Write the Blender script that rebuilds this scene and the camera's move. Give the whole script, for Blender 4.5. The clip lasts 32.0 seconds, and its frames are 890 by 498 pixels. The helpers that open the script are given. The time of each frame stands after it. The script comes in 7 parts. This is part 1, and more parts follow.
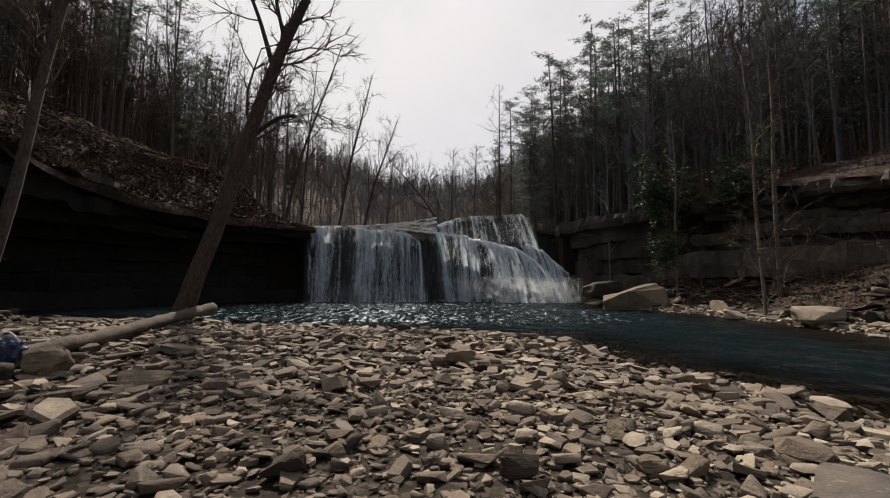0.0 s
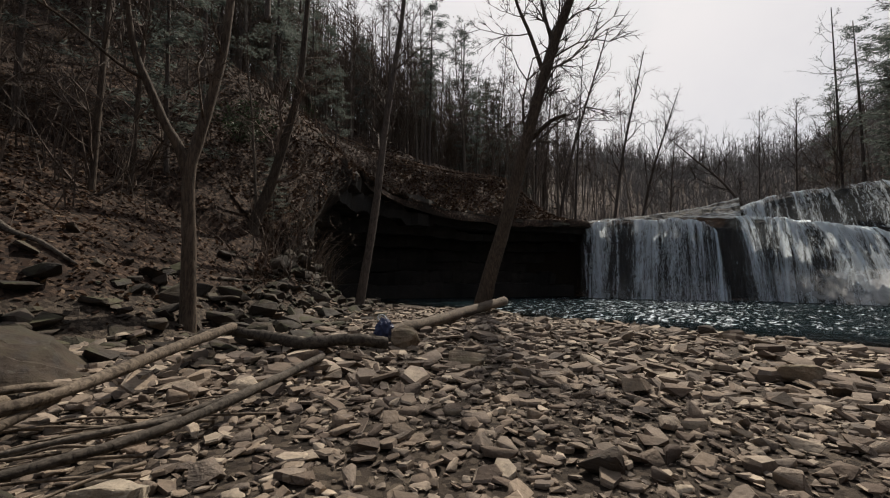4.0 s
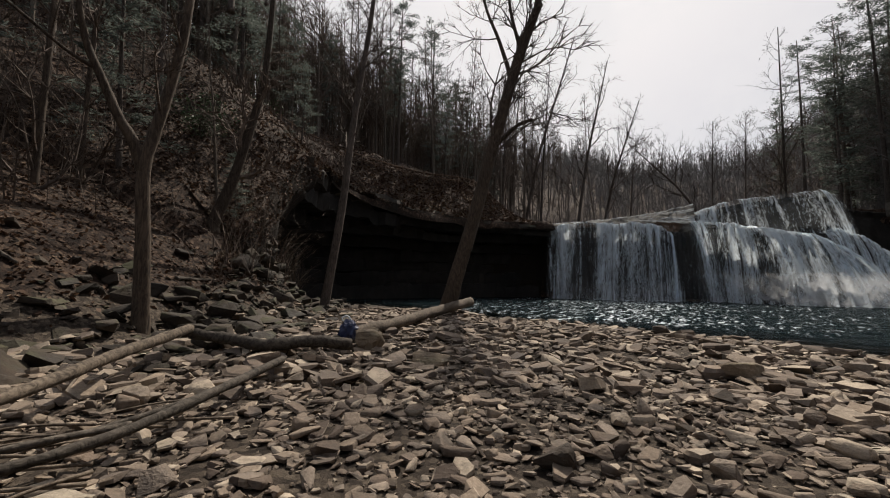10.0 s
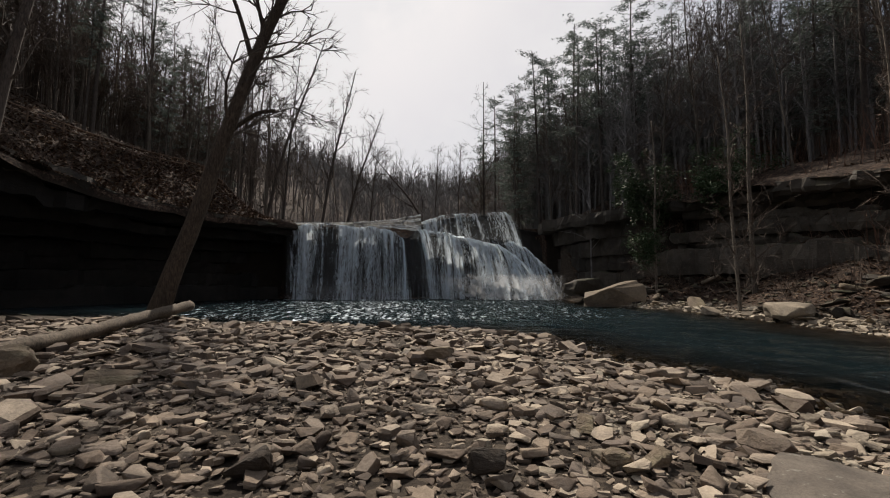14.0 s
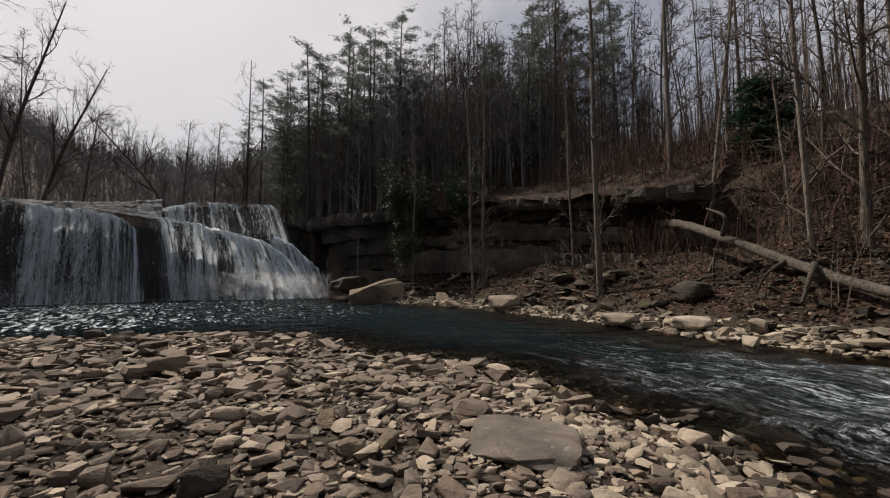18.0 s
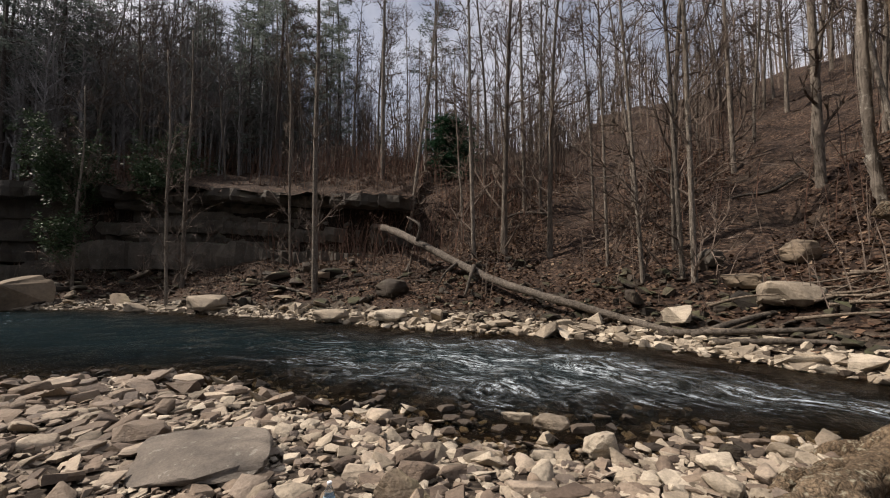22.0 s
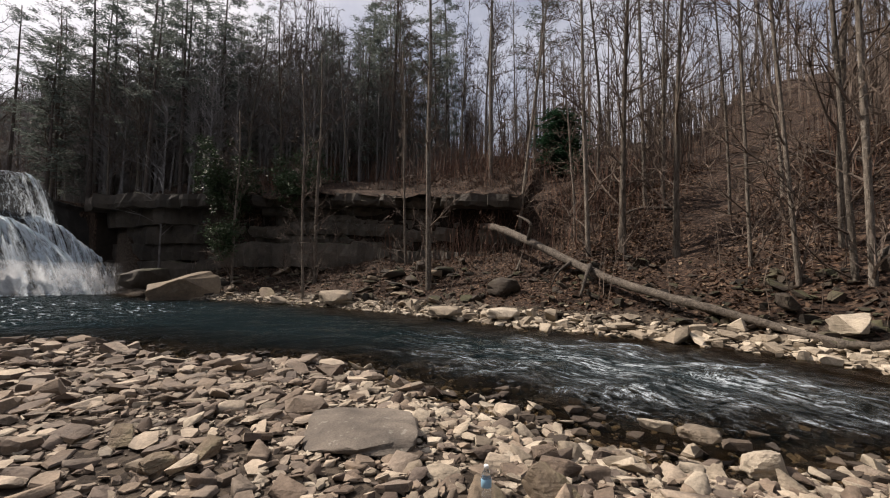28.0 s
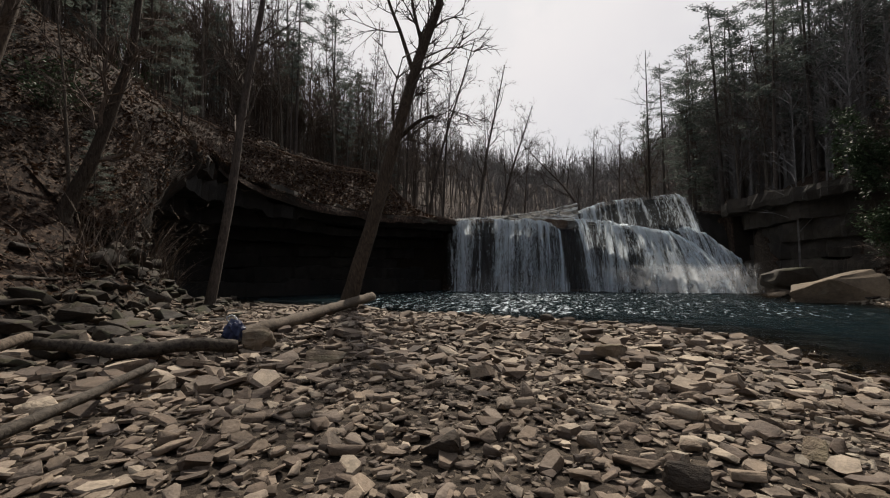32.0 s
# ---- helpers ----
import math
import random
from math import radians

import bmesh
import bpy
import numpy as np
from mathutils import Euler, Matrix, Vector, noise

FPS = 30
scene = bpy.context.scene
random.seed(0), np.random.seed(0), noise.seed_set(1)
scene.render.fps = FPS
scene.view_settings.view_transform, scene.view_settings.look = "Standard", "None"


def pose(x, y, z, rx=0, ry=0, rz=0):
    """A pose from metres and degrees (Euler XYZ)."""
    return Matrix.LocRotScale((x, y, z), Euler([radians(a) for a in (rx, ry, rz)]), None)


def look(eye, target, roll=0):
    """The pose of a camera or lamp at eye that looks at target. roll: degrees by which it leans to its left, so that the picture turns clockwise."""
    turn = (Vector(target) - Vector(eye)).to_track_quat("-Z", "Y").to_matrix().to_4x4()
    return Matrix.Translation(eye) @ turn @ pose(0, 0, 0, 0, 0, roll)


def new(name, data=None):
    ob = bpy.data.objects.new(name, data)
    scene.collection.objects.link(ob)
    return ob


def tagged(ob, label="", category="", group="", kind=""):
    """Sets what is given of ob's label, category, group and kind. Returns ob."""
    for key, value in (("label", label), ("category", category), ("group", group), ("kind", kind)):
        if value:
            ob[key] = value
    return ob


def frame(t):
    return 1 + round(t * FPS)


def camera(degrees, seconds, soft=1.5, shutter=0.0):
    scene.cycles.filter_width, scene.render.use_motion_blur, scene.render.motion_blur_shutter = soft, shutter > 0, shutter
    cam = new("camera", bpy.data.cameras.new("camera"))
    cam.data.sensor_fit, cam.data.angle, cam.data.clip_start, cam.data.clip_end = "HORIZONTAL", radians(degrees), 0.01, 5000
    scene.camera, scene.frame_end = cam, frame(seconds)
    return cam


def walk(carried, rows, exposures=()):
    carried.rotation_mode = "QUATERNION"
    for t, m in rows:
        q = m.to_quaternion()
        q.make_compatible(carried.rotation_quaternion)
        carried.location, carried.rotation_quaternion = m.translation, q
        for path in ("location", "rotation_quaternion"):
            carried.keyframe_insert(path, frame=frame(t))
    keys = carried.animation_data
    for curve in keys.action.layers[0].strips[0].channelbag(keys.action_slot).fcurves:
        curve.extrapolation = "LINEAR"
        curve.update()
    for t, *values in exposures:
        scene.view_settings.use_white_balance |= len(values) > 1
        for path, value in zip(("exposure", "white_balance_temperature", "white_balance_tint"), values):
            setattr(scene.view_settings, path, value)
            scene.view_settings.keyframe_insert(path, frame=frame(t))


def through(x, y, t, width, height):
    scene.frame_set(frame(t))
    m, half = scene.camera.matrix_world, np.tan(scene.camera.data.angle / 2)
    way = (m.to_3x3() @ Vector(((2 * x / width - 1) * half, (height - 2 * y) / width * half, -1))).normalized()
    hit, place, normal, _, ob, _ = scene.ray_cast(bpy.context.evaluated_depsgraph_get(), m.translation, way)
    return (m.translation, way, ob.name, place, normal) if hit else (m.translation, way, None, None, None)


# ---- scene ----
cam = camera(93.2, 32.0, soft=1.1)

# seconds, x, y, z, turn to the left of +y, tilt up, roll (degrees)
PATH = [
    (0, -0.034, 0.006, 1.509, 0.01, 4.95, 0.18),
    (0.5, -0.051, 0.005, 1.513, 1.48, 4.82, 0.12),
    (1, -0.075, 0.001, 1.518, 4.34, 4.71, 0.14),
    (1.5, -0.106, -0.01, 1.522, 8.02, 4.61, 0.18),
    (2, -0.142, -0.026, 1.526, 12.83, 4.53, 0.24),
    (2.5, -0.182, -0.044, 1.527, 17.87, 4.41, 0.28),
    (3, -0.223, -0.058, 1.526, 23.54, 4.34, 0.2),
    (3.5, -0.261, -0.066, 1.523, 29.87, 4.29, 0.03),
    (4, -0.29, -0.069, 1.521, 36.12, 4.26, 0.11),
    (4.5, -0.311, -0.07, 1.52, 41.55, 4.26, 0.19),
    (5.5, -0.39, -0.07, 1.51, 50, 4.25, 0.6),
    (6.5, -0.403, -0.076, 1.505, 53.57, 4.13, 0.55),
    (7, -0.39, -0.078, 1.509, 53.24, 4.16, 0.54),
    (7.5, -0.367, -0.082, 1.517, 51.75, 4.19, 0.54),
    (8, -0.335, -0.088, 1.527, 48.92, 4.16, 0.63),
    (8.5, -0.299, -0.094, 1.538, 45.05, 4.2, 0.63),
    (9, -0.263, -0.1, 1.546, 40.61, 4.23, 0.51),
    (9.5, -0.23, -0.104, 1.55, 36.08, 4.28, 0.35),
    (10, -0.199, -0.101, 1.549, 31.77, 4.31, 0.43),
    (10.5, -0.166, -0.09, 1.546, 27.67, 4.37, 0.41),
    (11, -0.128, -0.069, 1.54, 23.48, 4.45, 0.27),
    (11.5, -0.085, -0.042, 1.532, 19.31, 4.52, 0.12),
    (12, -0.04, -0.016, 1.523, 14.96, 4.52, 0.12),
    (12.5, 0.005, 0.001, 1.516, 10.62, 4.55, 0.1),
    (13, 0.046, 0.007, 1.51, 6.43, 4.57, 0.09),
    (13.5, 0.082, 0.008, 1.505, 2.37, 4.6, 0.02),
    (14, 0.11, 0.009, 1.499, -2.04, 4.61, 0.09),
    (14.5, 0.132, 0.01, 1.495, -6.57, 4.6, 0.11),
    (15.5, 0.22, 0.015, 1.485, -14.6, 4.6, -0.1),
    (16.5, 0.299, 0.009, 1.48, -22.06, 4.5, -0.31),
    (17, 0.316, 0.005, 1.479, -25.38, 4.47, -0.25),
    (17.5, 0.334, -0.002, 1.476, -28.9, 4.41, -0.24),
    (18, 0.355, -0.011, 1.472, -32.69, 4.35, -0.17),
    (18.5, 0.373, -0.021, 1.469, -37.26, 4.32, -0.13),
    (19, 0.388, -0.031, 1.467, -42.13, 4.29, -0.19),
    (19.5, 0.401, -0.045, 1.464, -46.94, 4.26, -0.29),
    (20, 0.417, -0.063, 1.462, -51.34, 4.17, -0.43),
    (20.5, 0.434, -0.086, 1.458, -55.55, 4.19, -0.34),
    (21, 0.448, -0.109, 1.455, -59.75, 4.13, -0.15),
    (21.5, 0.458, -0.13, 1.452, -64.43, 4.05, -0.11),
    (22, 0.461, -0.149, 1.449, -69.59, 4.02, -0.13),
    (22.5, 0.462, -0.168, 1.446, -74.89, 3.99, -0.13),
    (23, 0.461, -0.185, 1.442, -79.73, 3.92, -0.11),
    (23.5, 0.459, -0.197, 1.44, -83.91, 3.89, -0.09),
    (24, 0.457, -0.204, 1.437, -86.94, 3.88, -0.06),
    (24.5, 0.454, -0.205, 1.434, -88.76, 3.81, -0.05),
    (25.4, 0.45, -0.14, 1.41, -89.9, 4.05, 0.2),
    (26.5, 0.394, -0.01, 1.397, -83.08, 4.4, 0.7),
    (27, 0.364, 0.016, 1.402, -75.03, 4.34, 0.75),
    (27.5, 0.317, 0.043, 1.411, -65.36, 4.12, 0.58),
    (28, 0.25, 0.066, 1.423, -55.3, 3.86, 0.54),
    (28.5, 0.167, 0.076, 1.44, -44.75, 3.59, 0.32),
    (29, 0.081, 0.065, 1.463, -29.14, 3.51, -0.13),
    (29.5, 0.006, 0.037, 1.49, -14.85, 3.43, -0.56),
    (30, -0.047, 0.003, 1.516, -0.31, 3.4, -0.67),
    (30.5, -0.077, -0.023, 1.536, 11.86, 3.51, -0.77),
    (31, -0.085, -0.035, 1.545, 18.86, 3.6, -0.6),
    (31.5, -0.082, -0.036, 1.548, 20.14, 3.6, -0.47),
    (32, -0.074, -0.034, 1.547, 18.75, 3.56, -0.39),
]


def eye_pose(x, y, z, yaw, pitch, roll):
    way = Vector((-math.sin(radians(yaw)) * math.cos(radians(pitch)), math.cos(radians(yaw)) * math.cos(radians(pitch)), math.sin(radians(pitch))))
    eye = Vector((x, y, z))
    return look(eye, eye + way * 10, roll)


EXPOSURES = [(0, -0.36, 6520, 11), (3, -0.38, 6520, 11), (7, -0.32, 6520, 11), (14, -0.36, 6520, 11), (18, -0.50, 6550, 13), (20, -0.54, 6700, 15), (22, 0.02, 6500, 14), (24, 0.2, 6450, 12), (26.5, 0.2, 6450, 12), (28, 0.06, 6550, 15), (29, -0.26, 6500, 13), (30, -0.36, 6520, 11), (32, -0.38, 6520, 11)]
walk(cam, [(t, eye_pose(*row)) for t, *row in PATH], EXPOSURES)

# ---- light ----
SUN_TURN, SUN_HIGH = radians(13.0), radians(50.0)      # left of +y, above the horizon
world = bpy.data.worlds.new("world")
scene.world = world
world.use_nodes = True
wn = world.node_tree
sky = wn.nodes.new("ShaderNodeTexSky")
sky.sky_type, sky.sun_disc = "NISHITA", False
sky.sun_elevation, sky.sun_rotation = SUN_HIGH, -SUN_TURN
sky.air_density, sky.dust_density, sky.ozone_density = 1.0, 3.6, 1.0
# thin bright cloud drifting over the blue
place = wn.nodes.new("ShaderNodeTexCoord")
puffs = wn.nodes.new("ShaderNodeTexNoise")
puffs.inputs["Scale"].default_value, puffs.inputs["Detail"].default_value, puffs.inputs["Roughness"].default_value = 2.2, 6.0, 0.6
wn.links.new(place.outputs["Generated"], puffs.inputs["Vector"])
cover = wn.nodes.new("ShaderNodeMapRange")
cover.inputs["From Min"].default_value, cover.inputs["From Max"].default_value = 0.36, 0.62
cover.inputs["To Min"].default_value, cover.inputs["To Max"].default_value = 0.08, 0.55
wn.links.new(puffs.outputs["Fac"], cover.inputs["Value"])
veiled = wn.nodes.new("ShaderNodeMixRGB")
veiled.inputs[2].default_value = (11.7, 11.5, 11.5, 1)
# thin cloud scatters most light round the sun
aim = wn.nodes.new("ShaderNodeVectorMath")
aim.operation = "DOT_PRODUCT"
aim.inputs[1].default_value = (-math.sin(SUN_TURN) * math.cos(SUN_HIGH), math.cos(SUN_TURN) * math.cos(SUN_HIGH), math.sin(SUN_HIGH))
wn.links.new(place.outputs["Generated"], aim.inputs[0])
halo = wn.nodes.new("ShaderNodeMapRange")
halo.inputs["From Min"].default_value, halo.inputs["From Max"].default_value = 0.55, 0.95
halo.inputs["To Min"].default_value, halo.inputs["To Max"].default_value = 0.0, 0.5
wn.links.new(aim.outputs["Value"], halo.inputs["Value"])
thick = wn.nodes.new("ShaderNodeMath")
thick.operation, thick.use_clamp = "ADD", True
wn.links.new(cover.outputs[0], thick.inputs[0])
wn.links.new(halo.outputs[0], thick.inputs[1])
wn.links.new(thick.outputs[0], veiled.inputs[0])
wn.links.new(sky.outputs["Color"], veiled.inputs[1])
bg = wn.nodes["Background"]
bg.inputs["Strength"].default_value = 0.092
wn.links.new(veiled.outputs[0], bg.inputs["Color"])
sun = new("sun", bpy.data.lights.new("sun", "SUN"))
sun.data.energy, sun.data.angle, sun.data.color = 6.6, radians(0.6), (1.0, 0.90, 0.77)
to_sun = Vector((-math.sin(SUN_TURN) * math.cos(SUN_HIGH), math.cos(SUN_TURN) * math.cos(SUN_HIGH), math.sin(SUN_HIGH)))
sun.matrix_world = look(to_sun * 100, (0, 0, 0))

# ---- tools ----
RNG = np.random.default_rng(7)


def mesh_of(name, verts, faces, smooth=False):
    """A mesh from an array of points and a list of face arrays (triangles or quads)."""
    verts = np.asarray(verts, np.float32).reshape(-1, 3)
    faces = [np.asarray(f, np.int32) for f in faces if len(f)]
    me = bpy.data.meshes.new(name)
    loops = np.concatenate([f.ravel() for f in faces])
    sizes = np.concatenate([np.full(len(f), f.shape[1], np.int32) for f in faces])
    me.vertices.add(len(verts))
    me.vertices.foreach_set("co", verts.ravel())
    me.loops.add(len(loops))
    me.loops.foreach_set("vertex_index", loops)
    me.polygons.add(len(sizes))
    me.polygons.foreach_set("loop_start", np.concatenate([[0], np.cumsum(sizes)[:-1]]).astype(np.int32))
    me.polygons.foreach_set("use_smooth", np.full(len(sizes), smooth))
    me.update(calc_edges=True)
    me.validate()
    return me


class Soup:
    """Gathers pieces of geometry for one mesh."""

    def __init__(self):
        self.v, self.f, self.n = [], {}, 0

    def add(self, v, *faces):
        v = np.asarray(v, float).reshape(-1, 3)
        for f in faces:
            f = np.asarray(f, np.int64)
            if len(f):
                self.f.setdefault(f.shape[1], []).append(f + self.n)
        self.v.append(v)
        self.n += len(v)
        return self

    def mesh(self, name, smooth=False):
        return mesh_of(name, np.concatenate(self.v), [np.concatenate(f) for f in self.f.values()], smooth)


def part(name, data, material, parent=None, label="", kind=""):
    """One mesh object (from a bmesh, a Soup or a mesh) under a thing or a part."""
    if isinstance(data, bmesh.types.BMesh):
        me = bpy.data.meshes.new(name)
        data.to_mesh(me)
        data.free()
    elif isinstance(data, Soup):
        me = data.mesh(name)
    else:
        me = data
    if material is not None and not me.materials:
        me.materials.append(material)
    ob = new(name, me)
    ob.parent = parent
    return tagged(ob, label, kind=kind)


def thing(name, label, category, group="", at=(0, 0, 0), kind=""):
    ob = new(name)
    ob.empty_display_size = 0.2
    ob.location = at
    return tagged(ob, label, category, group, kind)


def smooth01(t):
    t = np.clip(t, 0.0, 1.0)
    return t * t * (3 - 2 * t)


def tube(path, radii, sides=6, cap=True, squash=1.0, jitter=0.0, rng=None):
    """Points and faces of a tapered tube along a path."""
    path, radii = np.asarray(path, float), np.asarray(radii, float)
    n = len(path)
    tan = np.gradient(path, axis=0)
    tan /= np.linalg.norm(tan, axis=1, keepdims=True) + 1e-9
    ref = np.array([1.0, 0, 0]) if abs(tan[:, 0]).mean() < 0.7 else np.array([0, 1.0, 0])
    side = np.cross(tan, ref)
    side /= np.linalg.norm(side, axis=1, keepdims=True) + 1e-9
    up = np.cross(side, tan)
    a = np.arange(sides) * 2 * np.pi / sides
    r = radii[:, None] * np.ones(sides)
    if jitter and rng is not None:
        r = r * (1 + jitter * rng.normal(size=(n, sides)))
    v = path[:, None] + (np.cos(a)[None, :, None] * side[:, None] + squash * np.sin(a)[None, :, None] * up[:, None]) * r[..., None]
    i = np.arange(n - 1)[:, None] * sides
    j = np.arange(sides)[None]
    k = (j + 1) % sides
    quads = np.stack([i + j, i + k, i + sides + k, i + sides + j], -1).reshape(-1, 4)
    v = v.reshape(-1, 3)
    tris = np.zeros((0, 3), int)
    if cap:
        v = np.concatenate([v, path[:1], path[-1:]])
        b, t = n * sides, n * sides + 1
        jj = np.arange(sides)
        kk = (jj + 1) % sides
        tris = np.concatenate([np.stack([kk, jj, np.full(sides, b)], -1), np.stack([(n - 1) * sides + jj, (n - 1) * sides + kk, np.full(sides, t)], -1)])
    return v, quads, tris


def bend(points, n):
    """A smooth curve (Catmull-Rom) of n points through the given ones."""
    p = np.asarray(points, float)
    p = np.concatenate([[2 * p[0] - p[1]], p, [2 * p[-1] - p[-2]]])
    t = np.linspace(0, len(p) - 3 - 1e-9, n)
    i = t.astype(int)
    f = (t - i)[:, None]
    a, b, c, d = p[i], p[i + 1], p[i + 2], p[i + 3]
    return 0.5 * (2 * b + (c - a) * f + (2 * a - 5 * b + 4 * c - d) * f**2 + (3 * b - a - 3 * c + d) * f**3)


def lattice(seed):
    """A smooth random field of two coordinates, about -1 to 1."""
    table = np.random.default_rng(seed).uniform(-1, 1, (64, 64))

    def field(x, y):
        x, y = np.asarray(x, float), np.asarray(y, float)
        i, j = np.floor(x).astype(int), np.floor(y).astype(int)
        u, v = smooth01(x - i), smooth01(y - j)
        g = lambda a, b: table[a % 64, b % 64]
        return (g(i, j) * (1 - u) + g(i + 1, j) * u) * (1 - v) + (g(i, j + 1) * (1 - u) + g(i + 1, j + 1) * u) * v

    return field


NOISE_A, NOISE_B, NOISE_C = lattice(1), lattice(2), lattice(3)


def along(points, poly):
    """For points (N, 2): distance to a polyline, the place along it in vertices, and the side (+ on its left)."""
    pts, poly = np.asarray(points, float), np.asarray(poly, float)
    best, place, side = np.full(len(pts), 1e9), np.zeros(len(pts)), np.ones(len(pts))
    for k in range(len(poly) - 1):
        a, b = poly[k], poly[k + 1]
        ab = b - a
        t = np.clip(((pts - a) @ ab) / (ab @ ab), 0, 1)
        off = pts - (a + t[:, None] * ab)
        d = np.hypot(off[:, 0], off[:, 1])
        s = np.sign(ab[0] * (pts[:, 1] - a[1]) - ab[1] * (pts[:, 0] - a[0]))
        near = d < best
        best[near], place[near], side[near] = d[near], k + t[near], s[near]
    return best, place, side


def inside(points, poly):
    pts, poly = np.asarray(points, float), np.asarray(poly, float)
    hit = np.zeros(len(pts), bool)
    for a, b in zip(poly, np.roll(poly, -1, 0)):
        cross = (a[1] > pts[:, 1]) != (b[1] > pts[:, 1])
        with np.errstate(divide="ignore", invalid="ignore"):
            x = a[0] + (pts[:, 1] - a[1]) / (b[1] - a[1]) * (b[0] - a[0])
        hit ^= cross & (pts[:, 0] < x)
    return hit

# ---- materials ----
class Nodes:
    """Short hand for building one material's nodes."""

    def __init__(self, name):
        self.m = bpy.data.materials.new(name)
        self.m.use_nodes = True
        self.t = self.m.node_tree
        self.bsdf = self.t.nodes["Principled BSDF"]
        self.out = self.t.nodes["Material Output"]

    def add(self, kind, **values):
        node = self.t.nodes.new("ShaderNode" + kind)
        for key, value in values.items():
            if key in node.inputs:
                node.inputs[key].default_value = value
        return node

    def link(self, a, b):
        self.t.links.new(a, b)

    def coords(self, scale=(1, 1, 1), which="Object"):
        c = self.add("TexCoord")
        m = self.add("Mapping")
        m.inputs["Scale"].default_value = scale
        self.link(c.outputs[which], m.inputs["Vector"])
        return m.outputs["Vector"]

    def noise(self, vector, scale, detail=4.0, rough=0.55, warp=0.0):
        n = self.add("TexNoise", Scale=scale, Detail=detail, Roughness=rough, Distortion=warp)
        if vector is not None:
            self.link(vector, n.inputs["Vector"])
        return n.outputs["Fac"]

    def voronoi(self, vector, scale, feature="F1", out="Distance"):
        n = self.add("TexVoronoi", Scale=scale)
        n.feature = feature
        if vector is not None:
            self.link(vector, n.inputs["Vector"])
        return n.outputs[out]

    def ramp(self, fac, stops, smooth=False):
        r = self.add("ValToRGB")
        e = r.color_ramp.elements
        while len(e) < len(stops):
            e.new(0.5)
        for el, (at, c) in zip(e, stops):
            el.position = at
            el.color = (c, c, c, 1) if isinstance(c, (int, float)) else (*c, 1)
        if smooth:
            r.color_ramp.interpolation = "EASE"
        self.link(fac, r.inputs["Fac"])
        return r.outputs["Color"]

    def mix(self, fac, a, b, how="MIX"):
        n = self.add("MixRGB")
        n.blend_type = how
        for s, v in ((n.inputs[0], fac), (n.inputs[1], a), (n.inputs[2], b)):
            if isinstance(v, (int, float)):
                s.default_value = v
            elif isinstance(v, tuple):
                s.default_value = (*v, 1)
            else:
                self.link(v, s)
        return n.outputs[0]

    def math(self, how, a, b=0.0):
        n = self.add("Math")
        n.operation = how
        for s, v in ((n.inputs[0], a), (n.inputs[1], b)):
            if isinstance(v, (int, float)):
                s.default_value = v
            else:
                self.link(v, s)
        return n.outputs[0]

    def bump(self, height, strength, distance=0.02, normal=None):
        b = self.add("Bump", Strength=strength, Distance=distance)
        self.link(height, b.inputs["Height"])
        if normal is not None:
            self.link(normal, b.inputs["Normal"])
        return b.outputs["Normal"]

    def done(self, color=None, rough=None, normal=None, spec=None):
        for key, v in (("Base Color", color), ("Roughness", rough), ("Normal", normal), ("Specular IOR Level", spec)):
            if v is None:
                continue
            if isinstance(v, (int, float)):
                self.bsdf.inputs[key].default_value = v
            elif isinstance(v, tuple):
                self.bsdf.inputs[key].default_value = (*v, 1)
            else:
                self.link(v, self.bsdf.inputs[key])
        return self.m


def stone_material(name, tones, grain=1.0, random=True, moss=0.0, lichen=0.0):
    """Dull sandstone or shale: own tone for each stone, bedding, grain and stains."""
    n = Nodes(name)
    v = n.coords()
    if random:
        seed = n.add("ObjectInfo").outputs["Random"]
        isle = n.add("NewGeometry").outputs["Random Per Island"]
        pick = n.math("FRACT", n.math("ADD", seed, isle))
    else:
        pick = n.noise(v, 0.35 * grain, 3)
    base = n.ramp(pick, tones)
    stain = n.ramp(n.noise(v, 2.2 * grain, 5, 0.6, 0.6), [(0.3, 0.5), (0.52, 1.0), (0.72, 1.25)])
    col = n.mix(1.0, base, stain, "MULTIPLY")
    speck = n.ramp(n.noise(v, 38 * grain, 4, 0.7), [(0.35, 0.72), (0.6, 1.1)])
    col = n.mix(0.8, col, speck, "MULTIPLY")
    if lichen:
        spots = n.ramp(n.noise(v, 7 * grain, 6, 0.65), [(0.60, 0.0), (0.66, 1.0)])
        col = n.mix(n.math("MULTIPLY", spots, lichen), col, (0.42, 0.42, 0.36))
    if moss:
        up = n.add("SeparateXYZ")
        n.link(n.add("NewGeometry").outputs["Normal"], up.inputs[0])
        grow = n.math("MULTIPLY", n.ramp(up.outputs["Z"], [(0.2, 0.0), (0.8, 1.0)]), n.ramp(n.noise(v, 1.6 * grain, 5), [(0.45, 0.0), (0.6, 1.0)]))
        col = n.mix(n.math("MULTIPLY", grow, moss), col, (0.07, 0.085, 0.025))
    h = n.math("ADD", n.noise(v, 9 * grain, 8, 0.62), n.math("MULTIPLY", n.noise(n.coords((1, 1, 6)), 4 * grain, 3), 0.5))
    return n.done(col, n.ramp(stain, [(0.5, 0.72), (1.0, 0.9)]), n.bump(h, 0.8, 0.04 / grain), 0.35)


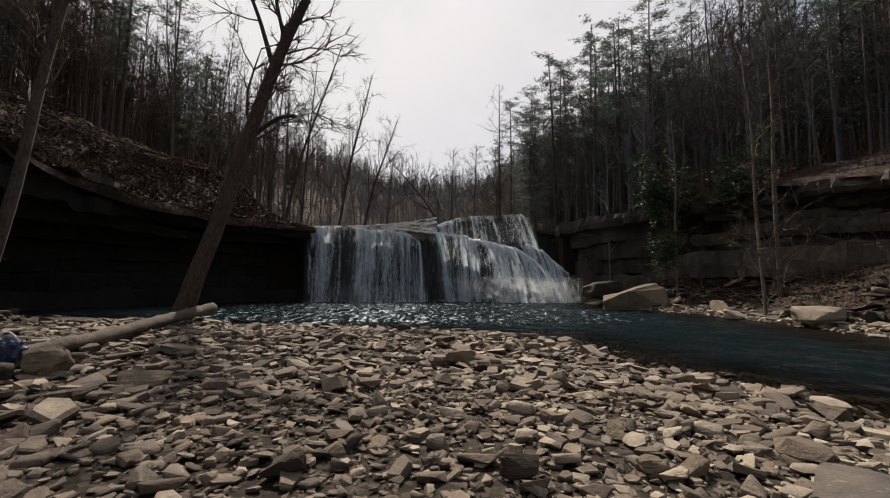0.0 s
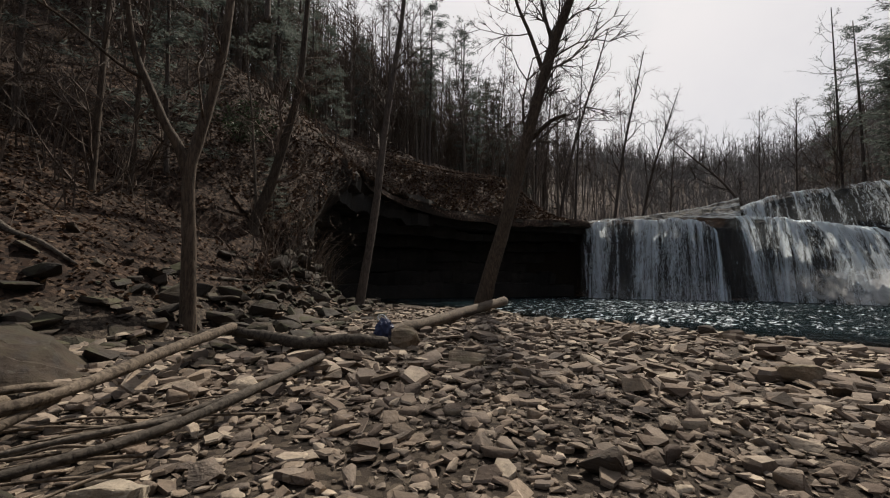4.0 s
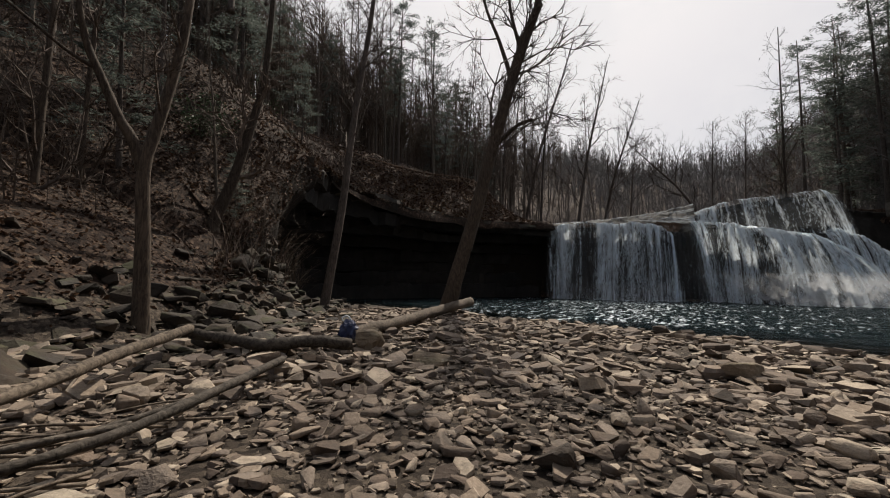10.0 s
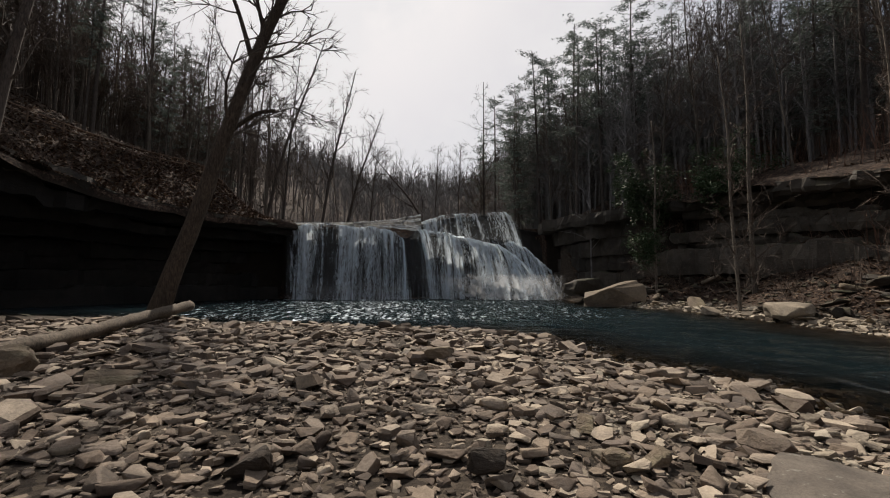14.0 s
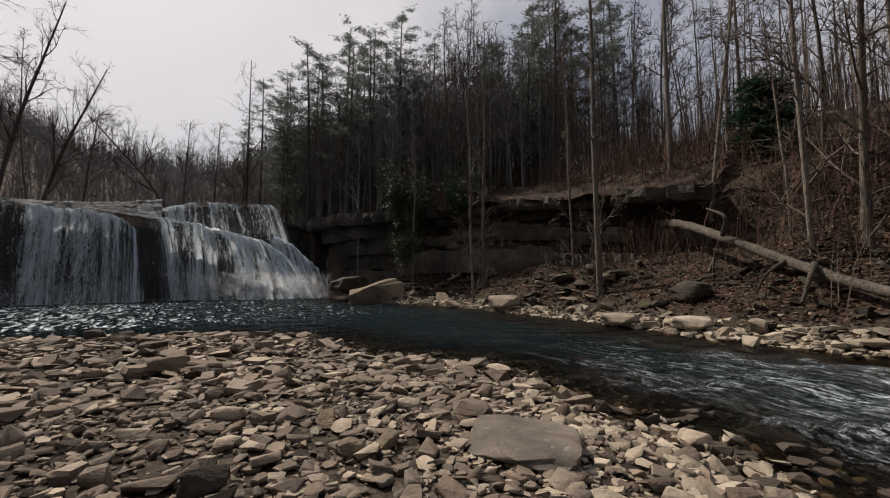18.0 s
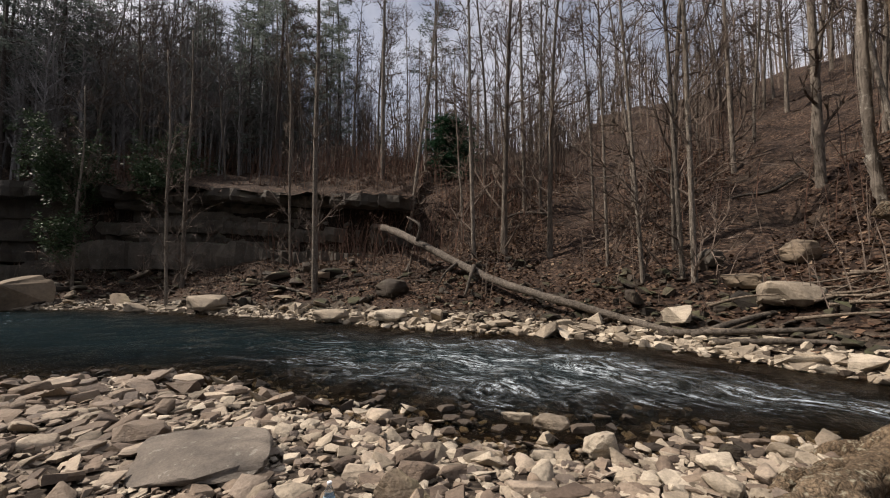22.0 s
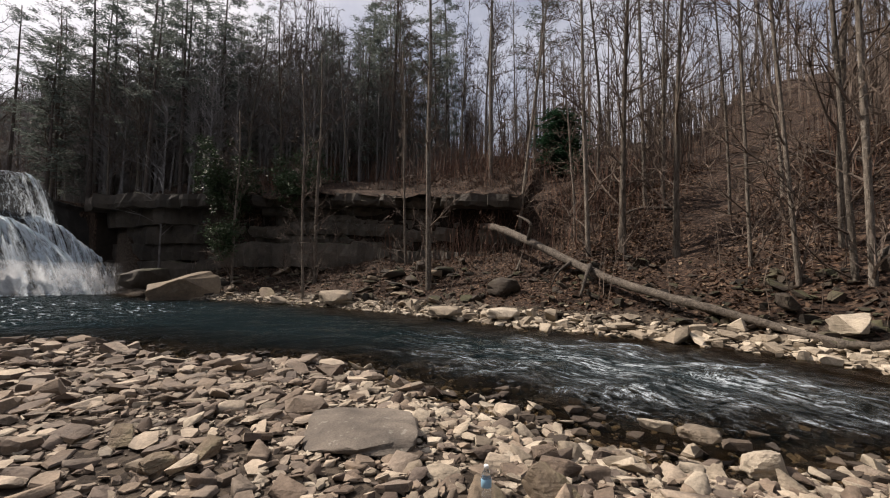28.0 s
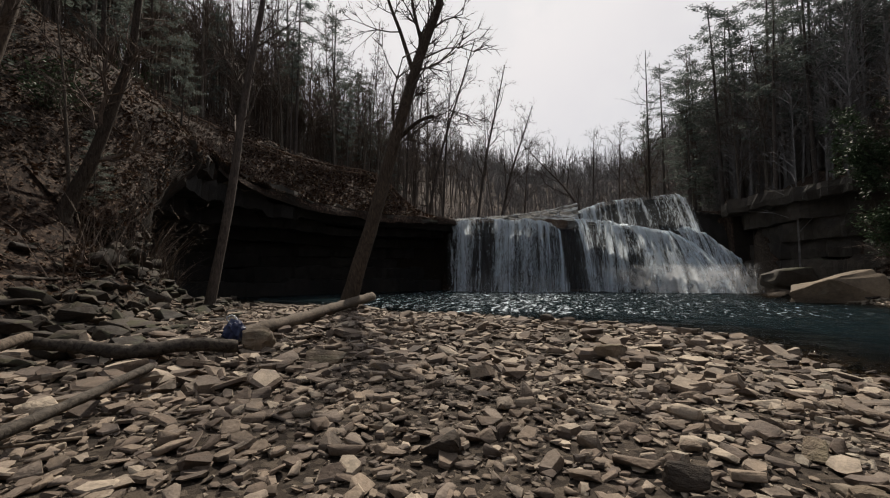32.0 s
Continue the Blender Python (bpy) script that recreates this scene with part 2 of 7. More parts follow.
TAN = [(0.0, (0.075, 0.055, 0.042)), (0.22, (0.15, 0.114, 0.086)), (0.45, (0.235, 0.185, 0.137)), (0.62, (0.11, 0.087, 0.072)), (0.8, (0.24, 0.195, 0.152)), (1.0, (0.40, 0.335, 0.255))]
PALE = [(0.0, (0.17, 0.14, 0.105)), (0.5, (0.29, 0.245, 0.185)), (1.0, (0.43, 0.375, 0.295))]
DARK = [(0.0, (0.026, 0.020, 0.015)), (0.5, (0.052, 0.040, 0.030)), (1.0, (0.092, 0.071, 0.053))]
M_STONE = stone_material("river_stone", TAN)
M_PALE = stone_material("pale_sandstone", PALE)
M_DARKSTONE = stone_material("dark_shale", DARK)
M_BOULDER = stone_material("boulder_sandstone", [(0.3, (0.13, 0.10, 0.07)), (0.7, (0.26, 0.205, 0.145))], 0.7, False, 0.25, 0.15)
M_MOSSY = stone_material("mossy_boulder", [(0.0, (0.018, 0.014, 0.010)), (0.5, (0.034, 0.026, 0.019)), (1.0, (0.062, 0.048, 0.036))], 0.7, True, 0.3, 0.04)
M_FLAKED = stone_material("flaked_boulder_rock", [(0.3, (0.018, 0.012, 0.008)), (0.7, (0.058, 0.042, 0.029))], 1.6, False, 0.1, 0.06)
M_SLAB = stone_material("grey_slab", [(0.3, (0.085, 0.072, 0.06)), (0.7, (0.18, 0.155, 0.128))], 1.8, False, 0, 0.25)
M_CLIFF = stone_material("cliff_rock", [(0.3, (0.026, 0.023, 0.019)), (0.5, (0.05, 0.043, 0.035)), (0.7, (0.09, 0.076, 0.06))], 0.5, False, 0.35)
M_OUTCROP = stone_material("outcrop_rock", [(0.3, (0.05, 0.044, 0.036)), (0.7, (0.125, 0.108, 0.088))], 0.5, False, 0.35, 0.15)
# wet ledge rock, near-black because the hollow's shade is put into its colour
M_WET_SHADED = stone_material("wet_and_shaded_rock", [(0.3, (0.012, 0.011, 0.010)), (0.7, (0.034, 0.030, 0.026))], 0.6, False, 0.1)
M_WET_SHADED.node_tree.nodes["Principled BSDF"].inputs["Specular IOR Level"].default_value = 0.3


def bark_material(name, dark, light, scale=1.0, patch=0.0, patch_color=(0.3, 0.29, 0.26), lying=False):
    n = Nodes(name)
    v = n.coords((4 * scale,) * 3 if lying else (7 * scale, 7 * scale, 1.3 * scale))
    w = n.coords((1, 1, 1))
    ridge = n.noise(v, 2.4, 6, 0.6, 0.8)
    col = n.mix(n.ramp(ridge, [(0.35, 0.0), (0.62, 1.0)]), dark, light)
    col = n.mix(0.7, col, n.ramp(n.noise(w, 1.3 * scale, 4), [(0.3, 0.6), (0.7, 1.15)]), "MULTIPLY")
    own = n.ramp(n.add("ObjectInfo").outputs["Random"], [(0.0, 0.72), (1.0, 1.25)])
    col = n.mix(1.0, col, own, "MULTIPLY")
    if patch:
        spots = n.ramp(n.noise(w, 9 * scale, 6, 0.7), [(0.57, 0.0), (0.62, 1.0)])
        col = n.mix(n.math("MULTIPLY", spots, patch), col, patch_color)
    return n.done(col, 0.88, n.bump(n.math("ADD", ridge, n.math("MULTIPLY", n.noise(w, 40 * scale, 4), 0.3)), 0.8, 0.03 / scale), 0.25)


M_BARK = bark_material("grey_bark", (0.055, 0.045, 0.036), (0.17, 0.145, 0.118))
M_BARK_PALE = bark_material("pale_bark", (0.06, 0.05, 0.04), (0.20, 0.172, 0.142), 1.0, 0.4, (0.4, 0.38, 0.33))
M_BARK_DARK = bark_material("dark_bark", (0.04, 0.033, 0.029), (0.11, 0.09, 0.076))
M_BARK_BROWN = bark_material("brown_bark", (0.026, 0.019, 0.014), (0.09, 0.068, 0.05), 1.0, 0.15, (0.16, 0.15, 0.12))
M_TWIG = bark_material("twig_bark", (0.06, 0.045, 0.036), (0.15, 0.118, 0.095))
M_TWIG_RED = bark_material("brown_brush", (0.075, 0.04, 0.028), (0.16, 0.095, 0.068))
M_DRIFT = bark_material("driftwood", (0.05, 0.038, 0.028), (0.18, 0.145, 0.11), 1.4, lying=True)
# twig bark paled to grey: the haze of distance is put into its colour
M_HAZED_TWIG = bark_material("hazed_twigs", (0.12, 0.115, 0.112), (0.24, 0.228, 0.22))
M_DEADWOOD = bark_material("dead_log", (0.028, 0.023, 0.018), (0.115, 0.098, 0.08), 1.2, lying=True)
M_FENCE = bark_material("weathered_rail", (0.10, 0.065, 0.045), (0.22, 0.15, 0.105), 1.5, lying=True)


def sycamore_material(name, lichen, tone):
    """Scaly brown bark with cracks and some pale lichen, for the big tree by the water."""
    n = Nodes(name)
    v = n.coords()
    rough = n.noise(n.coords((1, 1, 0.7)), 34, 8, 0.72, 0.4)
    big = n.noise(v, 1.6, 5, 0.6)
    col = n.ramp(big, [(0.3, (0.10, 0.074, 0.050)), (0.5, (0.18, 0.136, 0.093)), (0.7, (0.27, 0.21, 0.148))])
    col = n.mix(1.0, col, tone, "MULTIPLY")
    col = n.mix(0.85, col, n.ramp(rough, [(0.36, 0.25), (0.52, 0.95), (0.66, 1.5)]), "MULTIPLY")
    cracks = n.ramp(n.voronoi(n.coords((1, 1, 0.6)), 30, "DISTANCE_TO_EDGE"), [(0.0, 0.35), (0.16, 1.0)])
    col = n.mix(0.45, col, cracks, "MULTIPLY")
    dark = n.ramp(n.noise(v, 5.0, 6, 0.65, 0.8), [(0.35, 0.55), (0.55, 1.0)])
    col = n.mix(0.8, col, dark, "MULTIPLY")
    spots = n.math("MULTIPLY", n.ramp(n.noise(v, 16, 7, 0.75), [(0.54, 0.0), (0.60, 1.0)]), n.ramp(n.noise(v, 2.4, 4), [(0.40, 0.0), (0.55, 1.0)]))
    col = n.mix(n.math("MULTIPLY", spots, lichen), col, (0.36, 0.33, 0.245))
    h = n.math("ADD", n.math("ADD", rough, n.math("MULTIPLY", cracks, 0.5)), n.math("MULTIPLY", n.noise(v, 90, 5, 0.7), 0.4))
    return n.done(col, 0.92, n.bump(h, 1.0, 0.035), 0.2)


M_SYCAMORE = sycamore_material("flaking_bark", 0.55, (1.0, 1.0, 1.0))
M_ROOT = sycamore_material("lichen_root_bark", 0.95, (1.12, 1.08, 1.02))


def ground_material():
    """Wet bed, gritty gravel and leaf litter, by what lies where."""
    n = Nodes("ground")
    v = n.coords()
    litter = n.add("Attribute")
    litter.attribute_name = "litter"
    wet = n.add("Attribute")
    wet.attribute_name = "wet"
    cell = n.voronoi(v, 13, "F1", "Color")
    sep = n.add("SeparateColor")
    n.link(cell, sep.inputs[0])
    # grit darkened so that gaps between the stones read as shaded
    grit = n.ramp(sep.outputs[0], [(0.0, (0.02, 0.015, 0.011)), (0.5, (0.048, 0.037, 0.028)), (1.0, (0.11, 0.088, 0.066))])
    grit = n.mix(0.7, grit, n.ramp(n.noise(v, 60, 4, 0.7), [(0.3, 0.6), (0.7, 1.1)]), "MULTIPLY")
    leafcell = n.voronoi(n.coords((1, 1, 0.6)), 9, "F1", "Color")
    sep2 = n.add("SeparateColor")
    n.link(leafcell, sep2.inputs[0])
    leaf = n.ramp(sep2.outputs[1], [(0.0, (0.010, 0.006, 0.004)), (0.4, (0.026, 0.0155, 0.0105)), (0.75, (0.050, 0.031, 0.021)), (1.0, (0.11, 0.075, 0.052))])
    leaf = n.mix(0.85, leaf, n.ramp(n.noise(v, 0.45, 5, 0.6), [(0.3, 0.55), (0.65, 1.25)]), "MULTIPLY")
    leaf = n.mix(n.ramp(n.noise(v, 0.22, 6, 0.65), [(0.56, 0.0), (0.70, 0.7)]), leaf, (0.035, 0.028, 0.02))
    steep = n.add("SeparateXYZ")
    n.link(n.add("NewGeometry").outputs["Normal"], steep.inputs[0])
    # steep earth holds no leaves; its brown is darkened to carry tree shade too
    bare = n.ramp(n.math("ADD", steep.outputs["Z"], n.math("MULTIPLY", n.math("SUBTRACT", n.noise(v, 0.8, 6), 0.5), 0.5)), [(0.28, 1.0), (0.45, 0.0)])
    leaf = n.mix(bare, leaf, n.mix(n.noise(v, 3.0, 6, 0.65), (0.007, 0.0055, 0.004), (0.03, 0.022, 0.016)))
    edge = n.ramp(n.math("ADD", litter.outputs["Fac"], n.math("MULTIPLY", n.math("SUBTRACT", n.noise(v, 1.4, 5), 0.5), 0.7)), [(0.4, 0.0), (0.6, 1.0)])
    col = n.mix(edge, grit, leaf)
    col = n.mix(wet.outputs["Fac"], col, n.mix(1.0, col, (0.42, 0.34, 0.26), "MULTIPLY"))
    h = n.math("ADD", n.noise(v, 14, 8, 0.7), n.math("MULTIPLY", sep.outputs[1], 0.6))
    return n.done(col, 0.92, n.bump(h, 0.8, 0.06), 0.2)


M_GROUND = ground_material()


def leaf_material(name, stops, gloss=0.55, through=0.2):
    n = Nodes(name)
    isle = n.add("NewGeometry").outputs["Random Per Island"]
    own = n.add("ObjectInfo").outputs["Random"]
    col = n.ramp(isle, stops)
    col = n.mix(0.5, col, n.ramp(own, [(0.0, 0.7), (1.0, 1.3)]), "MULTIPLY")
    n.done(col, gloss, None, 0.12)
    n.bsdf.inputs["Subsurface Weight"].default_value = 0.0
    tr = n.add("BsdfTranslucent")
    n.link(col, tr.inputs["Color"])
    mix = n.add("MixShader", Fac=through)
    n.link(n.bsdf.outputs[0], mix.inputs[1])
    n.link(tr.outputs[0], mix.inputs[2])
    n.link(mix.outputs[0], n.out.inputs["Surface"])
    return n.m


# needle green lightened and greyed, with distance haze mixed into the colour
M_HAZED_NEEDLE = leaf_material("hazed_evergreen_needles", [(0.0, (0.075, 0.092, 0.08)), (0.6, (0.12, 0.142, 0.125)), (1.0, (0.18, 0.205, 0.185))], 0.6, 0.45)
M_CEDAR = leaf_material("dense_evergreen", [(0.0, (0.012, 0.034, 0.018)), (1.0, (0.036, 0.085, 0.046))])
M_RHODO = leaf_material("leathery_leaves", [(0.0, (0.025, 0.045, 0.022)), (0.7, (0.05, 0.078, 0.04)), (1.0, (0.09, 0.12, 0.07))], 0.5, 0.1)
M_LITTER = leaf_material("fallen_leaves", [(0.0, (0.026, 0.015, 0.010)), (0.5, (0.062, 0.036, 0.024)), (0.85, (0.118, 0.072, 0.048)), (1.0, (0.26, 0.19, 0.13))], 0.7, 0.15)
M_MOSSGRASS = leaf_material("green_tufts", [(0.0, (0.05, 0.06, 0.02)), (1.0, (0.13, 0.14, 0.05))], 0.7)


def water_material():
    """Clear brown water over stones near the edge, deep green-blue in the pool, white where it breaks and in painted
    sun glints.
    """
    n = Nodes("river_water")
    v = n.coords()
    deep = n.add("Attribute")
    deep.attribute_name = "depth"
    rough = n.add("Attribute")
    rough.attribute_name = "riffle_and_glint"
    flow = n.add("UVMap")
    flow.uv_map = "flow"
    fm = n.add("Mapping")
    fm.inputs["Scale"].default_value = (1.0, 1.0, 1.0)
    n.link(flow.outputs[0], fm.inputs["Vector"])
    ripple = n.noise(n.coords((1.0, 1.7, 1.0)), 2.2, 6, 0.68, 0.1)
    chop = n.noise(v, 8.0, 6, 0.7, 0.1)
    stretch = n.add("Mapping")
    stretch.inputs["Scale"].default_value = (1.3, 2.9, 1.0)
    n.link(flow.outputs[0], stretch.inputs["Vector"])
    run = n.noise(stretch.outputs[0], 2.4, 9, 0.74, 0.1)
    h = n.math("ADD", n.math("MULTIPLY", ripple, 1.5), n.math("ADD", n.math("MULTIPLY", chop, 0.75), n.math("MULTIPLY", n.math("MULTIPLY", run, rough.outputs["Fac"]), 1.6)))
    normal = n.bump(h, 1.0, 0.20)
    tint = n.ramp(deep.outputs["Fac"], [(0.0, (0.80, 0.72, 0.58)), (0.25, (0.48, 0.42, 0.32)), (0.6, (0.16, 0.19, 0.18)), (1.0, (0.04, 0.08, 0.09))])
    clear = n.add("BsdfTransparent")
    n.link(tint, clear.inputs["Color"])
    body = n.add("BsdfDiffuse")
    body.inputs["Color"].default_value = (0.004, 0.010, 0.012, 1)
    under = n.add("MixShader")
    n.link(n.ramp(deep.outputs["Fac"], [(0.05, 0.0), (0.7, 0.85)]), under.inputs[0])
    n.link(clear.outputs[0], under.inputs[1])
    n.link(body.outputs[0], under.inputs[2])
    gloss = n.add("BsdfGlossy", Roughness=0.04)
    n.link(normal, gloss.inputs["Normal"])
    fres = n.add("Fresnel", IOR=1.33)
    n.link(normal, fres.inputs["Normal"])
    surf = n.add("MixShader")
    n.link(fres.outputs[0], surf.inputs[0])
    n.link(under.outputs[0], surf.inputs[1])
    n.link(gloss.outputs[0], surf.inputs[2])
    foam_and_glints = n.add("BsdfDiffuse")
    foam_and_glints.inputs["Color"].default_value = (0.66, 0.74, 0.80, 1)
    lace = n.noise(stretch.outputs[0], 13.0, 6, 0.78, 0.1)
    patch = n.math("ADD", n.math("MULTIPLY", run, 0.6), n.math("MULTIPLY", lace, 0.4))
    lift = n.math("ADD", patch, n.math("MULTIPLY", n.math("SUBTRACT", rough.outputs["Fac"], 0.6), 0.30))
    white = n.math("MULTIPLY", n.ramp(lift, [(0.55, 0.0), (0.66, 0.85)]), n.math("MINIMUM", n.math("MULTIPLY", rough.outputs["Fac"], 2.0), 1.0))
    lump = n.add("Mapping")
    lump.inputs["Scale"].default_value = (0.55, 1.1, 1.0)
    n.link(flow.outputs[0], lump.inputs["Vector"])
    clump = n.ramp(n.noise(lump.outputs[0], 1.0, 4, 0.6), [(0.46, 0.12), (0.64, 1.0)])
    white = n.math("MULTIPLY", white, clump)
    # sun glints on the pool, painted as white diffuse flecks
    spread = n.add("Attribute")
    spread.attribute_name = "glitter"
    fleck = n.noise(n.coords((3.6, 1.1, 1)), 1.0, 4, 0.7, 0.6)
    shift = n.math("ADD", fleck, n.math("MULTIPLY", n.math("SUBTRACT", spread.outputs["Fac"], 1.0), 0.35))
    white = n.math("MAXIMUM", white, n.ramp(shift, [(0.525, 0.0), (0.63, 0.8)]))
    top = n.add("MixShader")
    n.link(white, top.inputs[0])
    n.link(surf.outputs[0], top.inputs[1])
    n.link(foam_and_glints.outputs[0], top.inputs[2])
    n.link(top.outputs[0], n.out.inputs["Surface"])
    return n.m


M_WATER = water_material()


def fall_material(name, density, fine=1.0):
    """Falling water: white threads with gaps through which the wet rock shows."""
    n = Nodes(name)
    uv = n.add("UVMap")
    uv.uv_map = "fall"

    def streak(sx, sy, detail, warp):
        m = n.add("Mapping")
        m.inputs["Scale"].default_value = (sx * fine, sy, 1)
        n.link(uv.outputs[0], m.inputs["Vector"])
        return n.noise(m.outputs[0], 1.0, detail, 0.6, warp)

    wide, thread, drop, fleck = streak(0.5, 0.04, 3, 0.4), streak(1.5, 0.13, 5, 0.9), streak(3.6, 0.9, 6, 1.6), streak(8.0, 2.6, 4, 2.0)
    thick = n.add("Attribute")
    thick.attribute_name = "thick"
    total = n.math("ADD", n.math("ADD", n.math("MULTIPLY", wide, 0.7), n.math("MULTIPLY", thread, 0.55)), n.math("ADD", n.math("MULTIPLY", drop, 0.55), n.math("MULTIPLY", fleck, 0.4)))
    total = n.math("MULTIPLY", n.math("SUBTRACT", total, 1.1), 3.6)
    total = n.math("ADD", total, n.math("ADD", n.math("MULTIPLY", thick.outputs["Fac"], 0.85), density))
    cover = n.ramp(total, [(0.10, 0.05), (0.45, 0.40), (0.9, 0.98)])
    white = n.add("BsdfDiffuse")
    white.inputs["Color"].default_value = (0.84, 0.93, 1.0, 1)
    glow = n.add("BsdfTranslucent")
    glow.inputs["Color"].default_value = (0.84, 0.93, 1.0, 1)
    body = n.add("MixShader", Fac=0.62)
    n.link(white.outputs[0], body.inputs[1])
    n.link(glow.outputs[0], body.inputs[2])
    clear = n.add("BsdfTransparent")
    mix = n.add("MixShader")
    n.link(cover, mix.inputs[0])
    n.link(clear.outputs[0], mix.inputs[1])
    n.link(body.outputs[0], mix.inputs[2])
    n.link(mix.outputs[0], n.out.inputs["Surface"])
    return n.m


M_FALL = fall_material("falling_water", 0.02)


def mist_material():
    """Drifting spray: thin soft white puffs."""
    n = Nodes("spray")
    v = n.coords((1, 1, 0.8))
    thick = n.add("Attribute")
    thick.attribute_name = "thick"
    puff = n.ramp(n.noise(v, 0.9, 6, 0.6, 0.4), [(0.30, 0.0), (0.75, 1.0)])
    cover = n.math("MULTIPLY", puff, thick.outputs["Fac"])
    white = n.add("BsdfDiffuse")
    white.inputs["Color"].default_value = (0.93, 0.95, 0.97, 1)
    glow = n.add("BsdfTranslucent")
    glow.inputs["Color"].default_value = (0.93, 0.95, 0.97, 1)
    body = n.add("MixShader", Fac=0.5)
    n.link(white.outputs[0], body.inputs[1])
    n.link(glow.outputs[0], body.inputs[2])
    mix = n.add("MixShader")
    n.link(cover, mix.inputs[0])
    n.link(n.add("BsdfTransparent").outputs[0], mix.inputs[1])
    n.link(body.outputs[0], mix.inputs[2])
    n.link(mix.outputs[0], n.out.inputs["Surface"])
    return n.m


M_MIST = mist_material()


def plain(name, color, rough=0.5, metal=0.0, transmission=0.0):
    n = Nodes(name)
    n.bsdf.inputs["Metallic"].default_value = metal
    n.bsdf.inputs["Transmission Weight"].default_value = transmission
    v = n.coords()
    col = n.mix(0.35, color, n.ramp(n.noise(v, 25, 4), [(0.3, 0.7), (0.7, 1.2)]), "MULTIPLY")
    return n.done(col, rough)


M_CLOTH = plain("blue_nylon", (0.018, 0.03, 0.085), 0.5)
M_BOTTLE = plain("clear_plastic", (0.9, 0.95, 1.0), 0.08, 0, 0.95)
M_LABEL = plain("blue_film", (0.25, 0.45, 0.62), 0.4)
M_CAP = plain("white_plastic", (0.75, 0.78, 0.8), 0.4)

# ---- the lie of the land ----
WATER_Z = -0.45
NEAR = np.array([(-30, 26.5), (-21, 25), (-12.3, 22.6), (-10.7, 20), (-4.7, 18.9), (1.5, 17), (3.6, 15.2), (4.0, 10.6), (5.2, 9.2), (5.7, 7), (5.3, 5), (5.2, 3),
                 (4.8, 1.6), (5.2, -0.7), (6.1, -2.2), (6.0, -5.4), (4.0, -10), (-2, -22), (-12, -44), (-20, -90)], float)
FAR = np.array([(15.8, 53), (15, 36), (18.4, 30), (17.7, 21), (17.2, 14), (15.4, 7), (15.4, 3), (13.8, -1.5), (11.2, -4.4), (8.6, -7.8), (6.4, -14), (1, -26), (-7, -46), (-14, -90)], float)
CLIFF_FOOT = np.array([(-30, 26.5), (-31, 30), (-27, 39), (-23, 45), (-17.5, 52.5)], float)
WATER = np.concatenate([NEAR, FAR[::-1], CLIFF_FOOT[::-1]])
LEFT = np.array([(-30, -90), (-14, -30), (-10, -6), (-11.5, 4), (-17, 13), (-28, 24), (-31, 30), (-25, 41), (-17.5, 51.5)], float)


def rising(d):
    """A valley side that eases off as it climbs."""
    d = np.maximum(d, 0)
    return 9 * (1 - np.exp(-d / 18)) + 0.17 * d


LEFT_SIDE = np.concatenate([LEFT, [(-17.5, 700), (-700, 700), (-700, -90)]])
RIGHT_SIDE = np.concatenate([FAR[::-1], [(15.8, 700), (700, 700), (700, -400), (-14, -400)]])


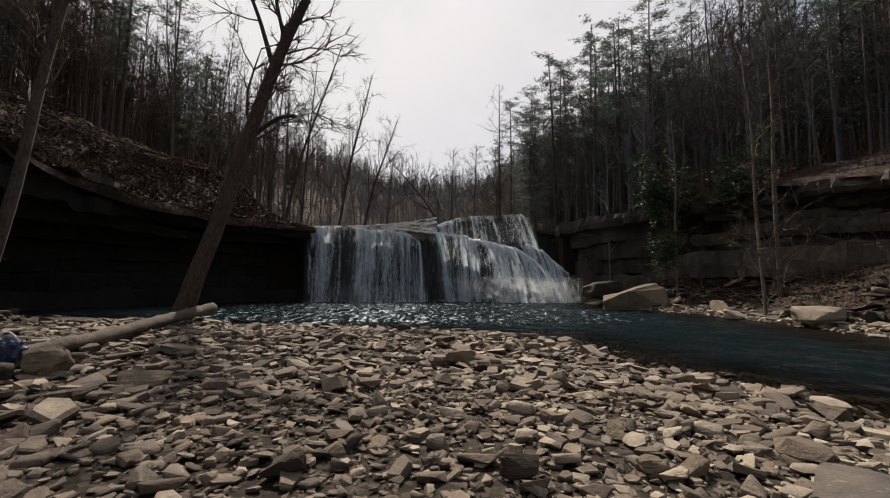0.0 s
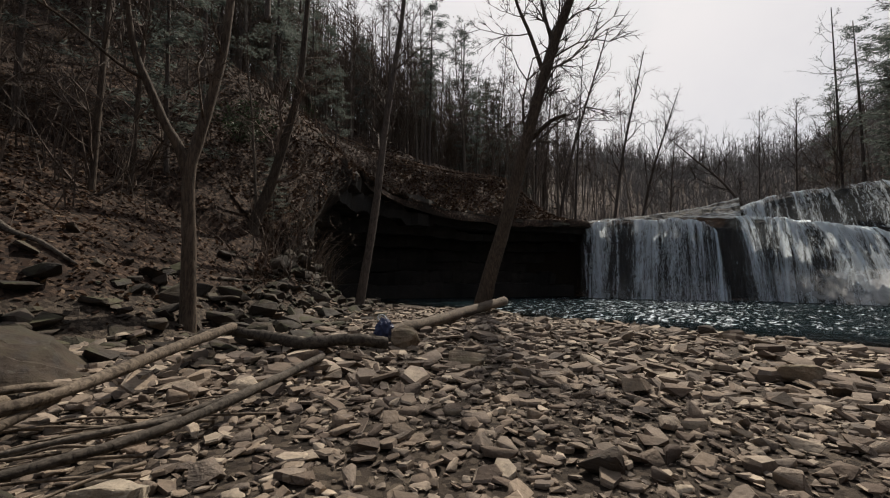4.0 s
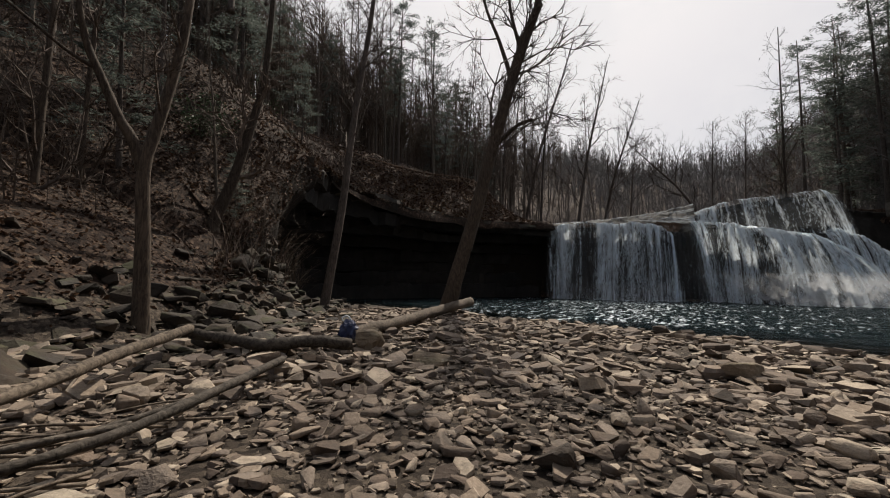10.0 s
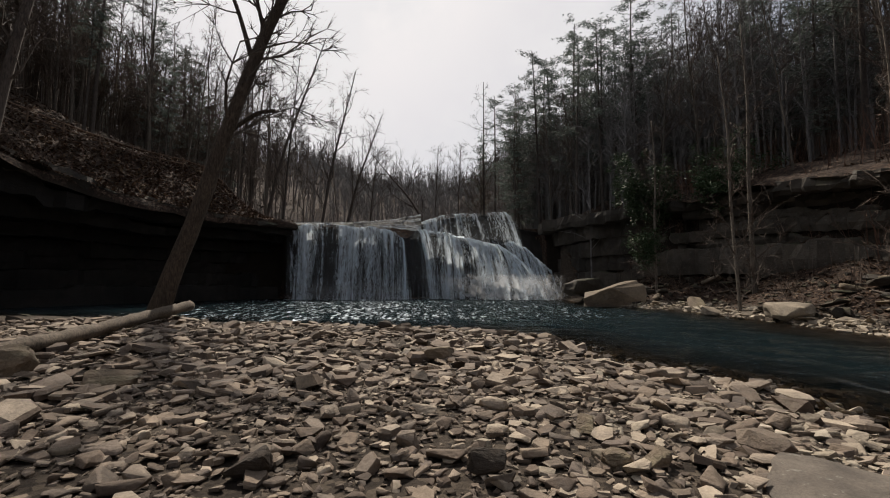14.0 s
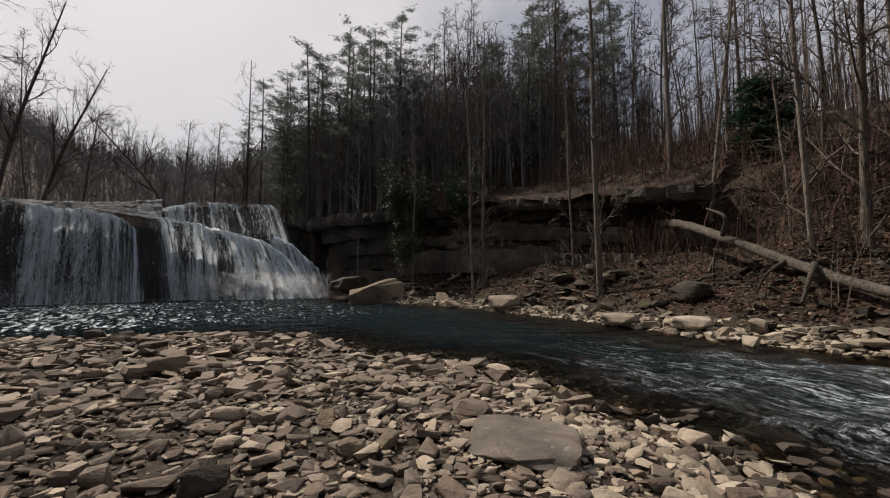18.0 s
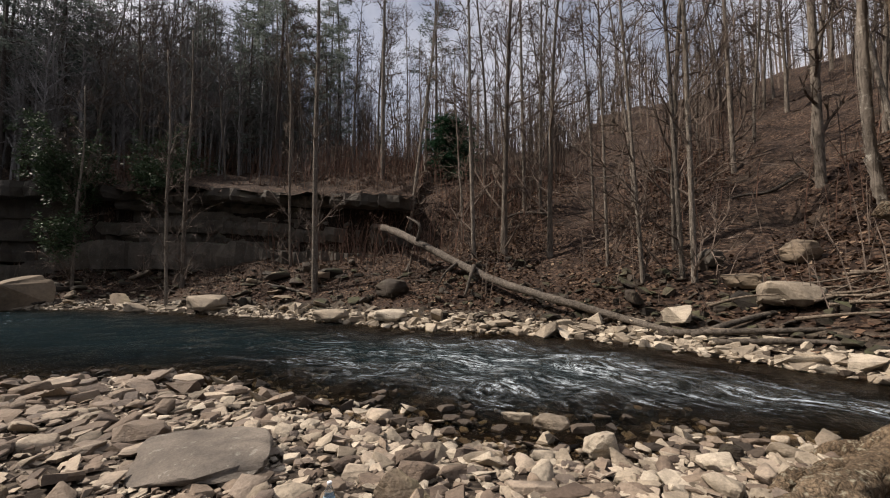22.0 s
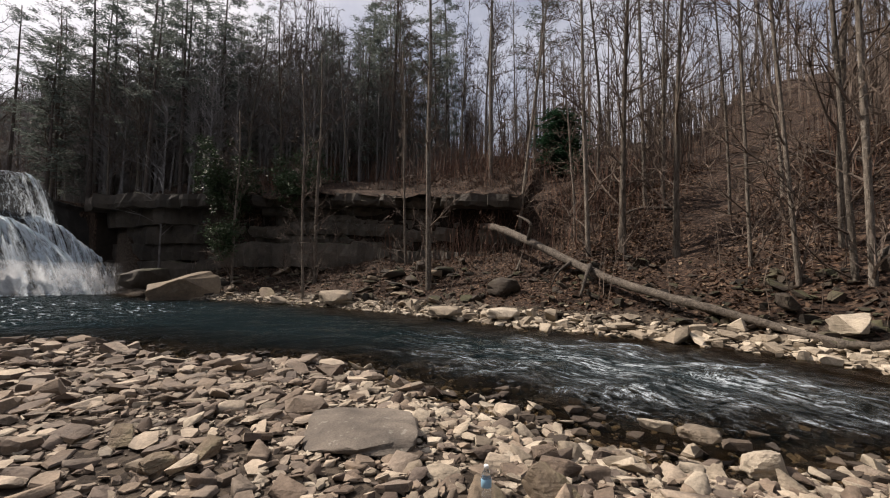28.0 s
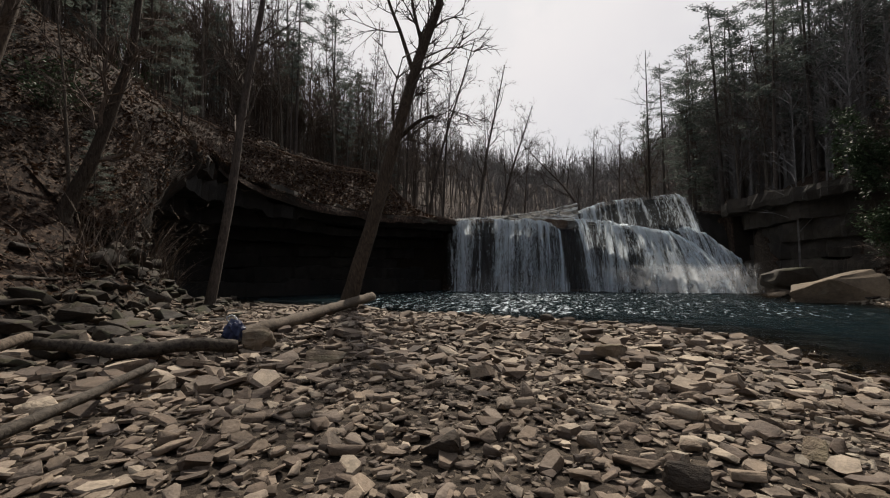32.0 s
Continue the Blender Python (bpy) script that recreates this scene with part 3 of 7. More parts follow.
def heights(x, y):
    """Height of the ground at each place, and how much of it is under water, and under leaf litter."""
    x, y = np.asarray(x, float), np.asarray(y, float)
    shape = x.shape
    p = np.stack([x.ravel(), y.ravel()], -1)
    px, py = p.T
    wet = inside(p, WATER)
    near, _, _ = along(p, NEAR)
    far, fu, _ = along(p, FAR)
    left, lu, _ = along(p, LEFT)
    rough = 0.5 * NOISE_A(px * 0.9, py * 0.9) + 0.5 * NOISE_B(px * 0.33, py * 0.33)
    # gravel bar
    bar = np.clip(-0.03 * py, -0.28, 0.12) + 0.14 * smooth01((-px - 4) / 6) * smooth01((14 - py) / 8)
    z = WATER_Z + (bar - WATER_Z) * (1 - np.exp(-near / 1.3)) + 0.045 * rough
    # bed
    edge = np.minimum(near, far)
    deepest = np.where(py > 19, 2.2, 0.62)
    bed = WATER_Z - np.minimum(deepest, 0.02 + np.where(py > 19, 0.13, 0.06 + 0.07 * smooth01((edge - 2) / 3)) * edge) + 0.05 * rough
    z = np.where(wet, bed, z)
    # left hill and cliff
    step = np.interp(lu, [0, 4, 5, 6, 7, 8], [0, 0.6, 11.5, 12.2, 8.8, 8.8])
    width = np.interp(lu, [0, 4, 5.2, 6, 8], [8, 7, 2.0, 0.7, 0.7])
    back = np.interp(lu, [0, 4.5, 5.3, 7.4, 8], [0.2, 0.5, 6.8, 6.8, 4.6])
    slope = np.interp(lu, [0, 2, 4, 5, 7.2, 8], [0.56, 0.54, 0.66, 0.75, 0.75, 0.15])
    ease = np.interp(lu, [0, 4, 5.5, 8], [70, 40, 22, 20])
    cave = smooth01((lu - 4.6) / 0.7)
    beyond = np.maximum(left - back * cave, 0)
    run = ease * (1 - np.exp(-beyond / ease)) + 0.22 * beyond * smooth01((beyond - 10) / 30)
    step = step + 4.6 * cave * smooth01((8.0 - lu) / 0.6)
    hill = -1.3 * cave + 0.25 * np.minimum(left / 2, 1) + (step + 1.3 * cave) * smooth01((left - back) / width) + slope * run + 0.45 * smooth01(left / 6) * rough
    lhill = inside(p, LEFT_SIDE)
    rhill = inside(p, RIGHT_SIDE)
    z = np.where(lhill & ~wet, np.where(cave > 0.5, hill, np.maximum(hill, z)), z)
    # right bank, outcrop and hill
    back = np.interp(fu, [0, 1, 2, 3, 4, 5], [2.6, 8.0, 8.2, 10.0, 10.6, 10.0])
    step = np.interp(fu, [0, 1, 2, 3, 3.8, 4.5], [8.6, 6.0, 5.9, 5.0, 3.9, 0.0])
    slope = np.interp(fu, [0, 1, 4, 5, 8, 13], [0.6, 0.6, 0.6, 0.62, 0.6, 0.5])
    foot = np.interp(fu, [0, 1, 5, 8], [0.34, 0.36, 0.40, 0.46])
    ease = np.interp(fu, [0, 3.5, 5, 6, 13], [14, 18, 28, 50, 60])
    over = np.maximum(far - back, 0)
    run = ease * (1 - np.exp(-over / ease)) + 0.2 * over * smooth01((over - 8) / 40)
    bank = WATER_Z + 0.25 * smooth01(far / 0.8) + foot * np.maximum(np.minimum(far, back) - 0.8, 0) + step * smooth01((far - back) / 0.8) + slope * run + (0.4 * smooth01((far - 2) / 5) + 0.05) * rough
    bank = bank + 0.35 * smooth01((far - 3) / 6) * NOISE_C(px * 0.16, py * 0.5)
    z = np.where(rhill & ~wet, bank, z)
    # upstream
    xl = np.interp(py, [52, 62, 90, 140, 260], [-19, -24, -27, -22, -40])
    xr = np.interp(py, [52, 62, 90, 140, 260], [16.5, 20, 24, 34, 26])
    up = 9.0 + 0.03 * (py - 54) + rising(xl - px) + rising(px - xr) + 30 * smooth01((py - 84) / 130) + 22 * smooth01((py - 200) / 200) + 16 * smooth01((px - 14) / 50) * smooth01((py - 90) / 110) + 0.3 * rough
    up = up + 5 * NOISE_B(px * 0.02, py * 0.02) * smooth01((py - 80) / 60)
    side = smooth01((py - 46) / 12)
    between = (px > xl) & (px < xr)
    hollow = lhill & (cave > 0.5) & (left < 7.4) & (py < 57)
    z = np.where(between, np.where(py > 58.5, up, z), np.where(hollow, z, z * (1 - side) + np.maximum(up, 0) * side))
    litter = np.where(wet, 0, np.maximum(np.where(lhill, smooth01((left - 0.6) / 2.0), 0), np.where(rhill, smooth01((far - 1.0) / 1.6), 0)))
    litter = np.maximum(litter, np.where(py > 58, 1.0, 0.0))
    damp = np.where(wet, 1.0, 0.75 * np.exp(-edge / 0.35))
    return z.reshape(shape), damp.reshape(shape), litter.reshape(shape)


def height(x, y):
    return float(heights(np.array([x]), np.array([y]))[0][0])


def spaced(lo, a, b, hi, fine, coarse):
    """Grid lines: fine between a and b, growing outwards."""
    mid = np.arange(a, b + 1e-6, fine)
    grow = lambda s: np.cumsum(fine * 1.12 ** np.arange(1, 80))
    g = grow(0)
    g = np.concatenate([g[g < 8 * coarse], g[g < 8 * coarse][-1] + coarse * np.arange(1, 400)])
    return np.concatenate([(a - g[a - g > lo])[::-1], mid, b + g[b + g < hi]])


gx, gy = spaced(-420, -34, 34, 420, 0.45, 9.0), spaced(-300, -10, 60, 620, 0.45, 9.0)
X, Y = np.meshgrid(gx, gy)
Z, DAMP, LITTER = heights(X, Y)
nx, ny = len(gx), len(gy)
idx = np.arange(nx * ny).reshape(ny, nx)
ground_mesh = mesh_of("ground", np.stack([X, Y, Z], -1), [np.stack([idx[:-1, :-1], idx[:-1, 1:], idx[1:, 1:], idx[1:, :-1]], -1).reshape(-1, 4)], True)
for key, values in (("litter", LITTER), ("wet", DAMP)):
    ground_mesh.attributes.new(key, "FLOAT", "POINT").data.foreach_set("value", values.astype(np.float32).ravel())
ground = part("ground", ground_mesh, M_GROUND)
tagged(ground, "brown leaf-covered slopes round a stony gravel river bank", "ground", kind="structure")

# ---- the water ----
wx, wy = np.arange(-34, 21, 0.24), np.concatenate([np.arange(-60, -13, 0.6), np.arange(-13, 54, 0.24)])
X, Y = np.meshgrid(wx, wy)
P = np.stack([X.ravel(), Y.ravel()], -1)
wet = inside(P, WATER)
edge = np.minimum(along(P, WATER)[0], along(P, np.roll(WATER, 1, 0))[0])
keep = (wet | (edge < 1.3)).reshape(X.shape)
far, fu, fs = along(P, FAR)
near = along(P, NEAR)[0]
bedz = heights(X, Y)[0].ravel()
depth = np.clip((WATER_Z - bedz) / 1.0, 0, 1)
# the weaker, wider term spreads white flecks upstream as painted sky glints
stream = (0.35 * smooth01((36 - P[:, 1]) / 14) + 0.65 * smooth01((21 - P[:, 1]) / 8)) * smooth01(np.minimum(near, far) / 2.5)
wild = 0.54 + 0.28 * smooth01((12 - P[:, 1]) / 10)
base_d = along(P, [(-17, 51), (-4, 51), (3, 51), (10, 50.6), (15.5, 50.6)])
at_base = np.exp(-base_d[0] / np.where(base_d[1] > 2.2, 1.6, 0.6))
glitter = 0.62 * smooth01((P[:, 1] - 26) / 12) * smooth01((10 - P[:, 0]) / 10)
riffle_and_glint = np.clip(np.maximum(np.maximum(stream * wild, 1.2 * at_base), 0.4 * glitter), 0, 1)
# where the painted sun glints lie on the pool
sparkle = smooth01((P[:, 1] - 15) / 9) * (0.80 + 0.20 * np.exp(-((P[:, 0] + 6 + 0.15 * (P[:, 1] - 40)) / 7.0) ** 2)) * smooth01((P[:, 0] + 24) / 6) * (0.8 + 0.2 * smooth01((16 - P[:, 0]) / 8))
still = 0.35 + 0.65 * smooth01((P[:, 0] + 22) / 8)
lift = 0.085 * np.maximum(riffle_and_glint, 0.6 * still) * (NOISE_A(P[:, 0] * 0.9 + 0.3 * P[:, 1], P[:, 1] * 1.2) + 0.5 * NOISE_B(P[:, 0] * 1.4, P[:, 1] * 1.7)) * smooth01(np.minimum(near, far) / 1.2)
length = np.concatenate([[0], np.cumsum(np.hypot(*np.diff(FAR, axis=0).T))])
flow_u = np.interp(fu, np.arange(len(FAR)), length)
rows, cols = X.shape
idx = np.arange(rows * cols).reshape(rows, cols)
ok = keep[:-1, :-1] & keep[1:, :-1] & keep[:-1, 1:] & keep[1:, 1:]
quads = np.stack([idx[:-1, :-1], idx[:-1, 1:], idx[1:, 1:], idx[1:, :-1]], -1)[ok]
used = np.unique(quads)
remap = np.full(rows * cols, -1)
remap[used] = np.arange(len(used))
river = mesh_of("river", np.stack([P[:, 0], P[:, 1], WATER_Z + lift], -1)[used], [remap[quads]], True)
for key, values in (("depth", depth), ("riffle_and_glint", riffle_and_glint), ("glitter", sparkle)):
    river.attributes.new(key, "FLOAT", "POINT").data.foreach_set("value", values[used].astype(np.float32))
uv = river.uv_layers.new(name="flow")
vi = np.zeros(len(river.loops), np.int32)
river.loops.foreach_get("vertex_index", vi)
uv.data.foreach_set("uv", np.stack([flow_u, far], -1)[used][vi].astype(np.float32).ravel())
water = part("water", river, M_WATER)
tagged(water, "dark blue-green river with a plunge pool and white riffles", "water", kind="structure")

# ---- cliffs and the ledges of the fall ----
def strip(poly, z0, z1, out, depth, seed, step=0.6, rough=0.3, rows=3, rise=(1.0, 1.0)):
    """One bed of rock along a line: a rough front, top and underside."""
    rng = np.random.default_rng(seed)
    poly = np.asarray(poly, float)
    seg = np.concatenate([[0], np.cumsum(np.linalg.norm(np.diff(poly, axis=0), axis=1))])
    n = max(int(seg[-1] / step), 3)
    s = np.linspace(0, seg[-1], n)
    c = np.stack([np.interp(s, seg, poly[:, k]) for k in range(2)], -1)
    t = np.gradient(c, axis=0)
    t /= np.linalg.norm(t, axis=1, keepdims=True)
    nrm = np.stack([t[:, 1], -t[:, 0]], -1)                       # to the right of the line
    block = np.repeat(np.clip(rng.normal(size=n), -1.3, 1.0), rng.integers(2, 9, n))[:n] * rough * 0.8 + rng.normal(size=n) * rough * 0.25
    sag = 0.16 * np.repeat(rng.normal(size=n), rng.integers(3, 11, n))[:n]
    lines = []
    for k in range(rows):
        f = k / (rows - 1)
        o = out + block + 0.12 * rough * rng.normal(size=n) - 0.25 * rough * (abs(f - 0.5) * 2) ** 3
        lines.append(np.column_stack([c + nrm * o[:, None], z0 + (z1 - z0) * f + (sag if k == rows - 1 else sag * 0.6 if k == 0 else 0) + 0.04 * rng.normal(size=n)]))
    back = c - nrm * depth
    top = np.column_stack([back, np.full(n, z1 + 0.25) + sag])
    low = np.column_stack([back, np.full(n, z0) + sag * 0.6])
    v = np.concatenate([low] + lines + [top])
    up = np.tile(np.interp(np.linspace(0, 1, n), np.linspace(0, 1, len(rise)), rise), rows + 2)
    v[:, 2] = np.where(v[:, 2] > 7.0, 7.0 + (v[:, 2] - 7.0) * (1 + (up - 1) * 4.6), v[:, 2])
    m = rows + 2
    i = np.arange(m - 1)[:, None] * n + np.arange(n - 1)[None]
    q = np.stack([i, i + 1, i + n + 1, i + n], -1).reshape(-1, 4)
    ends = [np.array([[k * n + e for k in range(m)]])[:, ::1 if e else -1] for e in (0, n - 1)]
    return Soup().add(v, q, *ends)


LIP = (1.34, 1.31, 1.27, 1.20, 1.07, 0.985, 0.965, 0.96, 0.96)
cliff = thing("cliff_left", "dark overhanging rock cliff hollowed out above the pool", "cliff", kind="structure")
line = bend([(-27.2, 22.4), (-28.6, 24.6), (-30.5, 30), (-26.6, 39), (-22, 46), (-17.0, 52.6)], 40)
# all beds below the cap take the near-black rock, painting the hollow's shade
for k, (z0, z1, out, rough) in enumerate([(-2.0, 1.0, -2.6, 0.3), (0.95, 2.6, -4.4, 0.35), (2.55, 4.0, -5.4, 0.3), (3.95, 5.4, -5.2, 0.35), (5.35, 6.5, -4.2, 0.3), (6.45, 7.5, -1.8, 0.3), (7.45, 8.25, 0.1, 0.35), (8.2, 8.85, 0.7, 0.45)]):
    part("rock_layer", strip(line, z0, z1, out, 8.0 if k < 6 else 2.5, 40 + k, rough=rough, rise=LIP), M_CLIFF if k > 6 else M_WET_SHADED, cliff)
# leaf-covered ground that runs out over the roof of the hollow
s = np.linspace(0, 1, len(line))
lip = 9.25 + 9.0 * (np.interp(s, np.linspace(0, 1, len(LIP)), LIP) - 1)
t = np.gradient(line, axis=0)
nrm = np.stack([t[:, 1], -t[:, 0]], -1) / np.linalg.norm(t, axis=1, keepdims=True)
fade = smooth01((1.0 - s) / 0.22)
over = []


def roof_rise(back):
    """How far the leafy ground has risen, so far behind the lip of the hollow."""
    return 0.92 * np.clip(back, -0.35, 6.8) + 0.25 * np.maximum(np.asarray(back, float) - 6.8, 0)


for back in (-1.0, -0.8, -0.5, 0.1, 0.8, 1.6, 2.6, 3.6, 4.6, 5.8, 7.0, 8.2, 9.4):
    p = line - nrm * (back + (0.5 * NOISE_A(s * 40, back) if back < 0 else 0))[:, None] if back < 0 else line - nrm * back
    over.append(np.column_stack([p, lip + (roof_rise(back) + 0.12) * fade + 0.26 * NOISE_B(s * 30, back * 0.7) - (0.9 if back < -0.9 else 0.4 if back < -0.6 else 0.0)]))
over = np.array(over)[:, 9:]


def perch(x, y):
    """Height of the leafy ground, also where it runs out over the hollow."""
    d, u, _ = along(np.array([[x, y]]), line_roof)
    return max(height(x, y), float(np.interp(u[0], np.arange(len(lip)), lip)) + float(roof_rise(min(float(d[0]), 9.4))) * float(np.interp(u[0], np.arange(len(lip)), roof_fade)) + 0.05) if d[0] < 9.5 else height(x, y)


line_roof, nrm_roof, roof_fade = line.copy(), nrm.copy(), fade.copy()
ids = np.arange(over.shape[0] * over.shape[1]).reshape(over.shape[:2])
roof_ground = mesh_of("leafy_overhang", over, [np.stack([ids[:-1, :-1], ids[:-1, 1:], ids[1:, 1:], ids[1:, :-1]], -1).reshape(-1, 4)], True)
roof_ground.attributes.new("litter", "FLOAT", "POINT").data.foreach_set("value", np.ones(ids.size, np.float32))
part("leafy_overhang", roof_ground, M_GROUND, cliff, "leaf-covered ground above the hollow")
# the shoulder of earth where the hillside runs out into the roof of the hollow
edge = bend([(-21.2, 12.6), (-23.4, 15.6), (-25.6, 19.0), (-27.6, 22.6), (-29.2, 25.8), (-30.4, 29.5), (-29.6, 33.0)], 46)
top = np.interp(np.linspace(0, 1, 46), np.linspace(0, 1, 7), (4.4, 7.2, 9.8, 11.9, 11.9, 11.3, 10.3))
low = np.interp(np.linspace(0, 1, 46), np.linspace(0, 1, 7), (0.5, 1.6, 4.2, 7.6, 9.0, 9.4, 9.4))
t = np.gradient(edge, axis=0)
out = np.stack([t[:, 1], -t[:, 0]], -1) / np.linalg.norm(t, axis=1, keepdims=True)
u = np.arange(46)
rows = []
for k, (o, f) in enumerate([(-9.5, 0), (-7.0, 0), (-5.0, 0), (-3.4, 0), (-2.0, 0), (-0.9, 0), (-0.1, 0.02), (0.35, 0.12), (0.55, 0.3), (0.5, 0.5), (0.2, 0.72), (-0.5, 0.9), (-1.6, 1.0)]):
    p = edge + out * (o + 0.35 * NOISE_A(u * 0.35, k * 0.5) + 0.2 * NOISE_B(u * 0.9, k * 0.9))[:, None]
    z = top + (low - top) * f + 0.3 * NOISE_C(u * 0.4, k * 0.6)
    if f == 0:
        z = np.maximum(top - 0.92 * np.maximum(o, -6.8) * smooth01(u / 16) + 0.2 * NOISE_C(u * 0.4, k * 0.6), heights(p[:, 0], p[:, 1])[0] + 0.08)
    rows.append(np.column_stack([p, z]))
rows = np.array(rows)
ids = np.arange(rows.shape[0] * rows.shape[1]).reshape(rows.shape[:2])
shoulder = mesh_of("leafy_shoulder", rows, [np.stack([ids[:-1, :-1], ids[:-1, 1:], ids[1:, 1:], ids[1:, :-1]], -1).reshape(-1, 4)], True)
shoulder.attributes.new("litter", "FLOAT", "POINT").data.foreach_set("value", np.ones(ids.size, np.float32))
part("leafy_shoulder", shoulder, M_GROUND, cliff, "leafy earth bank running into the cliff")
shoulder_rows = rows

bank = thing("cliff_right", "layered grey sandstone outcrop with dark recesses and leaves on top", "cliff", kind="structure")
line = bend([(27.6, 12.6), (27.3, 15.5), (27.0, 21.5), (25.5, 29.5), (22.6, 37), (20.8, 42.5)], 54)[::-1]
for k, (z0, z1, out, rough) in enumerate([(1.2, 3.4, 0.3, 0.5), (3.35, 4.2, -0.9, 0.4), (4.15, 5.2, -0.2, 0.55), (5.15, 6.0, -1.3, 0.4), (5.95, 6.8, -0.9, 0.6), (6.75, 7.6, 0.5, 0.75)]):
    bed = strip(line, z0, z1, out, 3.4, 60 + k, 0.45, rough=rough)
    # the beds dip a little downstream
    bed.v = [v + np.column_stack([np.zeros((len(v), 2)), np.interp(v[:, 1], [12, 22, 30], [-0.5, 0.4, 1.1])]) for v in bed.v]
    part("rock_layer", bed, M_OUTCROP if k < 4 else M_CLIFF, bank)
t = np.gradient(line, axis=0)
out = np.stack([t[:, 1], -t[:, 0]], -1) / np.linalg.norm(t, axis=1, keepdims=True)
rim = 7.6 + np.interp(line[:, 1], [12, 22, 30], [-0.5, 0.4, 1.1])
u = np.arange(len(line))
rows = []
for k, (o, lift) in enumerate([(0.55, -0.05), (0.1, 0.22), (-0.9, 0.6), (-1.8, 1.0), (-3.0, 1.6), (-4.4, 2.2)]):
    p = line + out * (o + 0.5 * NOISE_A(u * 0.5, k * 0.7))[:, None]
    z = rim + lift + 0.25 * NOISE_B(u * 0.45, k * 0.8)
    rows.append(np.column_stack([p, np.maximum(z, heights(p[:, 0], p[:, 1])[0] + 0.03) if k else z]))
ids = np.arange(len(rows) * len(line)).reshape(len(rows), len(line))
cap = mesh_of("leafy_cap", np.array(rows), [np.stack([ids[:-1, :-1], ids[:-1, 1:], ids[1:, 1:], ids[1:, :-1]], -1).reshape(-1, 4)], True)
cap.attributes.new("litter", "FLOAT", "POINT").data.foreach_set("value", np.ones(ids.size, np.float32))
part("leafy_cap", cap, M_GROUND, bank, "brown leaves and earth on top of the outcrop")
line = bend([(16.0, 57), (16.4, 52.5), (17.4, 48), (19.2, 44), (21.5, 40)], 16)
for k, (z0, z1, out, rough) in enumerate([(-1.6, 1.2, 0.0, 0.35), (1.1, 2.9, -0.7, 0.35), (2.85, 4.6, -1.2, 0.35), (4.55, 6.4, -1.0, 0.4), (6.35, 8.1, -0.3, 0.4), (8.0, 9.3, 0.9, 0.5)]):
    part("rock_layer", strip(line, z0, z1, out, 4.0, 80 + k, rough=rough), M_CLIFF, bank)


def sheet(rows_of_points, seed=0, amp=0.0, nu=60, nv=24):
    """A curved surface through rows of points; the first way runs across, the second down."""
    rows_of_points = [bend(r, nu) for r in rows_of_points]
    p = np.array(rows_of_points)
    grid = np.array([bend(p[:, k], nv) for k in range(nu)]).transpose(1, 0, 2)
    if amp:
        rng = lattice(seed)
        u, w = np.meshgrid(np.arange(nu) * 0.31, np.arange(nv) * 0.24)
        grid = grid + amp * (rng(u * 1.6, w * 0.5) + 0.5 * rng(u * 3.7 + 9, w * 1.1))[..., None] * np.array([0.15, -1.0, 0.12])
    idx = np.arange(nu * nv).reshape(nv, nu)
    q = np.stack([idx[:-1, :-1], idx[1:, :-1], idx[1:, 1:], idx[:-1, 1:]], -1).reshape(-1, 4)
    return grid, q


def drop_rows(lips, feet, back=2.5, rise=0.35):
    """Rows for water that runs to a lip and then falls to its feet."""
    lips, feet = bend(lips, 3 * len(lips)), bend(feet, 3 * len(lips))
    jag = np.random.default_rng(len(lips) + int(10 * lips[0, 2])).normal(size=(len(lips), 2))
    lips[:, 1:] += jag * (0.16, 0.07)
    rows_out = [lips + (0, back, rise), lips + (0, back * 0.4, rise * 0.4), lips]
    for f in (0.04, 0.12, 0.25, 0.45, 0.7, 1.0):
        r = lips + (feet - lips) * np.array([[f ** 0.6, f ** 0.72, f]])
        rows_out.append(r)
    return rows_out


def veil(name, lips, feet, thick, material, parent, seed, amp=0.22, nu=90, nv=30, back=2.5, rise=0.35, label=""):
    grid, q = sheet(drop_rows(lips, feet, back, rise), seed, amp, nu, nv)
    me = mesh_of(name, grid, [q], True)
    across = np.concatenate([[0], np.cumsum(np.linalg.norm(np.diff(grid[nv // 2], axis=0), axis=1))])
    down = np.concatenate([np.zeros((1, nu)), np.cumsum(np.linalg.norm(np.diff(grid, axis=0), axis=2), 0)])
    u = np.broadcast_to(across[None] + 13.7 * seed, (nv, nu))
    st = np.stack([u, down], -1).reshape(-1, 2)
    layer = me.uv_layers.new(name="fall")
    vi = np.zeros(len(me.loops), np.int32)
    me.loops.foreach_get("vertex_index", vi)
    layer.data.foreach_set("uv", st[vi].astype(np.float32).ravel())
    t = np.interp(np.linspace(0, 1, nu), np.linspace(0, 1, len(thick)), thick)
    fade = 1.2 - 0.55 * smooth01((np.linspace(0, 1, nv) - 0.2) / 0.5)
    if material is M_MIST:
        fade = smooth01(np.linspace(0, 1, nv) / 0.8) * smooth01((1.04 - np.linspace(0, 1, nv)) / 0.12)
    side = np.minimum(across, across[-1] - across)
    if material is M_FALL:
        ragged = 0.9 + 0.6 * NOISE_A(down * 0.9 + seed, across[None] * 0.8 + 0.5)
        t = t[None] * fade[:, None] - 1.1 * (1 - smooth01(side[None] / ragged))
    else:
        t = t[None] * fade[:, None]
    values = t.astype(np.float32).ravel()
    me.attributes.new("thick", "FLOAT", "POINT").data.foreach_set("value", values)
    ob = part(name, me, material, parent, label)
    return ob


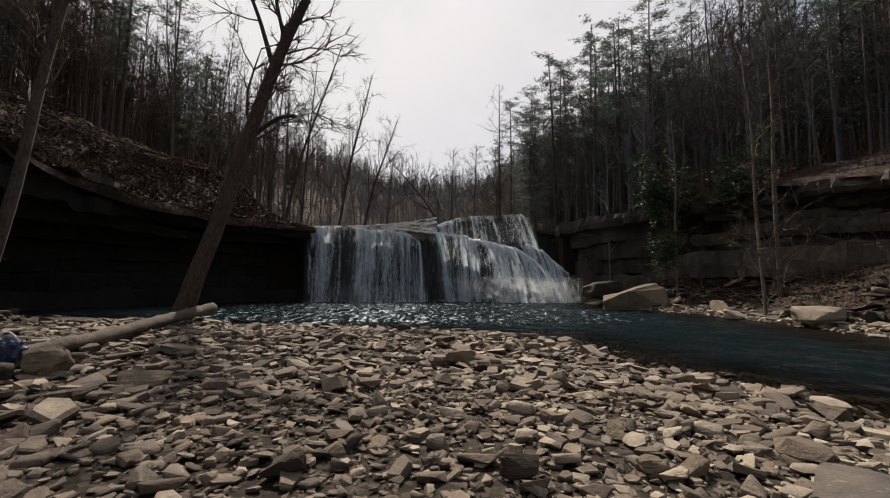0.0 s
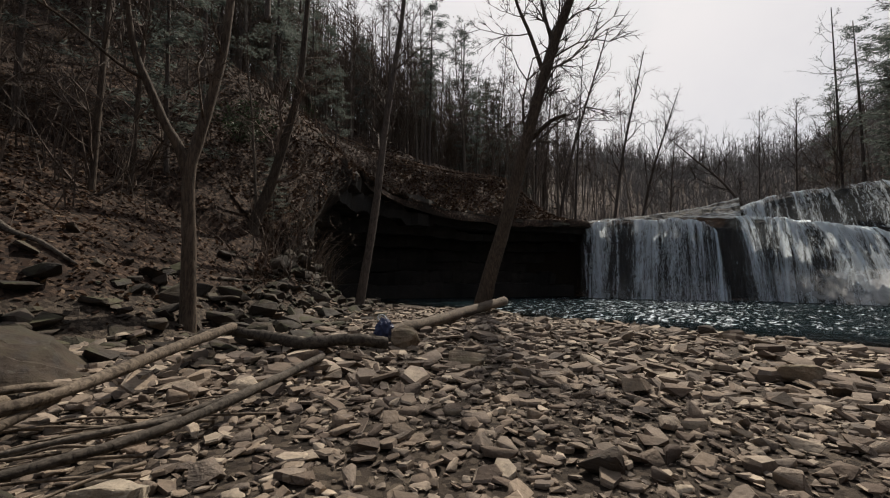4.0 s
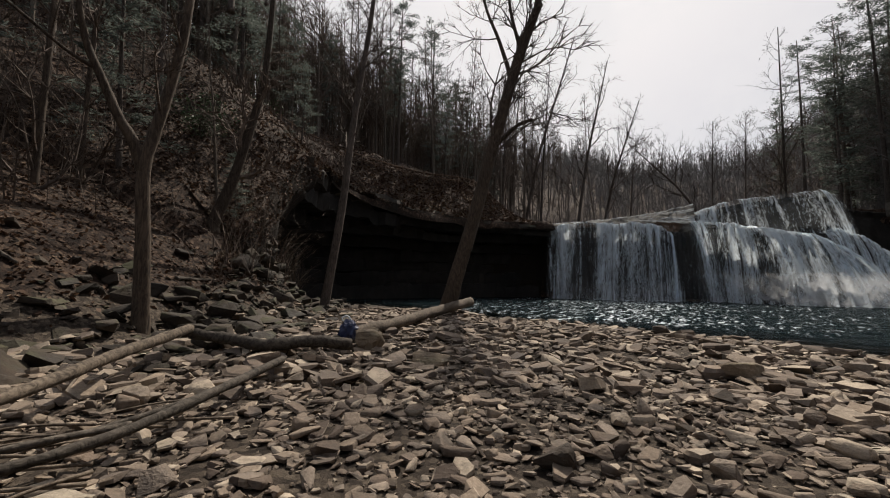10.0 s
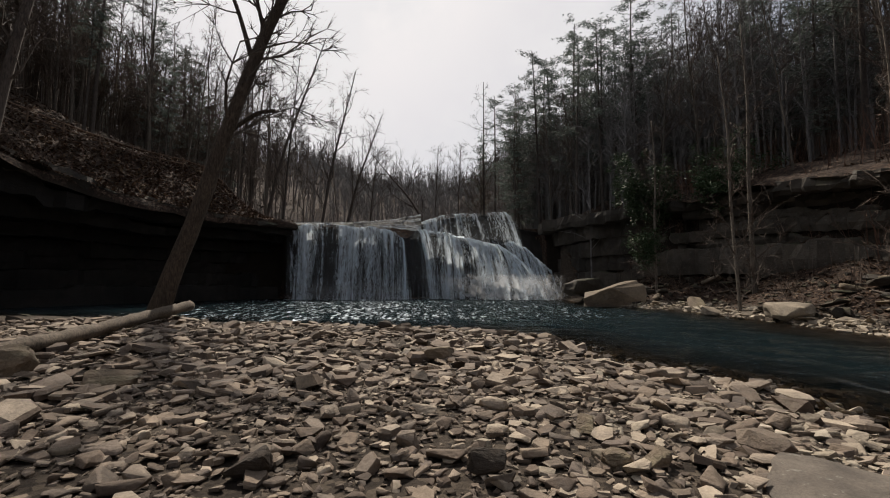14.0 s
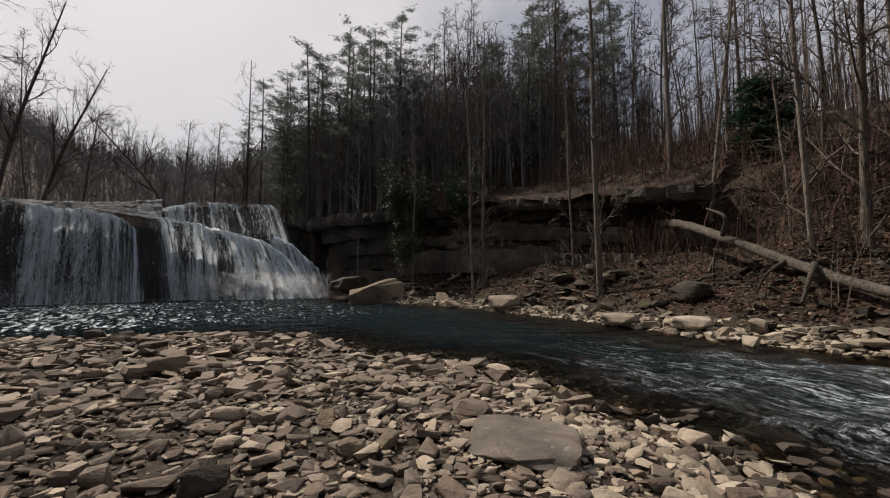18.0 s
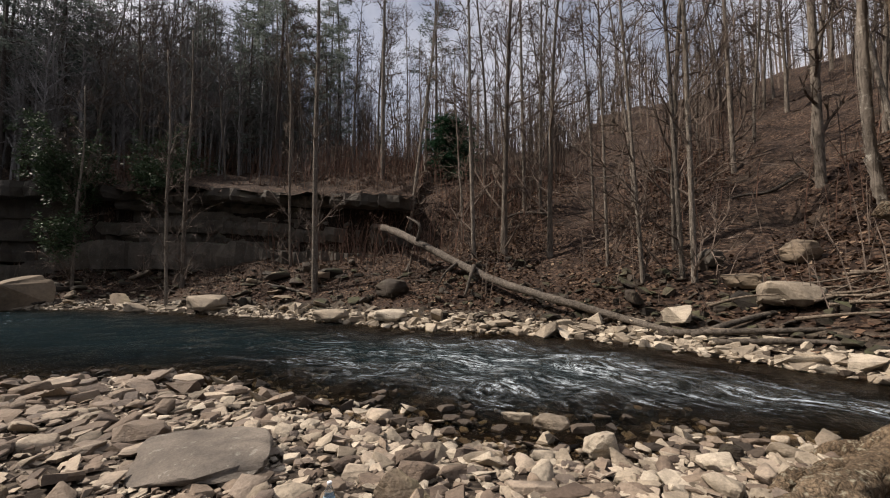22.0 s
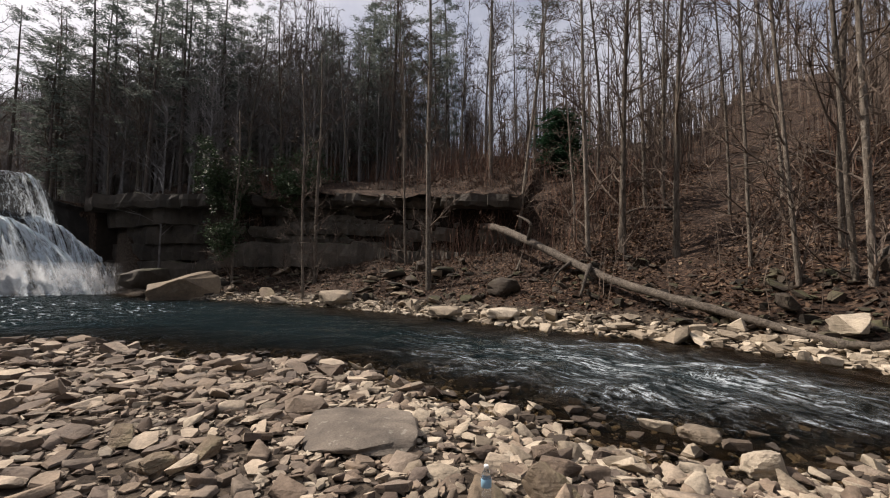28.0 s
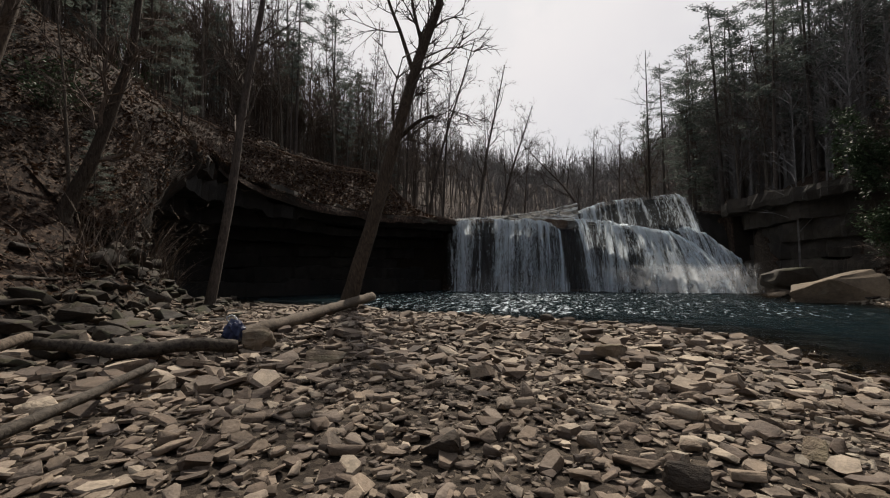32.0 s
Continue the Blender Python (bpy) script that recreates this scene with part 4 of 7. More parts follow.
def rock_under(name, lips, feet, parent, seed, set_back=0.5, hollow=1.0):
    lips, feet = np.asarray(lips, float).copy(), np.asarray(feet, float).copy()
    lips += (0, set_back * 0.7 + 1.0, -0.2)
    feet += (0, set_back + hollow, -1.0)
    rows_out = [lips + (0, 7, -0.3), lips + (0, 2.5, -0.15), lips, lips + (0, 0.1, -0.7), lips * 0.7 + feet * 0.3 + (0, 0.5, 0), lips * 0.35 + feet * 0.65 + (0, 0.6, 0), feet]
    grid, q = sheet(rows_out, seed, 0.35, 70, 34)
    return part(name, mesh_of(name, grid, [q], False), M_WET_SHADED, parent)


fall = thing("waterfall", "white waterfall dropping in threads over two dark rock ledges", "waterfall")
L1 = [(-17.6, 52.2, 8.72), (-14, 52.3, 8.6), (-10.5, 52.4, 8.5), (-7.5, 52.5, 8.3), (-5.3, 52.5, 8.1), (-4.0, 52.7, 7.6), (-3.0, 52.9, 6.6)]
F1 = [(-16.6, 49.3, -0.5), (-13.3, 49.0, -0.5), (-10.0, 48.9, -0.5), (-7.0, 48.8, -0.5), (-4.7, 48.9, -0.5), (-3.3, 49.2, -0.5), (-2.4, 49.6, -0.5)]
L2 = [(-1.2, 53.3, 7.8), (0.4, 53.2, 7.9), (2.2, 53.1, 7.7), (5.4, 53, 6.95), (8.5, 52.5, 6.1), (10.4, 52, 5.1)]
F2 = [(-0.9, 51.4, -0.5), (0.8, 51.0, -0.5), (2.8, 50.4, -0.5), (6.6, 49.4, -0.5), (10.5, 48.8, -0.5), (14.2, 49.0, -0.5)]
L3 = [(9.3, 55.2, 6.7), (11.0, 55.2, 6.9), (12.3, 54.8, 6.3), (13.8, 53.6, 4.6), (15.5, 52.2, 2.6)]
F3 = [(10.0, 50.2, -0.5), (11.8, 49.6, -0.5), (13.2, 49.3, -0.5), (14.6, 49.4, -0.5), (15.7, 50.0, -0.5)]
L4 = [(-1.6, 57.4, 9.7), (0.5, 57.2, 10.35), (2.2, 57.1, 10.75), (3.9, 57, 10.95), (5.2, 57, 10.95), (7.5, 57, 11.1), (10.0, 57, 11.1), (11.3, 57, 10.5)]
F4 = [(-1.3, 55.6, 8.3), (0.8, 55.3, 8.0), (2.6, 55.1, 7.7), (4.4, 55.0, 7.3), (5.9, 54.9, 7.0), (8.2, 54.7, 6.7), (11.0, 54.5, 6.3), (12.6, 54.4, 5.8)]
veil("curtain", L1, F1, [0.6, 0.85, 0.6, 0.25, 0.9, 0.95, 0.6, 0.7, 0.85, 0.9, 0.55, 0.35, 0.7, 0.5], M_FALL, fall, 1, 0.3, 140, 36, 0.3, 0.08)
veil("curtain", [(-1.7, 53.1, 8.25), (-0.9, 53.0, 8.2), (-0.1, 53.0, 8.05)], [(-0.3, 50.9, -0.5), (0.6, 50.7, -0.5), (1.5, 50.6, -0.5)], [0.5, 0.9, 0.9, 0.5], M_FALL, fall, 5, 0.2, 30, 30, 0.3, 0.08)
veil("curtain", L2, F2, [0.2, -0.1, 0.1, 0.7, 0.8, 1.1, 1.0, 1.15, 1.1, 1.0], M_FALL, fall, 2, 0.45, 110, 36, 0.3, 0.08)
veil("curtain", L3, F3, [0.5, 0.6, 0.85, 0.9, 0.85, 0.7], M_FALL, fall, 3, 0.4, 80, 30, 0.3, 0.08)
veil("curtain", L4, F4, [0.9, 1.15, 1.1, 0.95, -0.1, 0.9, 0.6, 0.15, 0.3, 0.2, 0.35, 1.0, 0.95], M_FALL, fall, 4, 0.25, 120, 26, 0.3, 0.08)
# shallow water running over the sloping top of the ledge
RUN = [(-20.5, 57.6, 9.5), (-15, 57.8, 9.65), (-10, 58.0, 9.8), (-6, 58.0, 10.1), (-3, 57.8, 10.6), (-1.2, 57.6, 10.9)]
LOW = [(-19.8, 52.6, 8.75), (-14.4, 52.7, 8.72), (-10, 52.9, 8.6), (-6.4, 53.0, 8.45), (-3.4, 53.3, 8.2), (-1.0, 53.6, 8.1)]
grid, q = sheet([np.array(RUN), np.array(RUN) * 0.6 + np.array(LOW) * 0.4 + (0, 0, 0.08), np.array(RUN) * 0.3 + np.array(LOW) * 0.7 + (0, 0, 0.02), np.array(LOW)], 33, 0.0, 120, 26)
grid[..., 2] += 0.12 * NOISE_A(grid[..., 0] * 0.9, grid[..., 1] * 2.2) + 0.07 * NOISE_B(grid[..., 0] * 2.3, grid[..., 1] * 4.0)
me = mesh_of("shelf_run", grid + (0, 0, 0.03), [q], True)
layer = me.uv_layers.new(name="fall")
vi = np.zeros(len(me.loops), np.int32)
me.loops.foreach_get("vertex_index", vi)
layer.data.foreach_set("uv", (np.stack([grid[..., 1] * 1.4, grid[..., 0] * 0.8], -1).reshape(-1, 2)[vi]).astype(np.float32).ravel())
me.attributes.new("thick", "FLOAT", "POINT").data.foreach_set("value", np.broadcast_to(np.interp(np.linspace(0, 1, 120), [0, 0.3, 0.6, 1], [-0.05, 0.05, 0.15, 0.35])[None], (26, 120)).astype(np.float32).ravel())
part("shelf_run", me, M_FALL, fall, "thin water running over the sloping shelf")
RUN_GRID, RUN_QUADS = grid, q
veil("curtain", [(-4.2, 53.0, 7.9), (-2.6, 53.2, 7.9), (-0.9, 53.3, 8.0)], [(-3.0, 50.6, -0.5), (-1.4, 50.8, -0.5), (0.2, 51.0, -0.5)], [0.25, 0.05, 0.0, 0.15, 0.3], M_FALL, fall, 9, 0.25, 40, 30)
for k, (low, high, far_off, much) in enumerate([(F2, 3.0, 0.9, [0.0, 0.1, 0.3, 0.7, 0.85, 0.6, 0.0]), (F1, 1.9, 0.8, [0.0, 0.3, 0.25, 0.4, 0.3, 0.35, 0.0]), (F3, 3.0, 1.0, [0.0, 0.5, 0.65, 0.5, 0.0])]):
    veil("spray", np.array(low) + (0.3, -far_off, high), np.array(low) + (0.5, -far_off - 0.5, -0.05), much, M_MIST, fall, 7 + k, 0.35, 50, 14, 0.2, 0.0)

ledge = thing("fall_ledge", "wet black rock ledges beneath and beside the waterfall", "rock ledge", kind="structure")
rock_under("rock_step", L1, F1, ledge, 11, 0.6, 2.6)
rock_under("rock_step", [(-4.6, 53.4, 7.9), (-3.0, 53.6, 7.5), (-1.6, 53.6, 7.7), *L2], [(-4.6, 51.8, -0.5), (-3.0, 51.9, -0.5), (-1.6, 52.0, -0.5), *F2], ledge, 12, 0.6, 1.6)
part("rock_shelf", mesh_of("rock_shelf", RUN_GRID - (0, 0, 0.03), [RUN_QUADS], False), M_WET_SHADED, ledge)
rock_under("rock_step", [*L3, (16.6, 52.2, 2.0)], [*F3, (17, 51, -0.5)], ledge, 13, 0.6, 0.9)
rock_under("rock_step", [(-6, 58, 9.3), (-3.4, 57.8, 9.5), *L4, (12.4, 57, 9.6), (14.5, 57, 9.0), (17.5, 57.5, 9.0)], [(-6, 57, 7.6), (-3.4, 56.8, 7.4), *F4, (13.4, 55.5, 4.6), (15, 55.5, 3), (17.5, 55.5, 2)], ledge, 14, 0.5, 0.4)

# ---- trees ----
def limb(soup, start, way, length, radius, sides, segs, rng, droop=0.0, wander=0.18):
    """One tapering branch; returns its path."""
    p, d, path = np.array(start, float), np.array(way, float), [np.array(start, float)]
    d /= np.linalg.norm(d)
    for k in range(segs):
        d = d + wander * rng.normal(size=3) + np.array([0, 0, 0.06 - droop])
        d /= np.linalg.norm(d)
        p = p + d * length / segs
        path.append(p)
    path = np.array(path)
    soup.add(*tube(path, radius * np.linspace(1, 0.28, segs + 1), sides, cap=False))
    return path, d


def fan_out(d, angle, rng):
    """A direction that leaves d by about that angle, to any side."""
    side = np.cross(d, rng.normal(size=3))
    side /= np.linalg.norm(side) + 1e-9
    return d * math.cos(angle) + side * math.sin(angle)


def crown_on(soup, path, radius, rng, first, count, reach, level2=6, twigs=4, rise=0.9):
    """Limbs, branches and twigs on the upper part of a stem."""
    n = len(path)
    for k in range(count):
        f = first + (0.97 - first) * (k + rng.uniform(0, 1)) / count
        i = min(int(f * (n - 1)), n - 2)
        start = path[i] + (path[i + 1] - path[i]) * (f * (n - 1) - i)
        stem = path[i + 1] - path[i]
        stem = stem / np.linalg.norm(stem)
        d = fan_out(stem, rng.uniform(0.6, 1.15) * rise, rng)
        length = reach * math.sqrt(max(1.08 - f, 0.04) / (1.08 - first)) * rng.uniform(0.6, 1.15)
        r = max(radius * (1 - f * 0.8) * rng.uniform(0.35, 0.55), 0.03)
        lp, ld = limb(soup, start, d, length, r, 4, 4, rng, -0.05)
        for j in range(level2):
            a = rng.integers(1, 5)
            q, qd = limb(soup, lp[a], fan_out(lp[a] - lp[a - 1], rng.uniform(0.4, 0.9), rng) / 1, length * rng.uniform(0.25, 0.5), max(r * 0.5, 0.022), 3, 2, rng, -0.03, 0.22)
            for m in range(twigs):
                b = rng.integers(1, 3)
                way = fan_out(qd, rng.uniform(0.3, 0.8), rng)
                wide = np.cross(way, rng.normal(size=3))
                wide *= max(r * 0.25, 0.013) / (np.linalg.norm(wide) + 1e-9)
                soup.add([q[b] - wide, q[b] + wide, q[b] + way * length * rng.uniform(0.16, 0.36)], [[0, 1, 2]])


def trunk_path(height_m, rng, lean=0.03, wander=0.05, segs=12):
    d, p, out = np.array([lean * rng.normal(), lean * rng.normal(), 1.0]), np.zeros(3), [np.array([0, 0, -0.5]), np.zeros(3)]
    for k in range(segs):
        d = d + np.array([*(wander * rng.normal(size=2)), 0]) * 0.5
        d[2] = 1.0
        p = p + d / np.linalg.norm(d) * height_m / segs
        out.append(p)
    return np.array(out)


def flare(n, r, foot=1.5):
    """Trunk radii: a swollen foot, then an even taper."""
    f = np.linspace(0, 1, n)
    return r * (1 - 0.8 * f) * (1 + (foot - 1) * np.exp(-f * 22))


def bare_meshes(seed, h, r, first=0.42, count=16, reach=3.6, level2=7, twigs=10, lean=0.03):
    rng = np.random.default_rng(seed)
    path = trunk_path(h, rng, lean)
    trunk, crown = Soup(), Soup()
    trunk.add(*tube(path, flare(len(path), r), 8))
    crown_on(crown, path, r, rng, first, count, reach, level2, twigs)
    return trunk.mesh("trunk", True), crown.mesh("crown")


def plant(name, trunk, crown, bark, leaf, label, category, group, x, y, turn=0.0, size=1.0, z=None):
    """A tree standing at a place, from shared meshes."""
    ob = thing(name, label, category, group)
    for key, me, mat in (("trunk", trunk, bark), ("crown", crown, leaf)):
        o = part(key, me, None, ob)
        if not me.materials:
            me.materials.append(mat)
    ob.matrix_basis = pose(x, y, height(x, y) if z is None else z, 0, 0, turn) @ Matrix.Scale(size, 4)
    return ob


def pine_meshes(seed, h, r, first, reach, boughs=46, clumps=34, spray=0.36):
    """An evergreen: a straight stem and level boughs set with many small sprays."""
    rng = np.random.default_rng(seed)
    path = trunk_path(h, rng, 0.02, 0.02)
    trunk, crown = Soup(), Soup()
    trunk.add(*tube(path, flare(len(path), r), 7))
    pts = []
    for k in range(boughs):
        f = first + (0.99 - first) * (k + rng.uniform()) / boughs
        z = f * h
        c = np.array([np.interp(z, path[:, 2], path[:, 0]), np.interp(z, path[:, 2], path[:, 1]), z])
        a = rng.uniform(0, 2 * math.pi)
        length = reach * (0.22 + 0.78 * ((1 - f) / (1 - first)) ** 0.55) * rng.uniform(0.3, 1.25)
        d = np.array([math.cos(a), math.sin(a), rng.uniform(-0.1, 0.45)])
        lp, _ = limb(trunk, c, d, length, r * 0.22 * (1.1 - f), 3, 3, rng, 0.08, 0.08)
        for j in range(clumps):
            t = rng.uniform(0.25, 1.0) ** 0.8 * 3
            i = min(int(t), 2)
            pts.append(lp[i] + (lp[i + 1] - lp[i]) * (t - i) + rng.normal(size=3) * (0.45, 0.45, 0.2) * spray * 1.7)
    pts = np.array(pts)
    n = len(pts)
    a = rng.uniform(0, 2 * np.pi, (n, 3))
    for k in range(3):
        d = np.stack([np.cos(a[:, k]), np.sin(a[:, k]), rng.uniform(-0.5, 0.35, n)], -1)
        side = np.cross(d, rng.normal(size=(n, 3)))
        side /= np.linalg.norm(side, axis=1, keepdims=True)
        long = spray * rng.uniform(0.6, 1.3, (n, 1))
        wide = long * 0.12
        v = np.stack([pts - side * wide * 0.4, pts + d * long * 0.55 - side * wide, pts + d * long, pts + d * long * 0.5 + side * wide], 1)
        crown.add(v.reshape(-1, 3), np.arange(n * 4).reshape(n, 4))
    return trunk.mesh("trunk", True), crown.mesh("crown")


BARE = [bare_meshes(100 + k, h, r, first, count, reach) for k, (h, r, first, count, reach) in enumerate(
    [(21, 0.16, 0.24, 20, 4.2), (24, 0.21, 0.28, 21, 4.8), (17, 0.11, 0.18, 18, 3.2), (22, 0.13, 0.32, 17, 3.6), (19, 0.17, 0.18, 20, 4.4), (14, 0.08, 0.15, 15, 2.8), (23, 0.12, 0.35, 16, 3.2)])]
PALE = [tuple(m.copy() for m in BARE[k]) for k in (2, 3, 6)]
PINES = [pine_meshes(200 + k, h, r, first, reach, boughs) for k, (h, r, first, reach, boughs) in enumerate([(23, 0.24, 0.22, 4.6, 44), (18, 0.2, 0.10, 4.2, 50), (26, 0.27, 0.42, 4.8, 38)])]

KINDS = {
    "bare": ("tree", BARE, M_BARK, M_TWIG, "tall bare winter tree with grey bark on the wooded slope", "tree", "bare woodland trees"),
    "pale": ("tree", PALE, M_BARK_PALE, M_TWIG, "slender bare tree with pale grey bark on the bank", "tree", "pale woodland trees"),
    "pine": ("evergreen_tree", PINES, M_BARK_DARK, M_HAZED_NEEDLE, "tall dark green evergreen among bare trees", "evergreen tree", "woodland evergreens"),
}


def grow(kind, x, y, rng, size=None, variant=None):
    name, meshes, bark, leaf, label, category, group = KINDS[kind]
    t, c = meshes[rng.integers(len(meshes)) if variant is None else variant]
    return plant(name, t, c, bark, leaf, label, category, group, x, y, rng.uniform(0, 360), size or rng.uniform(0.78, 1.18))


# woods on the slopes: places by chance, evergreens where they gather
rng = np.random.default_rng(11)
taken = [(-12.3, 5.0), (-13, 21.6), (4.5, -2.9), (-21.5, 19.7)]
made = {"bare": 0, "pale": 0, "pine": 0}


def free(x, y, gap):
    if any((x - a) ** 2 + (y - b) ** 2 < gap * gap for a, b in taken):
        return False
    taken.append((x, y))
    return True


def wood(count, xs, ys, gap, chance, kinds, size=(0.78, 1.18)):
    n, tries = 0, 0
    while n < count and tries < count * 30:
        tries += 1
        x, y = rng.uniform(*xs), rng.uniform(*ys)
        if abs(x) < 9.5 and -14 < y < 60:
            continue
        if x < 0:
            off, place, _ = along(np.array([[x, y]]), LEFT)
            if place[0] > 4.4 and off[0] < 9.0:
                continue
        else:
            off, place, _ = along(np.array([[x, y]]), FAR)
            if 0.2 < place[0] < 5.0 and off[0] < 9.6:
                continue
        p = np.array([[x, y]])
        if inside(p, WATER)[0] or chance(x, y) < rng.uniform():
            continue
        lit = float(heights(np.array([x]), np.array([y]))[2][0])
        if lit < 0.9 or not free(x, y, gap):
            continue
        kind = kinds(x, y)
        made[kind] += 1
        grow(kind, x, y, rng, rng.uniform(*size))
        n += 1


def left_kind(x, y):
    if y > 20 and x < -22 and rng.uniform() < 0.14:
        return "pine"
    return "bare"


def right_kind(x, y):
    if y > 26:
        return "pine" if rng.uniform() < 0.33 else "bare"
    return "pale" if rng.uniform() < 0.55 and y < 16 else ("pine" if y > 18 and rng.uniform() < 0.15 else "bare")


wood(40, (-58, -28), (16, 66), 1.8, lambda x, y: 1.0, lambda x, y: "pine" if (rng.uniform() < 0.55 and y < 30) else "bare", (0.8, 1.1))
wood(80, (-62, -14), (-25, 72), 1.7, lambda x, y: 1.0 if math.hypot(x + 11, y - 10) > 13 else 0.12, left_kind)
wood(52, (16, 46), (31, 78), 1.4, lambda x, y: 1.0, lambda x, y: "pine" if rng.uniform() < 0.24 else "bare", (0.8, 1.15))
wood(105, (16, 62), (-40, 60), 1.7, lambda x, y: 1.0, right_kind)
wood(44, (-62, -25), (40, 78), 2.0, lambda x, y: 1.0, lambda x, y: "pine" if (rng.uniform() < 0.4 and x < -36) else "bare", (0.85, 1.15))
wood(70, (-44, 36), (62, 125), 3.0, lambda x, y: 1.0 if abs(x + 3) > 26 else (0.0 if x < 9 else 0.4), lambda x, y: "pine" if (x > 12 and rng.uniform() < 0.55) else "bare", (0.75, 1.1))


# added woods, mostly unseen behind the camera, to hold back sky light
wood(22, (-60, 60), (-60, -14), 3.0, lambda x, y: 1.0, lambda x, y: "pine" if rng.uniform() < 0.4 else "bare")


# far woods, past counting
def far_wood(name, count, xs, ys, seed, label, tone=None, tall=(8, 16), thin=0.75):
    rng = np.random.default_rng(seed)
    x, y = rng.uniform(*xs, count), rng.uniform(*ys, count)
    z, _, lit = heights(x, y)
    roof = along(np.stack([x, y], -1), LEFT)[0]
    s = Soup()
    for k in range(count):
        if thin == 0 and (lit[k] < 0.9 or (y[k] < 60 and x[k] < 0 and roof[k] < 9)):
            continue
        if (abs(x[k]) < 16 and y[k] < 96) or (y[k] > 60 and y[k] < 150 and abs(x[k]) < 70 and rng.uniform() < thin):
            continue
        h = rng.uniform(*tall)
        top = np.array([x[k] + rng.normal() * 0.6, y[k], z[k] + h])
        foot = np.array([x[k], y[k], z[k] - 0.3])
        s.add(*tube([foot, (foot + top) / 2, top], [0.11, 0.08, 0.02], 3, cap=False))
        for j in range(26):
            f = rng.uniform(0.25, 0.98)
            p = foot + (top - foot) * f
            d = np.array([rng.normal(), rng.normal(), rng.uniform(0.5, 1.6)])
            d *= h * 0.30 * math.sqrt(1.1 - f) / np.linalg.norm(d)
            s.add([p - (0.06, 0, 0), p + (0.06, 0, 0), p + d], [[0, 1, 2]])
            e = np.array([rng.normal(), rng.normal(), 0.6]) * h * 0.05
            s.add([p + d * 0.5 - (0, 0, 0.04), p + d * 0.5 + (0, 0, 0.04), p + d * 0.5 + e], [[0, 1, 2]])
    ob = part(name, s, tone or M_HAZED_TWIG, None, label, "stuff")
    ob["category"] = "woods"
    return ob


far_wood("undergrowth_trees", 620, (27, 62), (33, 96), 34, "crowd of thin bare trees behind the outcrop", M_HAZED_TWIG, (9, 21), 0)
far_wood("undergrowth_trees", 420, (16.5, 40), (44, 90), 36, "crowd of thin bare trees beside the fall", M_HAZED_TWIG, (9, 20), 0)
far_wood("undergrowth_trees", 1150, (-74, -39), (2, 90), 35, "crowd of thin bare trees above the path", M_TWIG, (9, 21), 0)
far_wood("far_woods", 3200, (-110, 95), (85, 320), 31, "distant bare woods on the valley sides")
far_wood("far_woods", 1700, (-60, 80), (110, 240), 37, "dense bare woods on the hill that closes the valley", M_HAZED_TWIG, (5, 9), 0.3)
far_wood("far_woods", 1300, (46, 190), (-80, 130), 32, "bare woods along the ridge behind the bank", M_TWIG)
far_wood("far_woods", 1100, (-190, -44), (-60, 130), 33, "bare woods higher up the hillside", M_BARK_DARK)

# ---- single trees ----
rng = np.random.default_rng(21)


def own_tree(name, label, category, stems, bark, twig, x, y, first=0.5, count=12, reach=3.0, sides=10, group="", z=None, seed=1, level2=7, twigs=9):
    """A tree drawn for its place: each stem a list of points from the foot with a radius at both ends."""
    r = np.random.default_rng(seed)
    ob = thing(name, label, category, group)
    crown = Soup()
    for k, (pts, r0, r1, part_name) in enumerate(stems):
        path = bend(pts, max(len(pts) * 4, 10))
        f = np.linspace(0, 1, len(path))
        radii = (r0 + (r1 - r0) * f) * (1 + (0.5 * np.exp(-f * 14) if k == 0 else 0))
        part(part_name, Soup().add(*tube(path, radii, sides, jitter=0.03, rng=r)).mesh("trunk", True), bark, ob)
        crown_on(crown, path, r0, r, first if k == 0 else 0.25, count if k == 0 else count // 2, reach, level2, twigs)
    part("crown", crown, twig, ob)
    ob.location = (x, y, height(x, y) if z is None else z)
    return ob


own_tree("leaning_tree", "big leaning bare tree with grey bark at the pool's edge", "tree",
         [([(-0.1, -0.1, -0.6), (0.0, 0.0, 0.35), (0.45, 0.25, 2.3), (1.15, 0.65, 5.0), (2.1, 1.2, 9.2), (3.3, 1.8, 14.0), (4.05, 2.2, 16.6), (4.75, 2.5, 18.6)], 0.50, 0.25, "trunk"),
          ([(4.6, 2.45, 18.2), (5.0, 2.6, 20.0), (6.0, 2.8, 21.6), (8.4, 3.0, 23.0)], 0.22, 0.06, "limb"),
          ([(4.7, 2.5, 18.4), (4.9, 2.6, 21.0), (5.4, 2.7, 24.5)], 0.20, 0.05, "limb"),
          ([(3.25, 1.8, 13.8), (2.5, 1.6, 16.4), (1.6, 1.3, 19.2), (1.3, 1.2, 22.5)], 0.15, 0.04, "limb"),
          ([(3.75, 2.0, 15.6), (3.1, 1.9, 18.6), (3.0, 1.8, 22.0)], 0.13, 0.04, "limb"),
          ([(2.25, 1.3, 9.6), (2.7, 1.6, 10.2), (3.55, 1.95, 11.0), (4.4, 2.25, 11.3)], 0.15, 0.10, "limb")],
         M_BARK_BROWN, M_BARK_DARK, -13.1, 21.3, 0.55, 13, 4.2, 12, seed=5, z=-0.05)
